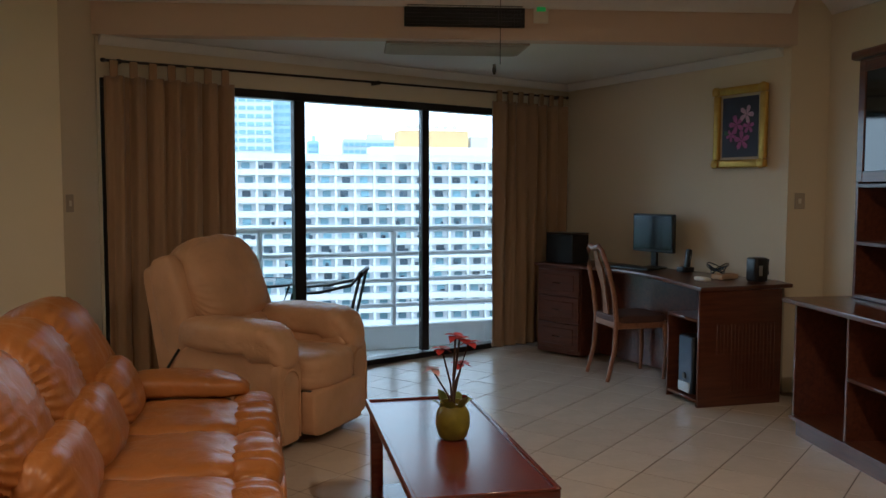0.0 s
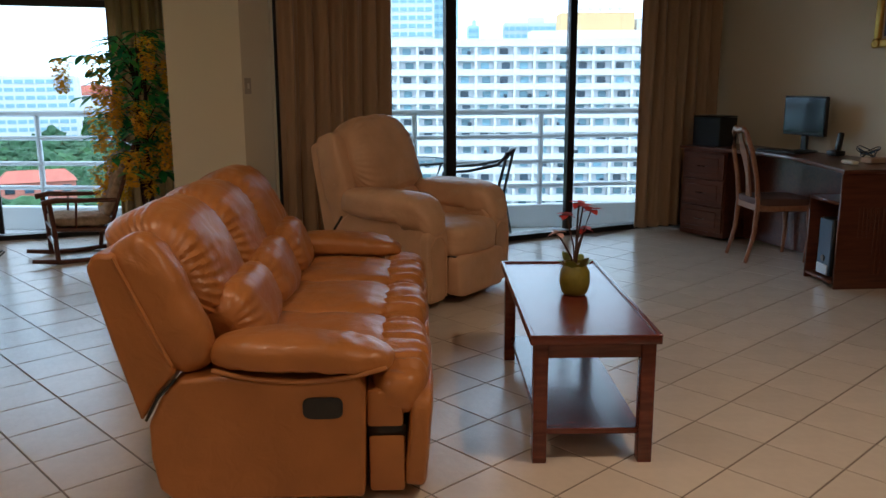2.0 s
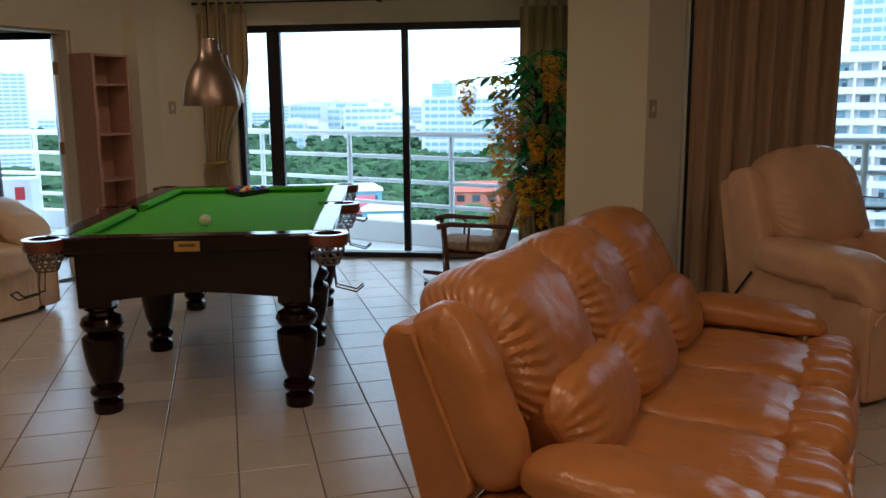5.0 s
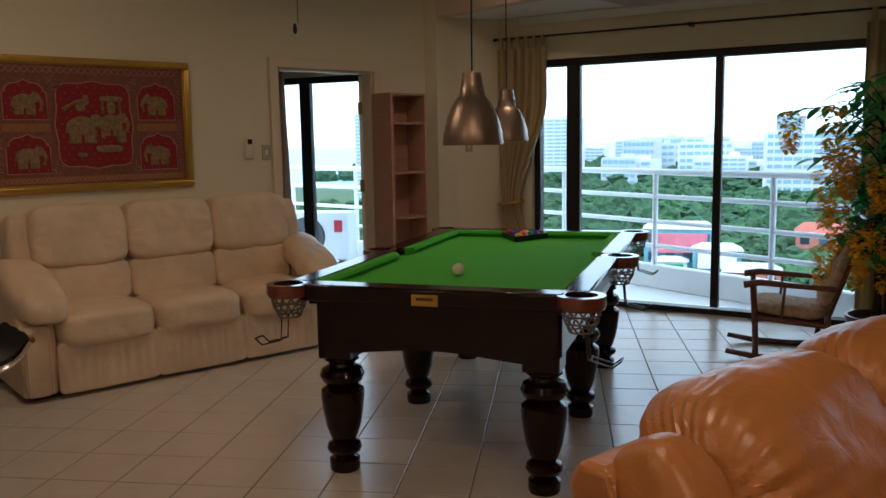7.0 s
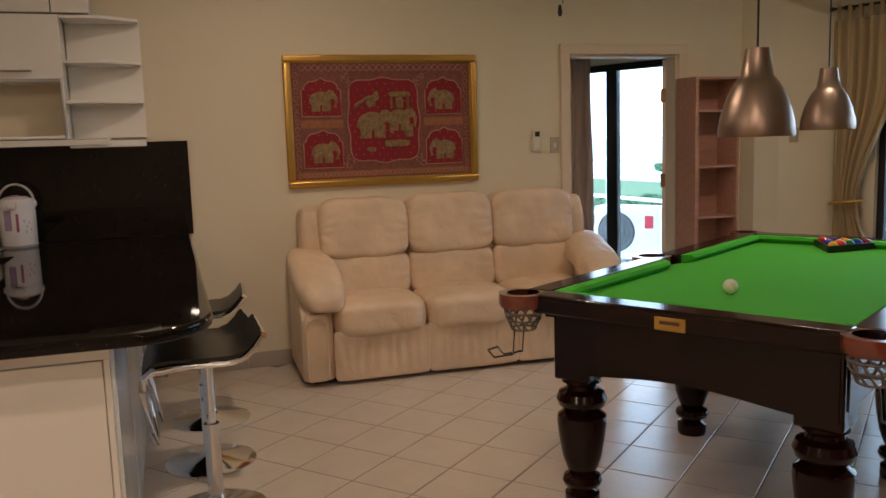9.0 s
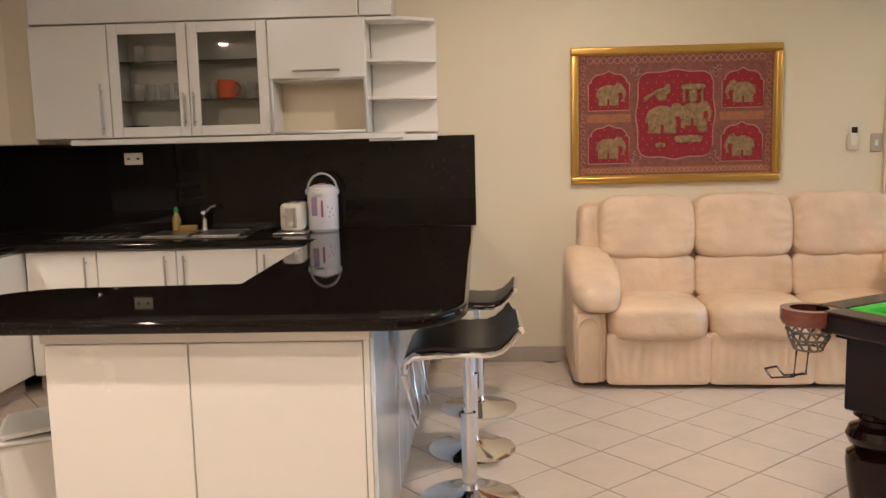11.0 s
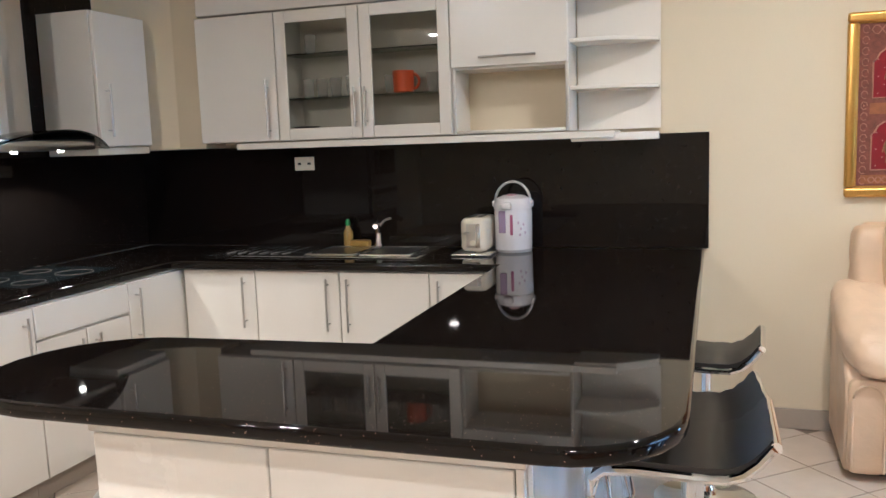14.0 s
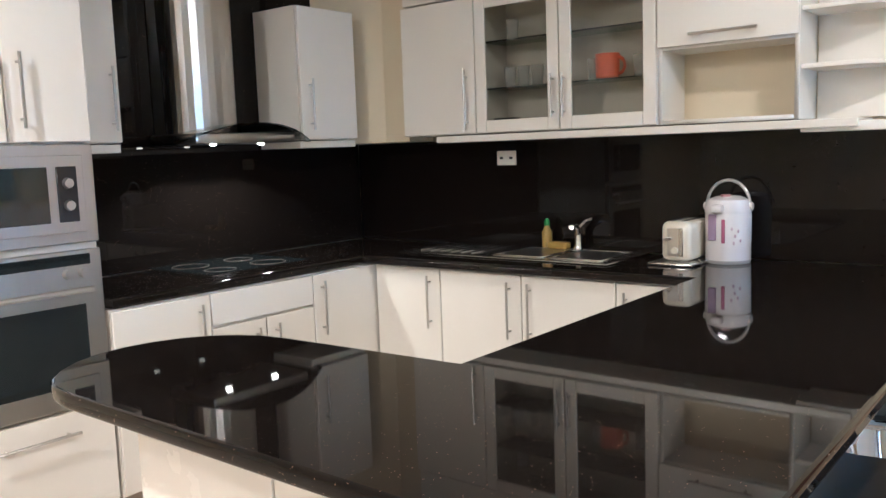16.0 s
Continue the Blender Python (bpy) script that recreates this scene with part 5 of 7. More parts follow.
spk = thing("cordless_phone", pose(3.98, 7.66, 0.804, 0, 0, -70), "black cordless phone in its cradle", "phone")
part("cradle", bm_box(0, 0, 0.02, 0.10, 0.10, 0.04, 0.012, 2), BLACKP, spk)
part("handset", turn_bm(bm_box(0, 0.01, 0.10, 0.05, 0.03, 0.16, 0.012, 2), pose(0, 0, 0, -10, 0, 0)), BLACKP, spk)
bxp = thing("printer_box", pose(3.42, 8.68, 0.804, 0, 0, -62), "black desktop box on the desk by the curtain", "box")
part("case", bm_box(0, 0, 0.125, 0.30, 0.22, 0.25, 0.01, 2), BLACKP, bxp)
part("lid", bm_box(0, 0, 0.256, 0.306, 0.226, 0.012, 0.005, 1), BLACKP, bxp)
coff = thing("kettle", pose(4.10, 6.92, 0.804, 0, 0, 10), "black electric kettle with a side handle", "kettle")
part("body", bm_box(0, 0, 0.085, 0.11, 0.11, 0.17, 0.02, 3), BLACKP, coff)
part("handle", bm_tube([(0.05, 0, 0.15), (0.10, 0, 0.15), (0.10, 0, 0.05), (0.05, 0, 0.04)], 0.009, 8), BLACKP, coff)
part("gauge", bm_box(-0.02, -0.056, 0.08, 0.03, 0.004, 0.07), STEEL, coff)
rtr = thing("router", pose(3.98, 7.12, 0.804, 0, 0, 15), "small white box with tangled blue cables", "router")
part("case", bm_box(0, 0, 0.02, 0.17, 0.10, 0.035, 0.005, 1), surface("cardboard_beige", (0.5, 0.34, 0.22), 0.7), rtr)
BLUEC = surface("blue_cable", (0.03, 0.08, 0.14), 0.4, bump=0)
for i in range(5):
    r = 0.03 + 0.008 * i
    part("cable", bm_tube([(-0.02 + r * math.cos(a) * 1.4, 0.05 + r * math.sin(a), 0.045 + 0.02 * math.sin(2 * a + i) + 0.012 * i) for a in [2 * math.pi * k / 14 for k in range(14)]], 0.0035, 6, closed=True), BLUEC if i % 2 else BLACKP, rtr)
mouse = piece("phone_handset", bm_pad(3.76, 7.05, 0.817, 0.06, 0.16, 0.028, 0.5, 8), TCREAM, "ivory handset lying on the desk", "phone")

# dining chair at the desk
ch = thing("dining_chair", pose(3.56, 7.74, 0, 0, 0, -90), "light wooden dining chair with a splat back", "chair")
CW = wood("reddish_beech", (0.34, 0.16, 0.09), (0.24, 0.11, 0.06), 0.35, 0.3)
for sx in (-1, 1):
    part("back_leg", bm_tube([(sx * 0.185, -0.27, 0.0), (sx * 0.18, -0.215, 0.22), (sx * 0.18, -0.20, 0.45), (sx * 0.185, -0.225, 0.65), (sx * 0.175, -0.27, 0.85), (sx * 0.12, -0.30, 0.985), (sx * 0.07, -0.305, 1.01)], [0.015, 0.018, 0.021, 0.018, 0.018, 0.018, 0.018], 10), CW, ch)
    part("front_leg", bm_tube([(sx * 0.19, 0.19, 0.0), (sx * 0.20, 0.205, 0.2), (sx * 0.20, 0.19, 0.43)], [0.014, 0.018, 0.024], 10), CW, ch)
    part("seat_rail", bm_box(sx * 0.19, 0, 0.425, 0.025, 0.4, 0.06, 0.006, 1), CW, ch)
part("crest", bm_tube([(-0.08, -0.305, 1.01), (-0.03, -0.31, 1.0), (0, -0.312, 0.992), (0.03, -0.31, 1.0), (0.08, -0.305, 1.01)], 0.021, 10), CW, ch)
bm = bmesh.new()
sp = [(0.05, 0.46, -0.205), (0.035, 0.56, -0.212), (0.028, 0.66, -0.225), (0.045, 0.76, -0.245), (0.06, 0.85, -0.27), (0.035, 0.92, -0.29), (0.03, 0.99, -0.305)]
l1 = [[bm.verts.new((sx * w, y + dy, z)) for sx, dy in ((-1, 0), (1, 0), (1, 0.014), (-1, 0.014))] for w, z, y in sp]
for a, b in zip(l1, l1[1:]):
    for k in range(4):
        bm.faces.new((a[k], a[(k + 1) % 4], b[(k + 1) % 4], b[k]))
bmesh.ops.recalc_face_normals(bm, faces=bm.faces[:])
part("splat", bm, CW, ch)
part("seat", bm_pad(0, 0.0, 0.465, 0.42, 0.43, 0.06, 0.25, 12), surface("dark_seat_cloth", (0.10, 0.05, 0.04), 0.8), ch, "dark upholstered seat")
part("seat_rail", bm_box(0, -0.2, 0.425, 0.36, 0.025, 0.06, 0.006, 1), CW, ch)
part("seat_rail", bm_box(0, 0.2, 0.425, 0.36, 0.025, 0.06, 0.006, 1), CW, ch)

# flower picture on the bay wall
fang = math.degrees(math.atan2(9.49 - 6.98, 3.69 - 4.37))
fp = thing("flower_picture", pose(4.245, 7.36, 1.90, 0, 0, fang - 180) @ pose(0, -0.012, 0), "pink orchid picture in an ornate gilt frame", "picture")
fw, fh = 0.49, 0.60
for cx, cz, sx, sz in ((0, fh / 2 - 0.03, fw, 0.06), (0, -fh / 2 + 0.03, fw, 0.06), (fw / 2 - 0.03, 0, 0.06, fh - 0.12), (-fw / 2 + 0.03, 0, 0.06, fh - 0.12)):
    part("frame_rail", bm_box(cx, -0.012, cz, sx, 0.036, sz, 0.012, 3), GOLD, fp)
for sx in (-1, 1):
    for sz in (-1, 1):
        part("ornament", bm_pad(sx * (fw / 2 - 0.03), -0.035, sz * (fh / 2 - 0.03), 0.07, 0.02, 0.07, 0.8, 8, 0.006, 40, seed=sx + sz), GOLD, fp)
part("mat", bm_box(0, -0.004, 0, fw - 0.12, 0.008, fh - 0.12), surface("cream_mount", (0.5, 0.42, 0.3), 0.7), fp)
part("canvas", bm_box(0, -0.009, 0, fw - 0.16, 0.004, fh - 0.16), surface("dark_navy_canvas", (0.012, 0.010, 0.03), 0.5, vary=0.4, scale=8), fp)
ORCH = surface("orchid_pink_paint", (0.42, 0.10, 0.30), 0.6, vary=0.35, scale=25)
ORCL = surface("pale_orchid_paint", (0.60, 0.38, 0.50), 0.6, vary=0.35, scale=25)
rng = random.Random(9)
for bx_, bz_, r in ((-0.03, 0.02, 0.075), (0.06, 0.09, 0.07), (0.02, -0.10, 0.075), (-0.08, -0.06, 0.05), (0.08, 0.0, 0.055)):
    bm = bmesh.new()
    for k in range(5):
        a = k * 2 * math.pi / 5 + bx_ * 20
        c = bm.verts.new((bx_, -0.0125, bz_))
        ring = [bm.verts.new((bx_ + r * q * math.cos(a + da), -0.0122 - 0.001 * k / 5, bz_ + r * q * math.sin(a + da))) for da, q in ((-0.5, 0.45), (-0.3, 0.85), (0, 1.0), (0.3, 0.85), (0.5, 0.45))]
        bm.faces.new([c] + ring)
    part("blossom", bm, ORCH if bz_ < 0.05 else ORCL, fp, smooth=0)
part("leaf", bm_box(-0.12, -0.0122, -0.04, 0.05, 0.001, 0.03), LEAFM, fp)

# wall cabinet unit by the east wall
wu = thing("wall_unit", pose(3.745, 6.06, 0, 0, 0, 90 - 8.0) @ pose(-1.6, 0, 0), "dark cherry display unit with open shelves and glass door", "cabinet")
D2 = 0.62
for x in (0.01, 0.52, 1.07, 1.59):
    part("upright", bm_box(x, -D2 / 2 - 0.01, 0.44, 0.02, D2 - 0.02, 0.68, 0.002, 1), DESKW, wu)
part("plinth", bm_box(0.8, -D2 / 2 - 0.02, 0.05, 1.58, D2 - 0.04, 0.10, 0.002, 1), DESKW, wu)
part("bottom", bm_box(0.8, -D2 / 2, 0.11, 1.6, D2, 0.02), DESKW, wu)
part("countertop", bm_box(0.81, -D2 / 2 + 0.02, 0.795, 1.68, D2 + 0.04, 0.03, 0.008, 2), DESKW, wu)
part("back", bm_box(0.8, -D2 + 0.005, 0.45, 1.58, 0.01, 0.66), DESKW, wu)
part("shelf", bm_box(0.8, -D2 / 2, 0.45, 0.53, D2 - 0.04, 0.02), DESKW, wu)
for x in (0.03, 0.55, 1.05, 1.56):
    part("upright", bm_box(x, -0.48, 1.50, 0.025, 0.26, 1.38, 0.002, 1), DESKW, wu)
for z in (0.825, 1.13, 1.46, 2.17):
    part("shelf", bm_box(0.795, -0.48, z, 1.55, 0.26, 0.022, 0.002, 1), DESKW, wu)
part("crown", bm_box(0.795, -0.47, 2.20, 1.62, 0.32, 0.05, 0.012, 2), DESKW, wu)
part("back", bm_box(0.795, -0.612, 1.50, 1.55, 0.01, 1.36), DESKW, wu)
for x0, x1 in ((1.05, 1.56), (0.55, 1.05), (0.03, 0.55)):
    cx = (x0 + x1) / 2
    dd = part("door", bm_box(cx, -0.34, 1.82, x1 - x0 - 0.15, 0.005, 0.56), DARKG, wu, "dark reflecting glass pane", smooth=0)
    for a, sx, z, sz in ((x0 + 0.045, 0.06, 1.82, 0.68), (x1 - 0.045, 0.06, 1.82, 0.68), (cx, x1 - x0 - 0.15, 2.13, 0.06), (cx, x1 - x0 - 0.15, 1.51, 0.06)):
        part("frame_rail", bm_box(a, -0.34, z, sx, 0.02, sz, 0.003, 1), DESKW, dd)
folder = piece("folder", bm_box(0, 0, 0, 0.03, 0.24, 0.31, 0.003, 1), surface("blue_card", (0.05, 0.10, 0.18), 0.5), "blue upright folder in the display unit", "folder")
folder.matrix_world = wu.matrix_world @ pose(1.16, -0.3, 0.276)
jar = piece("ornament", bm_pad(0, 0, 0.03, 0.10, 0.06, 0.06, 0.5, 8), DESKW, "small dark ornament on the display shelf", "ornament")
jar.matrix_world = wu.matrix_world @ pose(1.35, -0.45, 1.142)


# ceiling fans and bay ceiling fittings
def fan(x, y, chain):
    f_ = thing("ceiling_fan", pose(x, y, ZC), "ceiling fan with dark blades and pull chain", "fan", "ceiling fans")
    part("rod", bm_cyl((0, 0, 0), (0, 0, -0.10), 0.012), BRONZE, f_)
    part("canopy", bm_lathe([(0.02, -0.06), (0.06, -0.02), (0.065, 0)], 24), BRONZE, f_)
    part("motor", bm_lathe([(0.05, -0.21), (0.10, -0.19), (0.11, -0.15), (0.10, -0.11), (0.03, -0.095)], 28), BRONZE, f_)
    for k in range(4):
        bm = bm_box(0.36, 0, -0.155, 0.46, 0.12, 0.008, 0.003, 1)
        b_ = part("blade", bm, DESKW, f_)
        b_.matrix_local = pose(0, 0, 0, 0, 0, 25 + 90 * k)
    part("chain", bm_cyl((0.03, 0, -0.2), (0.03, 0, chain - ZC + 0.03), 0.002, seg=6), BRONZE, f_)
    part("pull", bm_lathe([(0.006, chain - ZC - 0.02), (0.011, chain - ZC), (0.006, chain - ZC + 0.03)], 12), BRONZE, f_)


fan(1.86, 5.85, 2.02)
fan(-3.07, 5.24, 1.97)
BLACKG = surface("grille_black", (0.01, 0.01, 0.01), 0.6, bump=0)
vent = thing("air_grille", pose(2.10, 7.283, 2.585, 0, 0, -9.6), "dark egg-crate air return grille in the beam", "grille")
part("frame", bm_box(0, -0.006, 0, 0.80, 0.014, 0.155, 0.003, 1), BLACKP, vent)
for i in range(36):
    part("slat", bm_box(-0.375 + 0.0214 * i, -0.015, 0, 0.004, 0.012, 0.145), BRONZE, vent)
for i in range(6):
    part("slat", bm_box(0, -0.016, -0.06 + 0.024 * i, 0.77, 0.012, 0.004), BRONZE, vent)
ctl = thing("thermostat", pose(2.60, 7.198, 2.60, 0, 0, -9.6), "white air-conditioner receiver with a green display", "thermostat")
part("case", bm_box(0, -0.008, 0, 0.10, 0.016, 0.12, 0.004, 1), TCREAM, ctl)
part("display", bm_box(0, -0.018, 0.03, 0.06, 0.004, 0.03), glow("green_display", (0.05, 0.5, 0.1), 0.12), ctl)
DIFM = surface("beige_diffuser", (0.42, 0.36, 0.28), 0.5)


def diffuser(x, y, rz, w):
    v = thing("ceiling_diffuser", pose(x, y, ZB, 0, 0, rz), "beige slotted air diffuser in the dropped ceiling", "diffuser", "bay diffusers")
    part("frame", bm_box(0, 0, -0.006, w, 0.46, 0.016, 0.004, 1), DIFM, v)
    for i in range(9):
        s_ = part("slat", bm_box(0, -0.185 + 0.046 * i, -0.020, w - 0.06, 0.036, 0.004), DIFM, v)
    return v


diffuser(2.12, 7.62, -8, 0.98)
diffuser(-2.9, 8.3, 8, 1.0)
sw = thing("light_switch", pose(-0.412, 7.415, 1.345, 0, 0, 63), "ivory light switch on the column", "switch", "wall switches")
part("plate", bm_box(0.04, -0.004, 0, 0.07, 0.008, 0.11, 0.003, 1), DIFM, sw)
part("rocker", bm_box(0.04, -0.009, 0, 0.02, 0.004, 0.035, 0.001, 1), TCREAM, sw)
copy_thing(sw, pose(4.40, 6.955, 1.36, 0, 0, -15))


# curtains
def curtain(name, origin, ang, x0, x1, ztop, zbot, folds, cloth, label, gather=None, off=-0.10, seed=0):
    """Pleated cloth hung on tabs; gather=(height, x) ties it."""
    c_ = thing(name, pose(origin.x, origin.y, 0, 0, 0, ang), label, "curtain")
    nx, nz = folds * 12, 30
    bm = bmesh.new()
    rowsv = []
    for j in range(nz + 1):
        v_ = j / nz
        z = ztop + (zbot - ztop) * v_
        k = 1.0
        cx = (x0 + x1) / 2
        if gather:
            gz, gx, gw = gather
            t = max(0, 1 - abs(z - gz) / (0.9 if z > gz else 0.7))
            t = t * t * (3 - 2 * t)
            k = 1 - (1 - gw) * t
            cx = cx + (gx - cx) * t
        row = []
        for i in range(nx + 1):
            u_ = i / nx
            ph = u_ * folds * 2 * math.pi + 0.9 * noise.noise(Vector((u_ * 4 + seed, v_ * 0.8, seed)))
            dep = 0.040 * math.sin(ph) + 0.014 * math.sin(2.3 * ph + 3 * v_) + 0.012 * noise.noise(Vector((u_ * 9, v_ * 2.5, seed)))
            row.append(bm.verts.new((cx + (u_ - 0.5) * (x1 - x0) * k, off + dep * (0.6 + 0.4 * k), z)))
        rowsv.append(row)
    for a, b in zip(rowsv, rowsv[1:]):
        for i in range(nx):
            bm.faces.new((a[i], a[i + 1], b[i + 1], b[i]))
    cl = part("cloth", bm, cloth, c_, smooth=180)
    so = cl.modifiers.new("thick", "SOLIDIFY")
    so.thickness = 0.004
    for i in range(folds):
        tx = x0 + (i + 0.5) * (x1 - x0) / folds
        part("tab", bm_box(tx, off, ztop + 0.045, (x1 - x0) / folds * 0.42, 0.03, 0.11, 0.008, 2), cloth, c_)
    if gather:
        gz, gx, gw = gather
        wd = (x1 - x0) * gw / 2 + 0.03
        part("tieback", bm_tube([(gx + wd * math.cos(a), off + 0.07 * math.sin(a), gz + 0.015 * math.cos(a)) for a in [2 * math.pi * k / 20 for k in range(20)]], 0.012, 8, closed=True), GOLD, c_, "gold rope tieback")
    return c_


def rod(origin, ang, x0, x1, z, off=-0.10, tilt=0.0):
    r_ = thing("curtain_rod", pose(origin.x, origin.y, 0, 0, 0, ang), "slim dark curtain rod with brackets", "curtain rod", "curtain rods")
    part("bar", bm_tube([(x0, off, z - tilt), ((x0 + x1) / 2, off, z), (x1, off, z + tilt)], 0.009, 10), BRONZE, r_)
    for x in (x0 + 0.1, (x0 + x1) / 2, x1 - 0.1):
        part("bracket", bm_box(x, off / 2, z + tilt * (2 * x - x0 - x1) / (x1 - x0), 0.03, -off, 0.03, 0.004, 1), BRONZE, r_)
    for x in (x0, x1):
        part("finial", bm_pad(x, off, z + tilt * (2 * x - x0 - x1) / (x1 - x0), 0.04, 0.03, 0.03, 1.0, 6), BRONZE, r_)


rod(LW0, LA, 0.02, 4.2, 2.28, tilt=0.02)
curtain("curtain", LW0, LA, 0.02, 0.90, 2.165, 0.02, 7, CURT, "beige pleated curtain hanging to the floor", seed=1)
curtain("curtain", LW0, LA, 3.30, 4.18, 2.215, 0.03, 7, CURT, "beige pleated curtain hanging to the floor by the desk", seed=5)
rod(PW0, PA, -0.2, 3.1, 2.255)
curtain("curtain", PW0, PA, -0.18, 0.28, 2.17, 0.03, 6, CURTL, "gold curtain tied back with a rope", gather=(0.86, -0.06, 0.38), seed=8)
curtain("curtain", PW0, PA, 2.66, 3.12, 2.17, 0.03, 5, CURTL, "gold curtain hanging behind the plant", seed=11)

# ---- billiard corner ----
pt = thing("pool_table", pose(-2.42, 5.975, 0, 0, 0, 30.5), "dark lacquered pool table with bright green baize", "pool table")
HX, HY = 0.635, 1.105
part("bed", bm_box(0, 0, 0.78, 2 * HX - 0.2, 2 * HY - 0.2, 0.04), FELT, pt, "green baize playing bed", smooth=0)


def rail_prism(x0, x1, inset, side):
    """One wooden rail along local x with its baize cushion."""
    w = bm_box((x0 + x1) / 2, 0.055, 0.805, x1 - x0, 0.11, 0.07, 0.012, 3)
    c = bmesh.new()
    sec = [(0.108, 0.838), (0.150, 0.836), (0.158, 0.822), (0.125, 0.79), (0.108, 0.79)]
    a = [c.verts.new((x0 + 0.03 + (y - 0.108) * 0.7, y, z)) for y, z in sec]
    b = [c.verts.new((x1 - 0.03 - (y - 0.108) * 0.7, y, z)) for y, z in sec]
    for i in range(5):
        c.faces.new((a[i], b[i], b[(i + 1) % 5], a[(i + 1) % 5]))
    c.faces.new(a)
    c.faces.new(b[::-1])
    bmesh.ops.recalc_face_normals(c, faces=c.faces[:])
    return w, c


runs = [(pose(0, -HY, 0), -HX + 0.09, HX - 0.09), (pose(0, HY, 0, 0, 0, 180), -HX + 0.09, HX - 0.09)]
for sx in (-1, 1):
    for y0, y1 in ((0.055, HY - 0.09), (-HY + 0.09, -0.055)):
        runs.append((pose(sx * HX, 0, 0, 0, 0, 90 if sx > 0 else -90), y0 if sx > 0 else -y1, y1 if sx > 0 else -y0))
for m_, a_, b_ in runs:
    w, c = rail_prism(a_, b_, 0, 0)
    o = part("rail", w, POOLW, pt)
    o.matrix_local = m_
    k = part("cushion", c, FELT, pt, "green baize cushion", smooth=0)
    k.matrix_local = m_
COPPER = wood("polished_red_wood", (0.20, 0.045, 0.02), (0.13, 0.03, 0.015), 0.15, 0.7)
NET = surface("grey_pocket_net", (0.16, 0.14, 0.12), 0.8)
for px, py in ((-HX, -HY), (HX, -HY), (-HX, HY), (HX, HY), (-HX, 0), (HX, 0)):
    cx, cy = px * (0.955 if py else 1.0), py * 0.975
    pk = part("pocket", bm_lathe([(0.062, 0.78), (0.085, 0.785), (0.092, 0.80), (0.092, 0.838), (0.062, 0.838)], 24, (cx, cy, 0), cap=False), COPPER, pt, "red wooden pocket iron")
    # A black disc replaces the pocket's depth and its shade.
    part("hole", bm_cyl((cx, cy, 0.80), (cx, cy, 0.803), 0.064), BLACKP, pk)
    bm = bmesh.new()
    for k in range(12):
        a = k * math.pi / 6
        bm_tube([(cx + 0.075 * math.cos(a), cy + 0.075 * math.sin(a), 0.79), (cx + 0.066 * math.cos(a + 0.5), cy + 0.066 * math.sin(a + 0.5), 0.745), (cx + 0.045 * math.cos(a + 0.9), cy + 0.045 * math.sin(a + 0.9), 0.70)], 0.004, 5, bm=bm)
    for z, r in ((0.765, 0.071), (0.735, 0.062), (0.70, 0.045)):
        bm_tube([(cx + r * math.cos(k * math.pi / 8), cy + r * math.sin(k * math.pi / 8), z) for k in range(16)], 0.004, 5, bm=bm, closed=True)
    part("net", bm, NET, pk, "grey knotted pocket net")
    sx = 1 if px > 0 else -1
    bm = bmesh.new()
    for dy in (-0.03, 0.03):
        bm_tube([(cx + sx * 0.02, cy + dy, 0.70), (cx + sx * 0.03, cy + dy, 0.60), (cx + sx * 0.12, cy + dy, 0.575), (cx + sx * 0.15, cy + dy, 0.60)], 0.004, 6, bm=bm)
    bm_tube([(cx + sx * 0.15, cy - 0.03, 0.60), (cx + sx * 0.15, cy + 0.03, 0.60)], 0.004, 6, bm=bm)
    bm_tube([(cx + sx * 0.04, cy - 0.03, 0.60), (cx + sx * 0.04, cy + 0.03, 0.60)], 0.004, 6, bm=bm)
    part("ball_rail", bm, BLACKP, pk, "black wire ball return")
for sx in (-1, 1):
    part("apron", bm_box(sx * 0.50, 0, 0.665, 0.04, 1.98, 0.20, 0.006, 1), POOLW, pt)


def curved_apron(y):
    bm = bmesh.new()
    n = 16
    rows = []
    for dy in (-0.02, 0.02):
        lo = [bm.verts.new((-0.50 + i / n, y + dy, 0.535 + 0.035 * math.sin(math.pi * i / n) ** 2)) for i in range(n + 1)]
        hi = [bm.verts.new((-0.50 + i / n, y + dy, 0.765)) for i in range(n + 1)]
        rows.append((lo, hi))
    for i in range(n):
        for lo, hi in rows:
            bm.faces.new((lo[i], lo[i + 1], hi[i + 1], hi[i]))
        bm.faces.new((rows[0][0][i], rows[0][0][i + 1], rows[1][0][i + 1], rows[1][0][i]))
    bmesh.ops.recalc_face_normals(bm, faces=bm.faces[:])
    return bm


for y in (-1.0, 1.0):
    part("apron", curved_apron(y), POOLW, pt)
part("frame_top", bm_box(0, 0, 0.755, 1.08, 2.06, 0.02), POOLW, pt)
bd = part("badge", bm_box(0.0, -HY - 0.001, 0.795, 0.11, 0.006, 0.045, 0.002, 1), GOLD, pt, "small brass name plate")
part("lettering", bm_box(0.0, -HY - 0.0045, 0.80, 0.07, 0.002, 0.012), surface("engraved_brown", (0.10, 0.04, 0.02), 0.5), bd)
legp = [(0.062, 0), (0.066, 0.012), (0.066, 0.05), (0.05, 0.06), (0.045, 0.068), (0.07, 0.085), (0.076, 0.10), (0.07, 0.118), (0.048, 0.13), (0.058, 0.15), (0.075, 0.20), (0.087, 0.27), (0.094, 0.335), (0.092, 0.36), (0.072, 0.375), (0.062, 0.38), (0.086, 0.40), (0.096, 0.425), (0.086, 0.452), (0.06, 0.465), (0.055, 0.48), (0.074, 0.492), (0.07, 0.505)]
leg_me = None
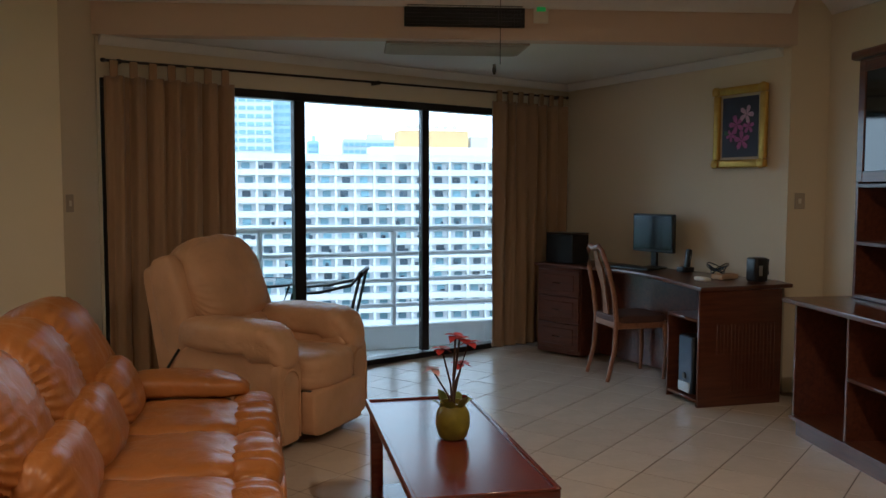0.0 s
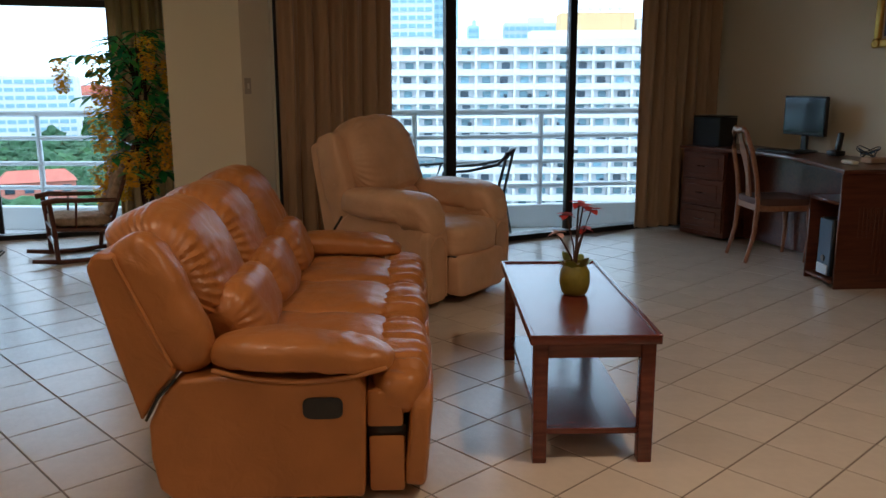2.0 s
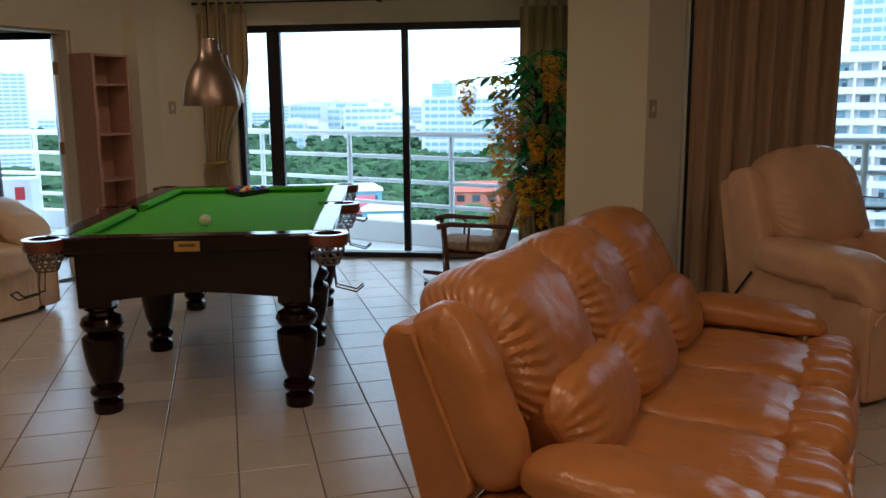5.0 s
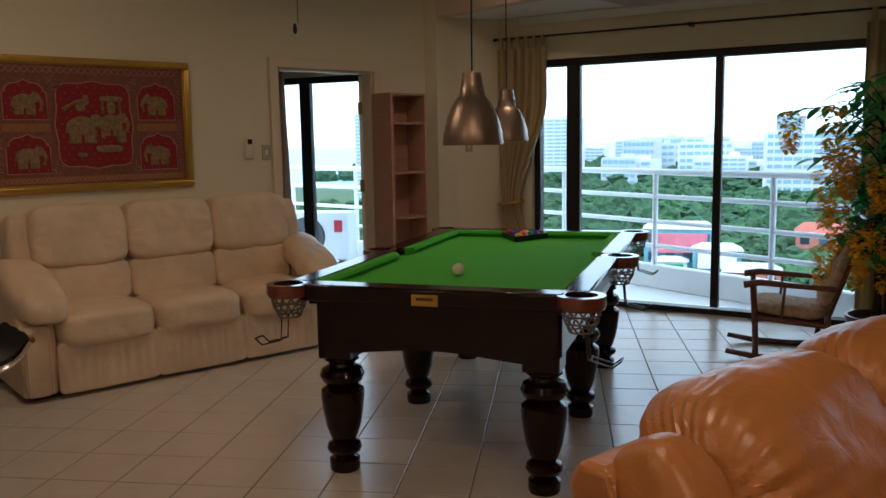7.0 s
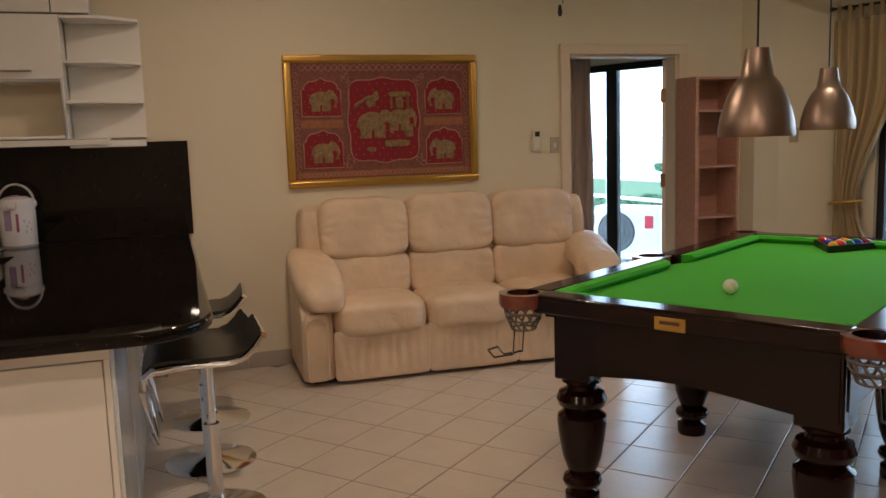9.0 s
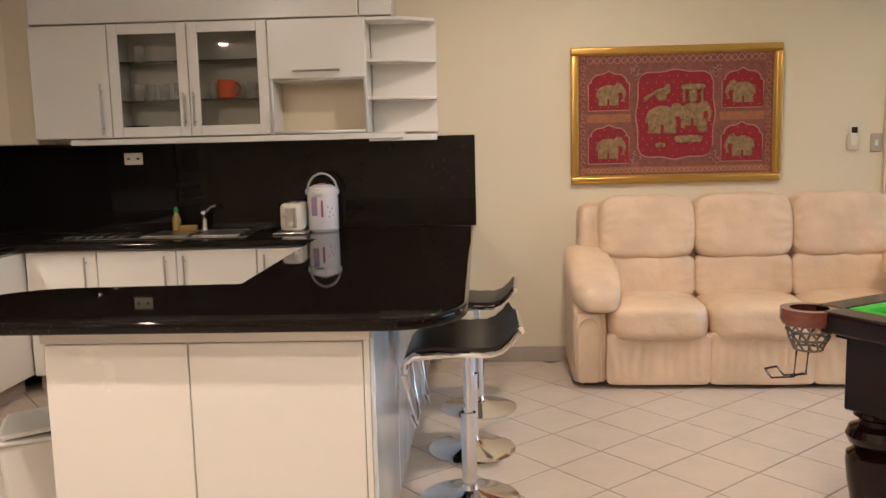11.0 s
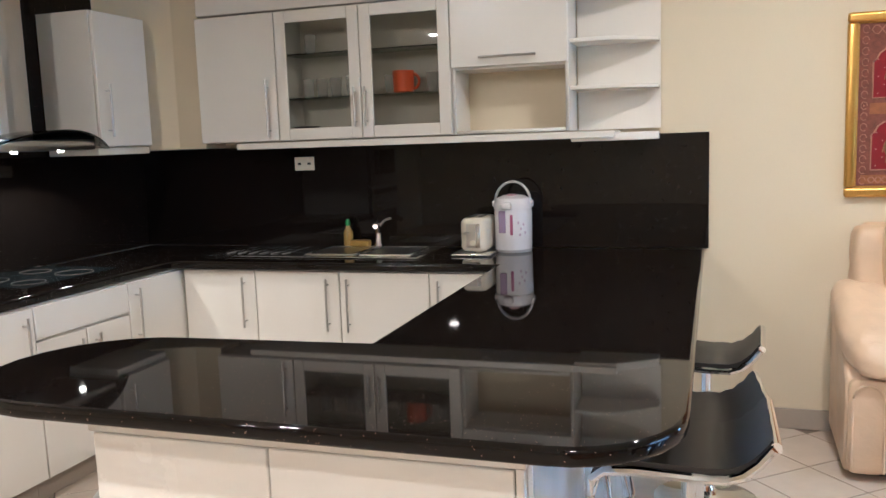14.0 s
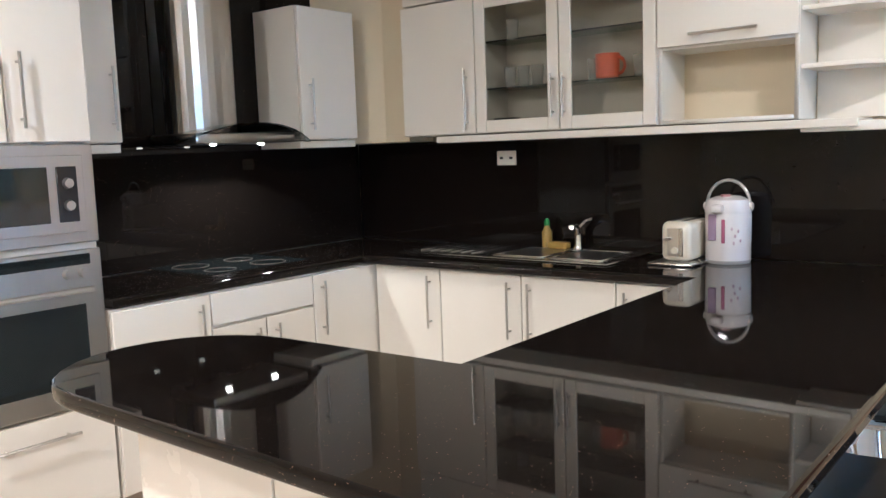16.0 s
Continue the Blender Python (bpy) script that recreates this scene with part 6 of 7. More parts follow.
for sx in (-1, 1):
    for y in (-0.955, 0.03, 1.0):
        if leg_me is None:
            o = part("leg", bm_lathe(legp, 36), POOLW, pt)
            leg_me = o.data
        else:
            o = new("leg", leg_me)
            o.parent = pt
        o.location = (sx * 0.44, y * 0.985, 0)
        part("leg_block", bm_box(sx * 0.44, y * 0.985, 0.63, 0.15, 0.15, 0.25, 0.006, 1), POOLW, pt)

BALLW = surface("ivory_ball", (0.75, 0.72, 0.55), 0.08, vary=0.01, bump=0)


def on_table(x, y, z=0.80):
    return pt.matrix_world @ Vector((x, y, z))


def ball(x, y, col, label, r=0.0255):
    p_ = on_table(x, y, 0.80 + r)
    b_ = piece("billiard_ball", bm_lathe([(0.0005, -r)] + [(r * math.cos(a), r * math.sin(a)) for a in [radians(-80 + 10 * i) for i in range(17)]] + [(0.0005, r)], 20), col, label, "ball", group="billiard balls")
    b_.location = p_
    return b_


pc_ = pt.matrix_world.inverted() @ Vector((-2.18, 5.50, 0.82))
ball(pc_.x, pc_.y, BALLW, "white cue ball on the green baize", 0.029)
rk = thing("ball_rack", pt.matrix_world @ pose(-0.05, 0.90, 0.80, 0, 0, 0), "black triangular rack with coloured balls", "rack")
tri = [(0, -0.19), (0.20, 0.155), (-0.20, 0.155)]
bm = bmesh.new()
for (ax, ay), (bx_, by) in zip(tri, tri[1:] + tri[:1]):
    L_ = math.hypot(bx_ - ax, by - ay)
    q = bm_box(L_ / 2, 0, 0.018, L_, 0.012, 0.034, 0.003, 1)
    turn_bm(q, pose(ax, ay, 0, 0, 0, math.degrees(math.atan2(by - ay, bx_ - ax))))
    merge(bm, q)
part("frame", bm, BLACKP, rk)
cols = [(0.7, 0.45, 0.02), (0.02, 0.05, 0.4), (0.55, 0.03, 0.02), (0.12, 0.02, 0.2), (0.7, 0.2, 0.02), (0.02, 0.2, 0.06), (0.25, 0.02, 0.02), (0.01, 0.01, 0.01)]
bmats = [surface("ball_colour", c, 0.08, vary=0.01, bump=0) for c in cols]
k = 0
for r_ in range(5):
    for q_ in range(r_ + 1):
        ball(-0.05 + (q_ - r_ / 2) * 0.052, 0.90 - 0.125 + r_ * 0.0455, bmats[k % 8], "glossy coloured billiard ball in the rack")
        k += 1


def pendant(x, y, zb):
    p_ = thing("pendant_lamp", pose(x, y, zb), "brushed copper-steel pendant lamp over the pool table", "pendant lamp", "pendants over the table")
    sh = [(0.138, 0), (0.140, 0.01), (0.134, 0.06), (0.118, 0.12), (0.095, 0.175), (0.072, 0.21), (0.060, 0.222), (0.050, 0.28), (0.044, 0.325), (0.01, 0.33)]
    part("shade", bm_lathe(sh + [(0.009, 0.325), (0.042, 0.32), (0.057, 0.218), (0.092, 0.17), (0.115, 0.118), (0.131, 0.06), (0.135, 0.0)], 40, cap=False), STEELW, p_, "brushed steel bell shade")
    part("cord", bm_cyl((0, 0, 0.305), (0, 0, ZC - zb - 0.03), 0.004, seg=8), BLACKP, p_)
    part("rose", bm_lathe([(0.05, ZC - zb - 0.04), (0.055, ZC - zb)], 20), STEELW, p_)
    part("bulb", bm_lathe([(0.012, 0.10), (0.03, 0.12), (0.033, 0.15), (0.02, 0.20)], 16), TCREAM, p_)


STEELW = surface("warm_brushed_steel", (0.36, 0.265, 0.21), 0.36, metal=1.0, vary=0.08, grain=200, stretch=(1, 1, 0.05), bump=0.03)
pendant(-2.20, 5.62, 1.39)
pendant(-3.20, 6.88, 1.40)

# elephant tapestry picture
ep = thing("elephant_picture", pose(XW + 0.003, 4.862, 1.545, 0, 0, 90), "red embroidered elephant tapestry in a gilt frame", "picture")
EW, EH = 1.28, 0.83
GILT = surface("polished_gilt_moulding", (0.62, 0.38, 0.08), 0.3, metal=0.8, vary=0.08, scale=6, grain=60, bump=0.04)
for cx, cz, sx, sz in ((0, EH / 2 - 0.022, EW, 0.044), (0, -EH / 2 + 0.022, EW, 0.044), (EW / 2 - 0.022, 0, 0.044, EH - 0.088), (-EW / 2 + 0.022, 0, 0.044, EH - 0.088)):
    part("frame_rail", bm_box(cx, -0.018, cz, sx, 0.034, sz, 0.012, 3), GILT, ep)
for cx, cz, sx, sz in ((0, EH / 2 - 0.046, EW - 0.09, 0.010), (0, -EH / 2 + 0.046, EW - 0.09, 0.010), (EW / 2 - 0.046, 0, 0.010, EH - 0.10), (-EW / 2 + 0.046, 0, 0.010, EH - 0.10)):
    part("frame_bead", bm_box(cx, -0.011, cz, sx, 0.014, sz, 0.003, 1), GOLD, ep)
REDC = surface("crimson_cloth", (0.21, 0.006, 0.012), 0.8, vary=0.25, scale=18, grain=160, bump=0.2)
ROSEC = surface("rose_brocade", (0.19, 0.066, 0.045), 0.75, vary=0.5, scale=55, grain=240, bump=0.35)
AMBC = surface("amber_brocade", (0.30, 0.12, 0.045), 0.75, vary=0.3, scale=40, grain=200, bump=0.3)
GOLDT = surface("gold_thread", (0.27, 0.18, 0.075), 0.45, metal=0.4, vary=0.6, scale=42, grain=170, bump=0.8)
CORD = surface("rose_cord", (0.40, 0.20, 0.135), 0.6, vary=0.35, scale=70, grain=200, bump=0.3)
PEARL = surface("silver_sequin", (0.42, 0.26, 0.22), 0.4, metal=0.4, vary=0.1, bump=0)
part("cloth", bm_box(0, -0.004, 0, EW - 0.09, 0.008, EH - 0.09), ROSEC, ep, "rose brocade ground", smooth=0)


def lobed(cx, cz, w, h):
    """Outline of a rounded field with lobed corners."""
    pts = []
    for i in range(48):
        a = 2 * math.pi * i / 48
        c, q = math.cos(a), math.sin(a)
        k = (abs(c) ** 5 + abs(q) ** 5) ** -0.2 * (1 + 0.03 * math.cos(8 * a))
        pts.append((cx + w / 2 * k * c, cz + h / 2 * k * q))
    return pts


def arched(cx, cz, w, h):
    """Outline of a niche: straight foot, stepped shoulders, pointed ogee head."""
    half = [(0.5, -0.5), (0.5, 0.18), (0.44, 0.24), (0.40, 0.34), (0.30, 0.42), (0.14, 0.44), (0.0, 0.52)]
    pts = [(cx + x * w, cz + z * h) for x, z in half]
    return pts + [(cx - x * w, cz + z * h) for x, z in half[-2::-1]]


def plaque(pts):
    """A raised crimson field with a corded edge and scattered sequins."""
    bm = bmesh.new()
    n = len(pts)
    lo = [bm.verts.new((x, -0.008, z)) for x, z in pts]
    hi = [bm.verts.new((x, -0.0105, z)) for x, z in pts]
    bm.faces.new(hi)
    for i in range(n):
        bm.faces.new((lo[i], lo[(i + 1) % n], hi[(i + 1) % n], hi[i]))
    bmesh.ops.recalc_face_normals(bm, faces=bm.faces[:])
    f_ = part("panel", bm, REDC, ep, "crimson panel", smooth=0)
    part("cord", bm_tube([(x, -0.0105, z) for x, z in pts], 0.0042, 6, closed=True), CORD, f_, "rose cord edging")
    xs, zs = [x for x, z in pts], [z for x, z in pts]
    bm = bmesh.new()
    r, k = 0.052, 0
    z = min(zs) + 0.02
    while z < max(zs) - 0.01:
        x = min(xs) + 0.02 + (r / 2 if k % 2 else 0)
        while x < max(xs) - 0.015:
            if abs(x - (min(xs) + max(xs)) / 2) < (max(xs) - min(xs)) * (0.46 if z < max(zs) - 0.06 else 0.22):
                bm_pad(x, -0.0115, z, 0.006, 0.003, 0.006, 1.0, 1, bm=bm)
            x += r
        z += r * 0.72
        k += 1
    part("sequins", bm, PEARL, f_, "scattered silver sequins")


def elephant(cx, cz, s, flip=1):
    """A padded embroidered elephant with saddle cloth and raised head."""
    bm = bm_pad(-0.02, 0, 0.02, 0.60, 0.10, 0.42, 0.78, 9, 0.02, 9)
    for q in (bm_pad(0.30, -0.01, 0.14, 0.27, 0.11, 0.30, 0.85, 7), bm_pad(0.22, -0.05, 0.10, 0.15, 0.05, 0.24, 0.8, 5), bm_pad(-0.28, 0, -0.02, 0.16, 0.09, 0.34, 0.8, 6)):
        merge(bm, q)
    for lx in (-0.26, -0.12, 0.08, 0.22):
        bm_tube([(lx, 0, -0.08), (lx + 0.01, 0, -0.24), (lx, 0, -0.38)], [0.085, 0.065, 0.07], 8, bm=bm)
    bm_tube([(0.40, 0, 0.14), (0.47, 0, 0.0), (0.47, 0, -0.14), (0.43, 0, -0.24), (0.49, 0, -0.27)], [0.07, 0.055, 0.04, 0.03, 0.022], 8, bm=bm)
    bm_tube([(0.38, -0.03, 0.03), (0.46, -0.03, -0.03), (0.53, -0.03, 0.0)], [0.016, 0.014, 0.006], 6, bm=bm)
    bm_tube([(-0.35, 0, 0.06), (-0.39, 0, -0.14)], [0.018, 0.012], 6, bm=bm)
    merge(bm, bm_pad(-0.03, -0.02, 0.13, 0.20, 0.11, 0.22, 0.5, 6))
    turn_bm(bm, pose(cx, -0.012, cz) @ Matrix.Diagonal((s * flip, s * 0.22, s, 1)))
    if flip < 0:
        bmesh.ops.reverse_faces(bm, faces=bm.faces[:])
    part("elephant", bm, GOLDT, ep, "gold-thread embroidered elephant")


plaque(lobed(0, 0.0, 0.47, 0.53))
elephant(-0.075, -0.01, 0.27)
elephant(0.105, 0.015, 0.22)
for i, (tx, tz, tw, th) in enumerate(((0.105, 0.165, 0.15, 0.035), (0.05, 0.115, 0.014, 0.09), (0.16, 0.115, 0.014, 0.09), (0.105, 0.11, 0.05, 0.075), (-0.085, 0.115, 0.06, 0.055), (-0.05, 0.155, 0.035, 0.06), (0.08, -0.15, 0.17, 0.045), (0.03, -0.165, 0.06, 0.02), (-0.09, -0.185, 0.06, 0.03), (0.16, -0.07, 0.06, 0.09))):
    part("embroidery", bm_pad(tx, -0.014, tz, tw, 0.014, th, 0.6, 7, 0.006, 60, seed=i), GOLDT, ep)
part("embroidery", bm_tube([(-0.05, -0.013, 0.16), (-0.11, -0.013, 0.145), (-0.15, -0.013, 0.12), (-0.19, -0.013, 0.095)], [0.006, 0.01, 0.011, 0.014], 6), GOLDT, ep)
for sx in (-1, 1):
    for cz in (0.15, -0.175):
        plaque(arched(sx * 0.405, cz, 0.25, 0.235))
        elephant(sx * 0.405, cz - 0.01, 0.20, -sx)
    part("band", bm_box(sx * 0.405, -0.0085, -0.015, 0.27, 0.003, 0.05), AMBC, ep, "amber woven band", smooth=0)
for cz, h in ((0.335, 0.055), (-0.335, 0.04)):
    part("band", bm_box(0, -0.0085, cz, EW - 0.14, 0.003, h), AMBC if cz < 0 else ROSEC, ep, "woven border band", smooth=0)


def lattice(x0, x1, z, h, n, bm):
    for q in (0, math.pi):
        bm_tube([(x0 + (x1 - x0) * k / (n * 6), -0.0105, z + h / 2 * math.sin(math.pi * k / 3 + q)) for k in range(n * 6 + 1)], 0.0024, 4, bm=bm)


bm = bmesh.new()
lattice(-0.54, 0.54, 0.335, 0.042, 13, bm)
lattice(-0.54, 0.54, -0.337, 0.028, 19, bm)
for sx in (-1, 1):
    lattice(sx * 0.565 - 0.001, sx * 0.565 + 0.001, 0, 0.01, 1, bm)
    for k in range(15):
        bm_tube([(sx * 0.563 + 0.014 * math.cos(a), -0.0095, -0.34 + 0.0485 * k + 0.018 * math.sin(a)) for a in [0.9 * q for q in range(7)]], 0.002, 4, bm=bm)
rng = random.Random(21)
for sx in (-1, 1):
    for sz in (-1, 1):
        for k in range(5):
            x, z = sx * (0.262 - 0.022 * (k % 3)), sz * (0.285 - 0.026 * (k // 2)) 
            r = rng.uniform(0.012, 0.02)
            a0 = rng.uniform(0, 6)
            bm_tube([(x + r * math.cos(a0 + t) * (1 - t / 8), -0.0125, z + r * math.sin(a0 + t) * (1 - t / 8)) for t in [0.7 * q for q in range(7)]], 0.0024, 4, bm=bm)
tagged(part("scrollwork", bm, CORD, ep, "scrolling brocade ornament"), kind="stuff")

# doorway, door leaf, bookcase, switches by the door
DFR = surface("cream_gloss_paint", (0.70, 0.58, 0.44), 0.35, vary=0.03, bump=0.01)
dj = thing("door_1", pose(XW, DOOR_A, 0, 0, 0, 90), "cream painted door frame with an open door beyond", "door", kind="structure")
WD = DOOR_B - DOOR_A
for x in (-0.03, WD + 0.03):
    part("architrave", bm_box(x, -0.012, 0.985, 0.07, 0.026, 1.97, 0.006, 2), DFR, dj)
part("architrave", bm_box(WD / 2, -0.012, 1.999, WD + 0.13, 0.028, 0.07, 0.006, 2), DFR, dj)
for x in (0.012, WD - 0.012):
    part("jamb", bm_box(x, 0.062, 0.98, 0.022, 0.116, 1.96), DFR, dj)
part("jamb", bm_box(WD / 2, 0.062, 1.957, WD - 0.05, 0.116, 0.022), DFR, dj)
lf = part("leaf", bm_box(0, 0.41, 0.975, 0.038, 0.80, 1.93, 0.003, 1), DFR, dj, "cream door leaf standing open")
lf.matrix_local = pose(WD - 0.03, 0.128, 0, 0, 0, -38)
BRASS = surface("aged_brass", (0.28, 0.17, 0.06), 0.35, metal=1.0, bump=0)
for z in (0.30, 1.05, 1.68):
    part("hinge", bm_box(-0.012, 0.003, z, 0.035, 0.012, 0.10, 0.003, 1), BRASS, lf, "brass hinge")
bk = thing("bookcase", pose(-4.63, 7.055, 0, 0, 0, 90), "narrow pink-brown bookcase with empty shelves", "bookcase")
BKW = wood("pink_brown_veneer", (0.48, 0.27, 0.19), (0.40, 0.21, 0.15), 0.4, 0.1)
part("side", bm_box(0.015, 0.12, 0.895, 0.03, 0.24, 1.79, 0.002, 1), BKW, bk)
part("side", bm_box(0.36, 0.12, 0.895, 0.02, 0.24, 1.79, 0.002, 1), BKW, bk)
part("back", bm_box(0.19, 0.232, 0.895, 0.32, 0.008, 1.78), BKW, bk)
for z in (0.06, 0.44, 0.79, 1.155, 1.55, 1.78):
    part("shelf", bm_box(0.19, 0.118, z, 0.318, 0.22, 0.018, 0.002, 1), BKW, bk)
rc = thing("remote_control", pose(XW + 0.002, 5.935, 1.37, 0, 0, 90), "ivory remote control in a wall holder", "remote control")
part("holder", bm_box(0, -0.012, -0.02, 0.06, 0.024, 0.09, 0.005, 1), TCREAM, rc)
part("remote", bm_box(0, -0.022, 0.02, 0.045, 0.018, 0.13, 0.005, 1), TCREAM, rc)
part("display", bm_box(0, -0.032, 0.055, 0.035, 0.003, 0.035), BLACKP, rc)
copy_thing(sw, pose(XW + 0.001, 6.04, 1.345, 0, 0, 90))
copy_thing(sw, pose(-4.722, 7.93, 1.36, 0, 0, 71))

# rocking chair
rc2 = thing("rocking_chair", pose(-1.88, 8.15, 0, 0, 0, 118) @ Matrix.Scale(0.9, 4), "brown wooden rocking chair with flowered cushions", "rocking chair")
RW = wood("dark_teak", (0.15, 0.05, 0.03), (0.08, 0.028, 0.018), 0.35, 0.3)
FLOW = surface("flowered_cushion_cloth", (0.42, 0.32, 0.22), 0.85, vary=0.55, scale=22, grain=120, bump=0.1)
for sx in (-1, 1):
    x = sx * 0.255
    part("rocker", bm_tube([(x, 0.44, 0.05), (x, 0.25, 0.022), (x, 0.0, 0.016), (x, -0.25, 0.03), (x, -0.45, 0.085)], [0.018, 0.022, 0.022, 0.022, 0.016], 10), RW, rc2)
    part("front_leg", bm_tube([(x, 0.24, 0.03), (x, 0.25, 0.30), (x, 0.27, 0.53)], 0.021, 10), RW, rc2)
    part("back_post", bm_tube([(x, -0.18, 0.03), (x, -0.22, 0.34), (x * 0.96, -0.36, 0.75), (x * 0.92, -0.46, 1.02)], 0.019, 10), RW, rc2)
    part("armrest", bm_tube([(x, 0.33, 0.53), (x, 0.22, 0.55), (x, 0.0, 0.535), (x, -0.26, 0.52)], [0.026, 0.024, 0.02, 0.018], 10), RW, rc2)
    part("side_rail", bm_tube([(x, 0.25, 0.30), (x, -0.21, 0.26)], 0.017, 8), RW, rc2)
    part("spindle", bm_tube([(x, 0.08, 0.29), (x, 0.06, 0.53)], 0.010, 8), RW, rc2)
for z, y in ((0.30, 0.25), (0.16, 0.245)):
    part("stretcher", bm_tube([(-0.255, y, z), (0.255, y, z)], 0.016, 8), RW, rc2)
for i in range(5):
    t = i / 4
    part("back_slat", bm_tube([(-0.245, -0.235 - 0.21 * t, 0.40 + 0.58 * t), (0.245, -0.235 - 0.21 * t, 0.40 + 0.58 * t)], 0.014, 8), RW, rc2)
part("seat_board", turn_bm(bm_box(0, 0.02, 0.285, 0.48, 0.48, 0.02, 0.004, 1), pose(0, 0, 0, 4, 0, 0)), RW, rc2)
part("seat_cushion", turn_bm(bm_pad(0, 0.04, 0.345, 0.49, 0.50, 0.10, 0.5, 14, 0.01, 8), pose(0, 0, 0, 4, 0, 0)), FLOW, rc2)
part("back_cushion", turn_bm(bm_pad(0, 0, 0.30, 0.46, 0.10, 0.62, 0.5, 14, 0.012, 8), pose(0, -0.19, 0.36, 20, 0, 0)), FLOW, rc2)

# artificial laburnum tree
tr = thing("potted_tree", pose(-1.39, 8.28, 0), "artificial golden shower tree with hanging yellow blossom in a pot", "plant")
POTM = surface("brown_pot_glaze", (0.10, 0.05, 0.03), 0.3)
part("pot", bm_lathe([(0.13, 0), (0.16, 0.03), (0.19, 0.26), (0.20, 0.30), (0.18, 0.30), (0.17, 0.26)], 28), POTM, tr)
part("soil", bm_cyl((0, 0, 0.25), (0, 0, 0.27), 0.172), surface("dark_moss", (0.03, 0.03, 0.015), 0.9), tr)
rng = random.Random(12)
TRK = surface("twisted_bark", (0.045, 0.025, 0.016), 0.85, vary=0.4, scale=30, grain=90, bump=0.4)
for k in range(3):
    ph = k * 2.1
    part("trunk", bm_tube([(0.035 * math.cos(ph + t * 3.2) * (1 + 0.4 * t), 0.035 * math.sin(ph + t * 3.2) * (1 + 0.4 * t), 0.26 + 1.35 * t) for t in [i / 12 for i in range(13)]], [0.022 - 0.011 * i / 12 for i in range(13)], 8), TRK, tr)
leafm = [leafy("glossy_green_leaf", c) for c in ((0.055, 0.36, 0.09), (0.11, 0.46, 0.09), (0.03, 0.24, 0.09))]
leaves = [bmesh.new() for _ in leafm]
branches = bmesh.new()
YEL = leafy("golden_blossom", (0.88, 0.56, 0.03), 0.7, 0.5)
hang = []
for i in range(46):
    t = 0.22 + 0.78 * (i / 45)
    a = i * 2.399
    z = 0.30 + 1.42 * t
    reach = (0.34 - 0.10 * abs(t - 0.62)) * rng.uniform(0.7, 1.2)
    if math.cos(a) > 0.4:
        reach *= 0.65
    if i == 37:
        a, reach = math.radians(200), 0.52
    p0 = Vector((0.03 * math.cos(a), 0.03 * math.sin(a), z - 0.1))
    p1 = p0 + Vector((reach * 0.55 * math.cos(a), reach * 0.55 * math.sin(a), 0.16))
    p2 = p0 + Vector((reach * math.cos(a), reach * math.sin(a), 0.13))
    bm_tube([p0, p1, p2], [0.006, 0.004, 0.0025], 5, bm=branches)
    for j in range(12):
        u = 0.2 + 0.8 * j / 11
        b0 = p0.lerp(p1, u * 1.6) if u < 0.6 else p1.lerp(p2, (u - 0.6) / 0.4)
        la = a + (1 if j % 2 else -1) * rng.uniform(0.5, 1.3)
        L_ = rng.uniform(0.10, 0.16)
        tip = b0 + Vector((L_ * math.cos(la), L_ * math.sin(la), rng.uniform(-0.07, 0.04)))
        bm_leaf(b0, tip, rng.uniform(0.045, 0.068), 0.03, bm=leaves[(i + j) % 3])
    if i % 9 == 1:
        hang.append(p2)
part("branch", branches, TRK, tr)
for b_, m_ in zip(leaves, leafm):
    part("foliage", b_, m_, tr)
for k in range(12):
    a = radians(-165 + 15 * ((k * 5) % 12))
    hang.append(Vector((0.33 * math.cos(a), 0.33 * math.sin(a), 0.72 + 0.085 * k + 0.05 * (k % 2))))
for p_ in hang:
    bm = bmesh.new()
    ln = rng.uniform(0.24, 0.40)
    for j in range(330):
        u = rng.random()
        r = 0.085 * (1 - 0.6 * u) * rng.uniform(0.3, 1)
        a = rng.uniform(0, 6.28)
        c = p_ + Vector((r * math.cos(a), r * math.sin(a), -ln * u))
        bm_leaf(c, c + Vector((0.026 * math.cos(a), 0.026 * math.sin(a), rng.uniform(-0.018, 0.012))), 0.028, 0.003, bm=bm)
    part("blossom", bm, YEL, tr, "hanging yellow blossom cluster")

# ---- room beyond the doorway ----
B0, BA = Vector((-7.4, 6.9)), 24.0
B1 = along(B0, BA, 2.62)
wall_run("wall_bedroom_window", B1, B0, 0, ZC, 0.14, WALL, "cream wall round the next room's balcony door", [(0.05, 2.3, 0.0, 2.03)])
wall_run("wall_bedroom_west", (-7.4, 6.9), (-7.4, 3.5), 0, ZC, 0.1, WALL, "plain wall of the next room")
wall_run("wall_bedroom_south", (-7.4, 3.5), (XW - 0.12, 3.5), 0, ZC, 0.1, WALL, "plain wall of the next room")
piece("floor_bedroom", bm_prism([(-7.5, 3.4), (-5.0, 3.4), (-5.0, 8.0), (-7.5, 7.0)], -0.1, -0.002), TILE, "pale tiled floor of the next room", "floor", "structure", smooth=0)
piece("ceiling_bedroom", bm_prism([(-7.5, 3.4), (-5.0, 3.4), (-5.0, 8.2), (-7.5, 7.1)], 2.45, 2.55), CEIL, "white ceiling of the next room", "ceiling", "structure", smooth=0)
slider("window_3", B0, BA, 0.33, 2.56, 2.03, [(1.12, 0.12)], "dark bronze sliding door of the next room")
curtain("curtain", B0, BA, 0.3, 1.0, 2.1, 0.03, 6, CURTB, "beige curtain in the next room", seed=17)
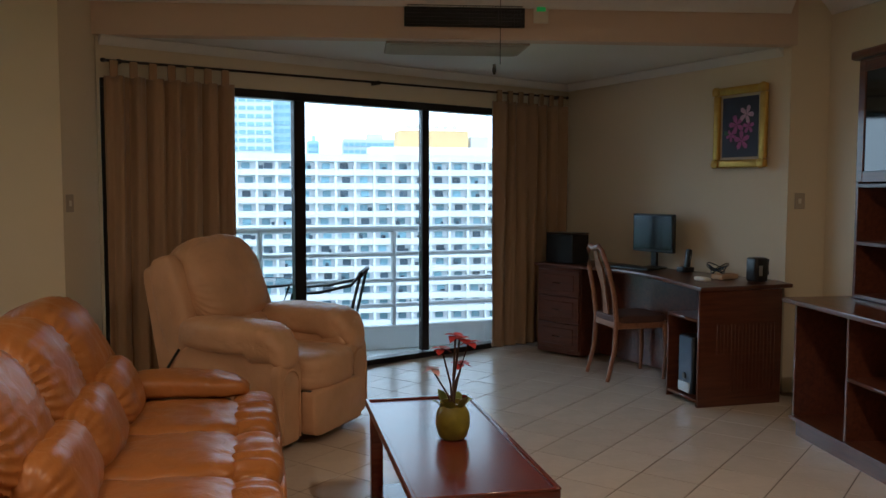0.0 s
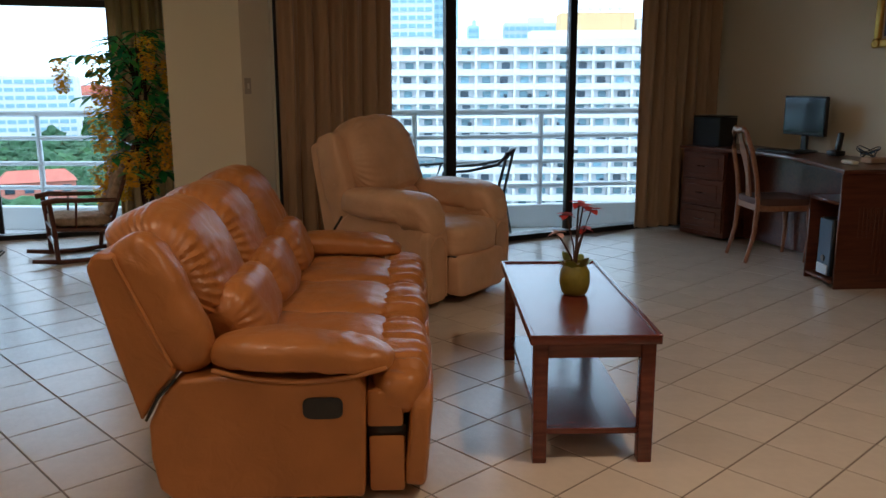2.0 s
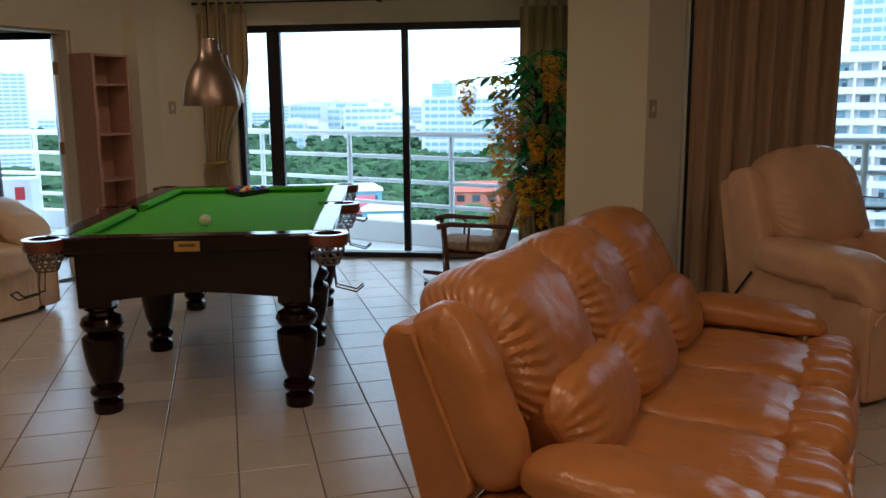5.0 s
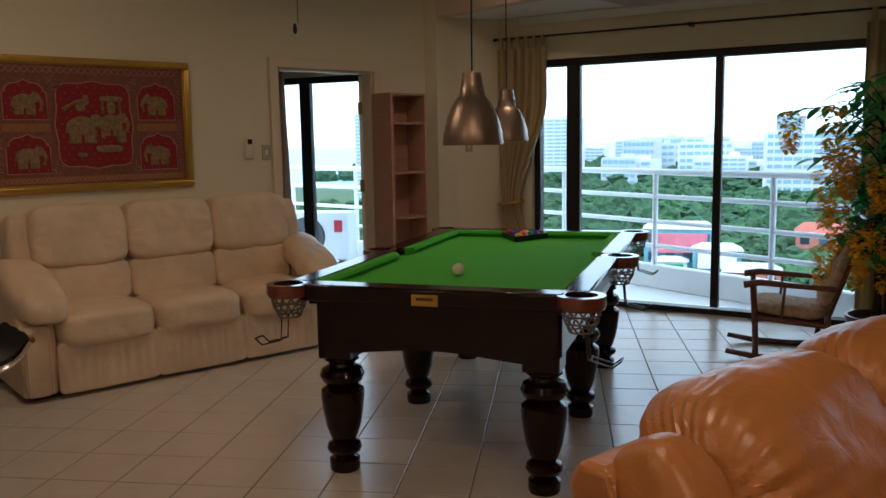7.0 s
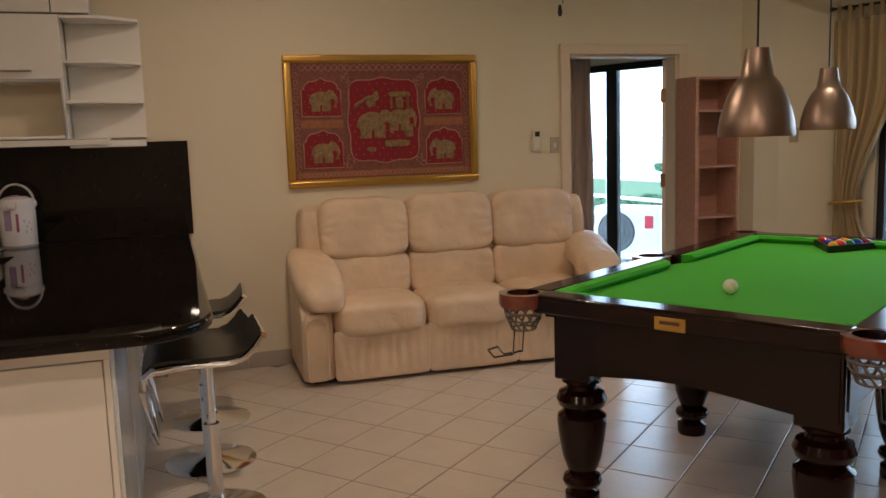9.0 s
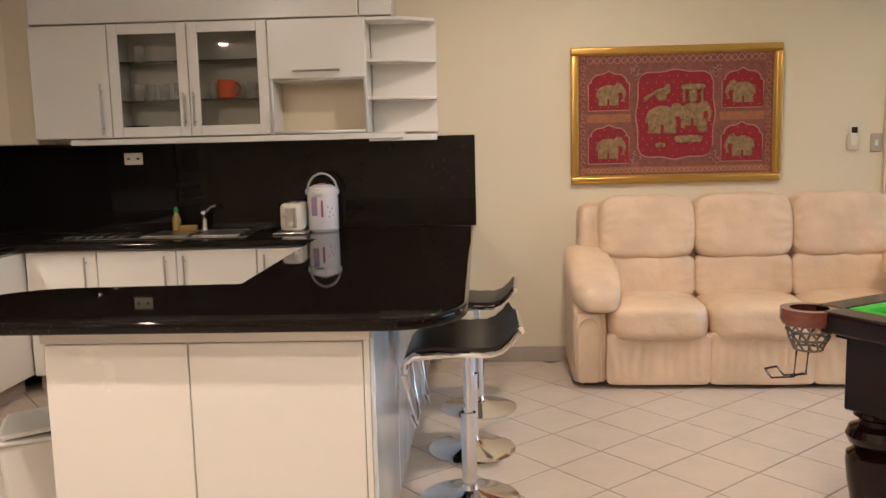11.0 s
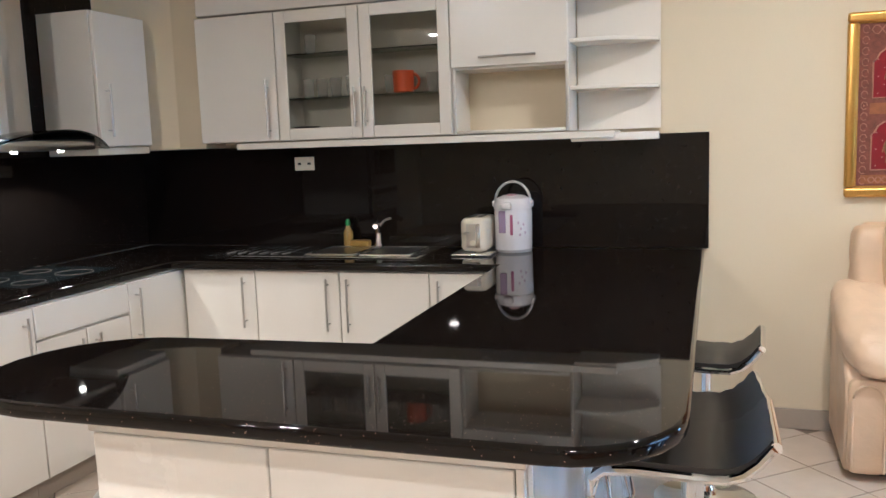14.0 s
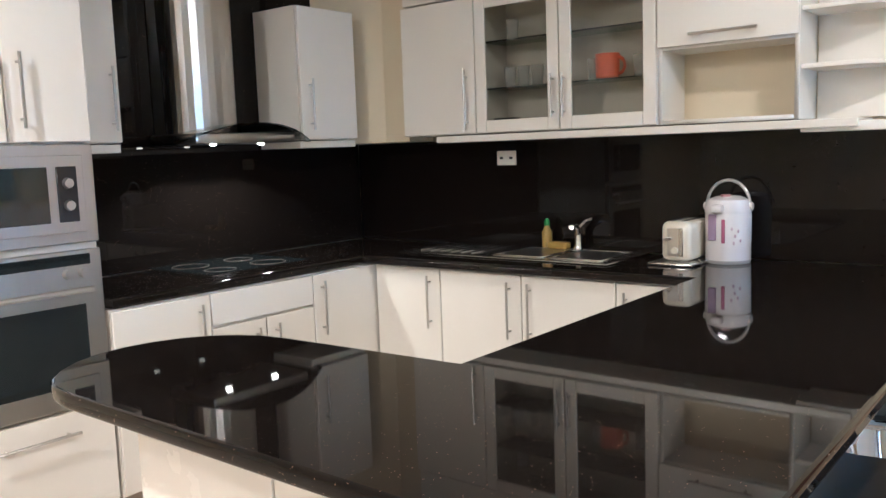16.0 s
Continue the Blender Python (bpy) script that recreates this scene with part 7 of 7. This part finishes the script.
balcony("bedroom", [(-7.6, 7.0), (-8.9, 8.9), (-5.6, 9.3), (-5.0, 8.2)], [(-9.4, 8.78), (-5.9, 9.12)], [(-9.0, 8.82), (-7.75, 8.94), (-6.5, 9.06)], "white tubular railing of the next balcony")
ac = thing("condenser_unit", pose(-7.72, 8.40, -0.02, 0, 0, 34), "white outdoor air-conditioner unit on the balcony floor", "air conditioner")
part("case", bm_box(0, 0, 0.34, 0.78, 0.30, 0.56, 0.015, 2), RAILM, ac)
bm = bmesh.new()
for r in (0.06, 0.11, 0.16, 0.21):
    bm_tube([(-0.12 + r * math.cos(a), -0.158, 0.34 + r * math.sin(a)) for a in [2 * math.pi * k / 28 for k in range(28)]], 0.004, 5, closed=True, bm=bm)
part("fan_grille", bm, BLACKP, ac)
part("fan_well", bm_cyl((-0.12, -0.1495, 0.34), (-0.12, -0.1535, 0.34), 0.225, seg=32), surface("fan_well_grey", (0.12, 0.13, 0.14), 0.6, bump=0), ac)
part("sticker", bm_box(0.27, -0.1525, 0.46, 0.10, 0.003, 0.14), surface("red_sticker", (0.5, 0.03, 0.05), 0.5, bump=0), ac)
for sx in (-0.3, 0.3):
    part("foot", bm_box(sx, 0, 0.03, 0.06, 0.34, 0.06), BLACKP, ac)
    for sy in (-0.14, 0.14):
        part("stand_leg", bm_box(sx, sy, 0.03, 0.04, 0.03, 0.06), RAILM, ac)

# balcony furniture
gt = thing("balcony_table", pose(0.78, 8.72, -0.02), "round glass-topped balcony table", "table")
part("top", bm_lathe([(0.32, 0.70), (0.325, 0.706), (0.32, 0.712)], 36), clear_glass("aqua_table_glass", (0.6, 0.8, 0.82)), gt)
part("rim", bm_tube([(0.325 * math.cos(2 * math.pi * k / 36), 0.325 * math.sin(2 * math.pi * k / 36), 0.706) for k in range(36)], 0.011, 8, closed=True), BRONZE, gt)
for k in range(3):
    a = k * 2.094
    part("leg", bm_tube([(0.28 * math.cos(a), 0.28 * math.sin(a), 0.0), (0.12 * math.cos(a), 0.12 * math.sin(a), 0.35), (0.25 * math.cos(a), 0.25 * math.sin(a), 0.70)], 0.012, 8), BRONZE, gt)
gc = thing("balcony_chair", pose(1.36, 8.74, -0.02, 0, 0, 75) @ Matrix.Diagonal((1, 1, 0.94, 1)), "black metal balcony armchair", "chair")
for sx in (-1, 1):
    x = sx * 0.26
    part("arm", bm_tube([(x, 0.28, 0.0), (x, 0.30, 0.45), (x, 0.27, 0.66), (x, 0.05, 0.68), (x * 0.95, -0.20, 0.74), (x * 0.85, -0.27, 0.83)], 0.014, 8), BRONZE, gc)
    part("leg", bm_tube([(x, -0.25, 0.0), (x, -0.18, 0.42), (x * 0.85, -0.27, 0.83)], 0.013, 8), BRONZE, gc)
part("backrest", bm_tube([(-0.22, -0.27, 0.83), (0, -0.30, 0.86), (0.22, -0.27, 0.83)], 0.022, 8), BRONZE, gc)
part("seat", bm_pad(0, 0.04, 0.42, 0.48, 0.46, 0.04, 0.3, 8), BRONZE, gc)

# ---- outside ----
GZ = -36.0
ground = piece("ground", bm_prism([(-4000, 40), (4000, 40), (4000, 4500), (-4000, 4500)], GZ - 2, GZ), surface("green_ground", (0.06, 0.11, 0.045), 0.95, vary=0.4, scale=0.02, grain=0.3), "green wooded ground far below the balcony", "ground", "structure", smooth=0)
# Distance haze is mixed into the sea's pale colour.
piece("water", bm_prism([(-4000, 150), (-560, 370), (-720, 900), (-300, 1500), (900, 1700), (900, 4450), (-4000, 4450)], GZ + 0.2, GZ + 0.6), surface("hazy_sea", (0.35, 0.50, 0.58), 0.5, vary=0.05, scale=0.01, bump=0), "pale hazy sea at the horizon", "sea", "structure", smooth=0)

# woodland canopy: many small uneven clumps
rng = random.Random(33)
clump = bmesh.new()
bmesh.ops.create_icosphere(clump, subdivisions=3, radius=1.0)
cv = [v.co.copy() for v in clump.verts]
cf = [[v.index for v in f.verts] for f in clump.faces]
clump.free()


def canopy(name, n, xr, yr, zr, r0, r1, colour, label, keep=None):
    verts, faces = [], []
    for i in range(n):
        for _ in range(30):
            x, y = rng.uniform(*xr), rng.uniform(*yr)
            if keep is None or keep(x, y):
                break
        z = GZ + rng.uniform(*zr)
        r = rng.uniform(r0, r1)
        s = Vector((rng.random() * 99, rng.random() * 99, 0))
        base = len(verts)
        sq = rng.uniform(0.55, 0.9)
        for c in cv:
            k = r * (1 + 0.55 * noise.noise(c * 1.7 + s) + 0.35 * noise.noise(c * 4 + s) + 0.22 * noise.noise(c * 11 + s))
            verts.append((x + c.x * k, y + c.y * k, z + c.z * k * sq))
        faces += [[base + j for j in f] for f in cf]
    me = bpy.data.meshes.new(name)
    me.from_pydata(verts, [], faces)
    me.materials.append(colour)
    ob = new(name, me)
    return tagged(ob, label, "trees", kind="stuff")


LEAFA = surface("woodland_green", (0.045, 0.11, 0.040), 0.9, vary=0.55, scale=0.25, grain=1.6, bump=0.8)
LEAFB = surface("woodland_dark_green", (0.028, 0.075, 0.03), 0.9, vary=0.55, scale=0.25, grain=1.6, bump=0.8)


def clear_of_shops(x, y):
    t = max(0.0, min(1.0, ((x + 95) * -21 + (y - 155) * 35) / (21 * 21 + 35 * 35)))
    return math.hypot(x + 95 + 21 * t, y - 155 - 35 * t) > 22


canopy("woodland", 1500, (-330, 10), (110, 420), (1, 6), 2.4, 5.4, LEAFA, "dense green treetops below the balcony", keep=lambda x, y: x < -0.12 * y + 12 and clear_of_shops(x, y))
canopy("woodland", 900, (-340, 5), (115, 430), (2, 7), 2.5, 6.0, LEAFB, "darker green treetops below the balcony", keep=lambda x, y: x < -0.12 * y + 8 and clear_of_shops(x, y))
canopy("woodland", 500, (-700, -60), (430, 900), (2, 8), 5, 10, LEAFB, "far hazy treetops between the buildings")
canopy("garden_trees", 60, (8, 75), (95, 150), (1, 3.5), 1.5, 3.2, LEAFA, "garden trees at the foot of the hotel")

BW = surface("white_render", (0.66, 0.67, 0.68), 0.8, vary=0.06, scale=0.2, grain=3, bump=0)
BG = surface("pale_grey_render", (0.55, 0.58, 0.62), 0.8, vary=0.08, scale=0.2, grain=3, bump=0)
BY = surface("yellow_render", (0.62, 0.42, 0.20), 0.8, vary=0.08, scale=0.2, grain=3, bump=0)
BR = surface("red_roof", (0.42, 0.12, 0.08), 0.8, vary=0.2, scale=0.5, grain=3, bump=0)
WINB = surface("blue_window_glass", (0.20, 0.34, 0.40), 0.25, vary=0.4, scale=0.3, grain=2, bump=0, per_object=0.5)
WIND = surface("dark_window_glass", (0.05, 0.08, 0.11), 0.3, vary=0.4, scale=0.3, grain=2, bump=0, per_object=0.5)

# the hotel slab opposite, storey by storey
hotel = thing("hotel", pose(-52, 183, GZ, 0, 0, -4.0), "long white hotel slab with rows of recessed balconies", "building")
COLS, ROWS_, UW, UH = 38, 15, 4.05, 2.92
top_z = ROWS_ * UH
part("wall", bm_box(COLS * UW / 2, 8.0, top_z / 2, COLS * UW, 14, top_z), BW, hotel, smooth=0)
for r in range(ROWS_ + 1):
    part("floor_slab", bm_box(COLS * UW / 2, 0.2, r * UH, COLS * UW + 0.5, 1.5, 0.5), BW, hotel, smooth=0)
    if r < ROWS_:
        part("parapet", bm_box(COLS * UW / 2, -0.45, r * UH + 0.55, COLS * UW, 0.16, 0.95), BW, hotel, smooth=0)
for c in range(COLS + 1):
    part("fin", bm_box(c * UW, 0.2, top_z / 2, 0.5, 1.4, top_z), BW, hotel, smooth=0)
part("roof", bm_box(COLS * UW / 2, 8, top_z + 0.7, COLS * UW + 0.6, 17, 1.3), BW, hotel, smooth=0)
wmesh = []
for mt in (WINB, WIND):
    o = part("window", bm_box(0, 0, 0, 1.7, 0.12, 1.25), mt, hotel, smooth=0)
    wmesh.append(o.data)
    o.location = (UW * 0.5, 0.97, 1.75)
rng = random.Random(5)
extra = bmesh.new()
hung = bmesh.new()
for r in range(ROWS_):
    for c in range(COLS):
        if r < 5 or not (10 <= c < 34):
            bm_box(c * UW + UW * 0.5, 0.97, r * UH + 1.75, 1.7, 0.12, 1.25, bm=extra) if (r >= 3 and c % 1 == 0 and 8 <= c < 36) else None
            continue
        o = new("window", wmesh[0] if rng.random() < 0.62 else wmesh[1])
        o.parent = hotel
        o.location = (c * UW + UW * 0.5 + rng.uniform(-0.35, 0.35), 0.97, r * UH + 1.75)
        if rng.random() < 0.35:
            bm_box(c * UW + rng.uniform(0.8, 3.2), 0.3, r * UH + 1.4, rng.uniform(0.5, 1.0), 0.2, rng.uniform(0.4, 0.9), bm=hung)
part("window_rows", extra, WINB, hotel, smooth=0)
part("balcony_clutter", hung, WIND, hotel, smooth=0)
pent = thing("hotel_penthouse", hotel.matrix_world @ pose(94.5, 9, top_z + 1.3), "yellow rooftop block with aerials on the hotel", "building")
part("wall", bm_box(0, 0, 3.3, 15.5, 9, 4.4), BY, pent, smooth=0)
part("base", bm_box(4, -1, 0.9, 36, 9, 1.8), BW, pent, smooth=0)
for i in range(6):
    x = -5 + 2.1 * i
    part("aerial", bm_cyl((x, 0, 5.4), (x, 0, 6.5), 0.07, seg=6), BG, pent)
    part("dish", bm_pad(x, 0, 6.6, 1.1, 0.4, 0.9, 0.9, 4), BG, pent)
part("plant_room", bm_box(11, 2, 2.9, 4, 6, 3.2), BG, pent, smooth=0)


def block(name, x, y, w, d, h, wall_m, win_m, label, floors, bays, rz=0, base=GZ, bands=True):
    """A far building: body, floor bands, window strips, parapet."""
    b = thing(name, pose(x, y, base, 0, 0, rz), label, "building")
    part("wall", bm_box(0, 0, h / 2, w, d, h), wall_m, b, smooth=0)
    part("roof", bm_box(0, 0, h + 0.4, w * 0.97, d * 0.97, 0.8), wall_m, b, smooth=0)
    part("plant_room", bm_box(w * 0.12, 0, h + 2.0, w * 0.3, d * 0.4, 3.0), wall_m, b, smooth=0)
    fh = h / floors
    me = None
    if bands:
        for f_ in range(floors):
            z = (f_ + 0.5) * fh
            if me is None:
                o = part("window_band", bm_box(0, -d / 2 - 0.05, 0, w * 0.94, 0.3, fh * 0.5), win_m, b, smooth=0)
                me = o.data
            else:
                o = new("window_band", me)
                o.parent = b
            o.location = (0, 0, z)
    for k in range(bays + 1):
        part("pier", bm_box(-w / 2 + w * k / bays, -d / 2 - 0.15, h / 2, w / bays * 0.14, 0.6, h), wall_m, b, smooth=0)
    return b


# Aerial haze is put into these two blues; the air itself is clear.
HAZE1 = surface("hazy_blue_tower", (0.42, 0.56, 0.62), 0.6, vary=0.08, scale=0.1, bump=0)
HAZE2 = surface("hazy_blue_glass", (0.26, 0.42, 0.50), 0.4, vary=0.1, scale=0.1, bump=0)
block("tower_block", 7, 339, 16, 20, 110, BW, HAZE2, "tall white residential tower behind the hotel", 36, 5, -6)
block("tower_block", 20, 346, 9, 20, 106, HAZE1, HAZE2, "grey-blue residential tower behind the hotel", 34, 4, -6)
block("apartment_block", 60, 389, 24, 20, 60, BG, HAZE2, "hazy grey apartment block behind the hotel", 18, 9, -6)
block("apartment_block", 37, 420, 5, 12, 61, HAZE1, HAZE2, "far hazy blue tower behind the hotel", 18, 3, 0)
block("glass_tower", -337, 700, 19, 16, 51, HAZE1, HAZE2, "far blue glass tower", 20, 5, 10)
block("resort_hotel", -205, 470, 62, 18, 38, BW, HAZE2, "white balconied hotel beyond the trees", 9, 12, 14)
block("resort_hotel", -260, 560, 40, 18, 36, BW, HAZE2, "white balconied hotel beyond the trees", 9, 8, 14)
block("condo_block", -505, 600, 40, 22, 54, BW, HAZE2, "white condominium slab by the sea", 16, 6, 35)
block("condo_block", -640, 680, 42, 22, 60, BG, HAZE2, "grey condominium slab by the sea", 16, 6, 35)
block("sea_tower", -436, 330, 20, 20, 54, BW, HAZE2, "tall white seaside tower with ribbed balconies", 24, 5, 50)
rng = random.Random(77)
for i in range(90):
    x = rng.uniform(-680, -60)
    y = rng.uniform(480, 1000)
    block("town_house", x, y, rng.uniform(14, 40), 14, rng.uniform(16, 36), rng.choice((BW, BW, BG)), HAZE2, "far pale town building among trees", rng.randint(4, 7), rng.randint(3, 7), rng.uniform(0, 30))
for i, (x, y, w) in enumerate(((-170, 640, 40), (-130, 560, 30), (-255, 720, 50))):
    b = thing("tiled_roof_house", pose(x, y, GZ, 0, 0, 12), "far building with a red hipped roof", "building")
    part("wall", bm_box(0, 0, 12, w, 16, 24), BW, b, smooth=0)
    part("roof", turn_bm(bm_cyl((0, 0, 24), (0, 0, 32), 1.0, 0.35, seg=4), Matrix.Translation((0, 0, 0)) @ Matrix.Diagonal((w * 0.75, 12, 1, 1)) @ Matrix.Rotation(radians(45), 4, "Z")), BR, b, smooth=0)
# low buildings near the foot of the tower
def shop(x, y, w, d, h, wall_m, roof_m, label, rz=0, rows=2, sign=None):
    b = thing("low_building", pose(x, y, GZ, 0, 0, rz), label, "building")
    part("wall", bm_box(0, 0, h / 2, w, d, h), wall_m, b, smooth=0)
    bm = bmesh.new()
    pr = [(-w / 2 - 0.5, -d / 2 - 0.5), (w / 2 + 0.5, -d / 2 - 0.5), (w / 2 + 0.5, d / 2 + 0.5), (-w / 2 - 0.5, d / 2 + 0.5)]
    lo = [bm.verts.new((*p, h)) for p in pr]
    r0, r1 = bm.verts.new((-w / 2 + 2, 0, h + d * 0.22)), bm.verts.new((w / 2 - 2, 0, h + d * 0.22))
    for f_ in ((lo[0], lo[1], r1, r0), (lo[1], lo[2], r1), (lo[2], lo[3], r0, r1), (lo[3], lo[0], r0), lo[::-1]):
        bm.faces.new(f_)
    part("roof", bm, roof_m, b, smooth=0)
    n = max(2, int(w / 4))
    for r in range(rows):
        for k in range(n):
            part("window", bm_box(-w / 2 + w * (k + 0.5) / n, -d / 2 - 0.05, h * (r + 0.5) / rows, w / n * 0.5, 0.2, h / rows * 0.5), WIND, b, smooth=0)
    if sign:
        part("sign", bm_box(0, -d / 2 - 0.6, h * 0.75, w * 0.8, 0.3, h * 0.35), sign, b, smooth=0)
    return b


BRICK = surface("salmon_brick", (0.50, 0.18, 0.13), 0.8, vary=0.1, scale=0.5, bump=0)
GRS = surface("green_signboard", (0.02, 0.32, 0.16), 0.5, bump=0)
WHS = surface("white_signboard", (0.8, 0.8, 0.8), 0.5, bump=0)
PKS = surface("pink_signboard", (0.6, 0.16, 0.2), 0.5, vary=0.4, scale=0.4, bump=0)
TEAL = surface("teal_render", (0.16, 0.35, 0.42), 0.7, vary=0.2, scale=0.3, bump=0)
shop(-96, 228, 18, 12, 11, BRICK, BR, "salmon brick building with a red roof", 25, 3)
shop(-114, 179, 8, 5, 7, WHS, BG, "shop with large billboards beside the trees", 32, 1, GRS)
shop(-105, 185, 11, 7, 10, TEAL, BG, "shop with a white billboard", 32, 2, WHS)
shop(-118, 189, 17, 8, 14, TEAL, BW, "teal and white shop building", 32, 3, PKS)
shop(-92, 178, 12, 8, 7, BRICK, BG, "low brick house below the balcony", 28)
shop(16, 152, 16, 12, 8, BW, BG, "white house at the foot of the hotel", -4)
shop(38, 150, 10, 10, 8, BRICK, BR, "red-roofed house at the foot of the hotel", -4)
shop(54, 152, 18, 12, 8, BG, BW, "grey house at the foot of the hotel", -4)

# ---- unseen ceiling lamps, placed to fit the room's light ----
FIT = surface("white_lamp_rim", (0.75, 0.73, 0.68), 0.4, bump=0)
BULB = glow("warm_lamp_disc", (1.0, 0.70, 0.42), 25)
# First placed from its reflection; the rest added, the last brightening the pool corner.
for x, y, w in ((-1.18, 1.70, 13), (-3.35, 4.15, 8), (2.15, 3.75, 22), (-0.35, 3.9, 8), (1.2, 0.4, 6), (-3.1, 6.9, 9)):
    r = thing("downlight", pose(x, y, ZC), "round warm ceiling downlight, unseen, placed to fit the light", "downlight", "ceiling downlights")
    part("rim", bm_lathe([(0.075, -0.012), (0.085, -0.006), (0.085, 0)], 28), FIT, r)
    part("lens", bm_cyl((0, 0, -0.0135), (0, 0, -0.0125), 0.065, seg=28), BULB, r)
    downlight(x, y, ZC - 0.02, w)

# ---- floor tiles, 30 cm, laid diagonally ----
TA = 40.6
TS = 0.302
TU, TV = -0.0905, -0.1087
c_, s_ = math.cos(radians(TA)), math.sin(radians(TA))
poly = [(-4.87, 0.40), (-1.91, 0.40), (-1.91, -1.19), (4.6, -1.19), (4.6, 6.9), (4.36, 6.97), (3.70, 9.4), (-0.26, 7.72), (-0.42, 7.40), (-0.98, 7.6), (-1.36, 9.32), (-4.59, 8.265), (-4.75, 7.86), (-4.87, 7.62)]


def inside(x, y):
    hit = False
    for (x0, y0), (x1, y1) in zip(poly, poly[1:] + poly[:1]):
        if (y0 > y) != (y1 > y) and x < (x1 - x0) * (y - y0) / (y1 - y0) + x0:
            hit = not hit
    return hit


tile_bm = bm_box(0, 0, -0.004, TS - 0.006, TS - 0.006, 0.008, 0.0016, 1)
tile_me = bpy.data.meshes.new("tile")
tile_bm.to_mesh(tile_me)
tile_bm.free()
tile_me.materials.append(TILE)
near, far = [], []

for i in range(-40, 60):
    for j in range(-40, 60):
        u, v = (i + 0.5) * TS + TU, (j + 0.5) * TS + TV
        x, y = u * c_ - v * s_, u * s_ + v * c_
        if inside(x, y):
            (near if (-1.4 < x < 3.2 and 3.4 < y < 7.0) else far).append((x, y))
near.sort(key=lambda p: abs(p[0] - 0.6) + abs(p[1] - 4.8))
far += near[300:]
for x, y in near[:300]:
    o = new("tile", tile_me)
    o.parent = floor
    o.matrix_local = pose(x, y, 0, 0, 0, TA)
q = [v.co.copy() for v in tile_me.vertices]
fq = [list(f.vertices) for f in tile_me.polygons]
verts, faces = [], []
for x, y in far:
    m_ = pose(x, y, 0, 0, 0, TA)
    b_ = len(verts)
    verts += [m_ @ p for p in q]
    faces += [[b_ + k for k in f] for f in fq]
me = bpy.data.meshes.new("tiles")
me.from_pydata(verts, [], faces)
me.materials.append(TILE)
rest = new("tiles", me)
rest.parent = floor
tagged(rest, "ivory floor tiles", kind="stuff")
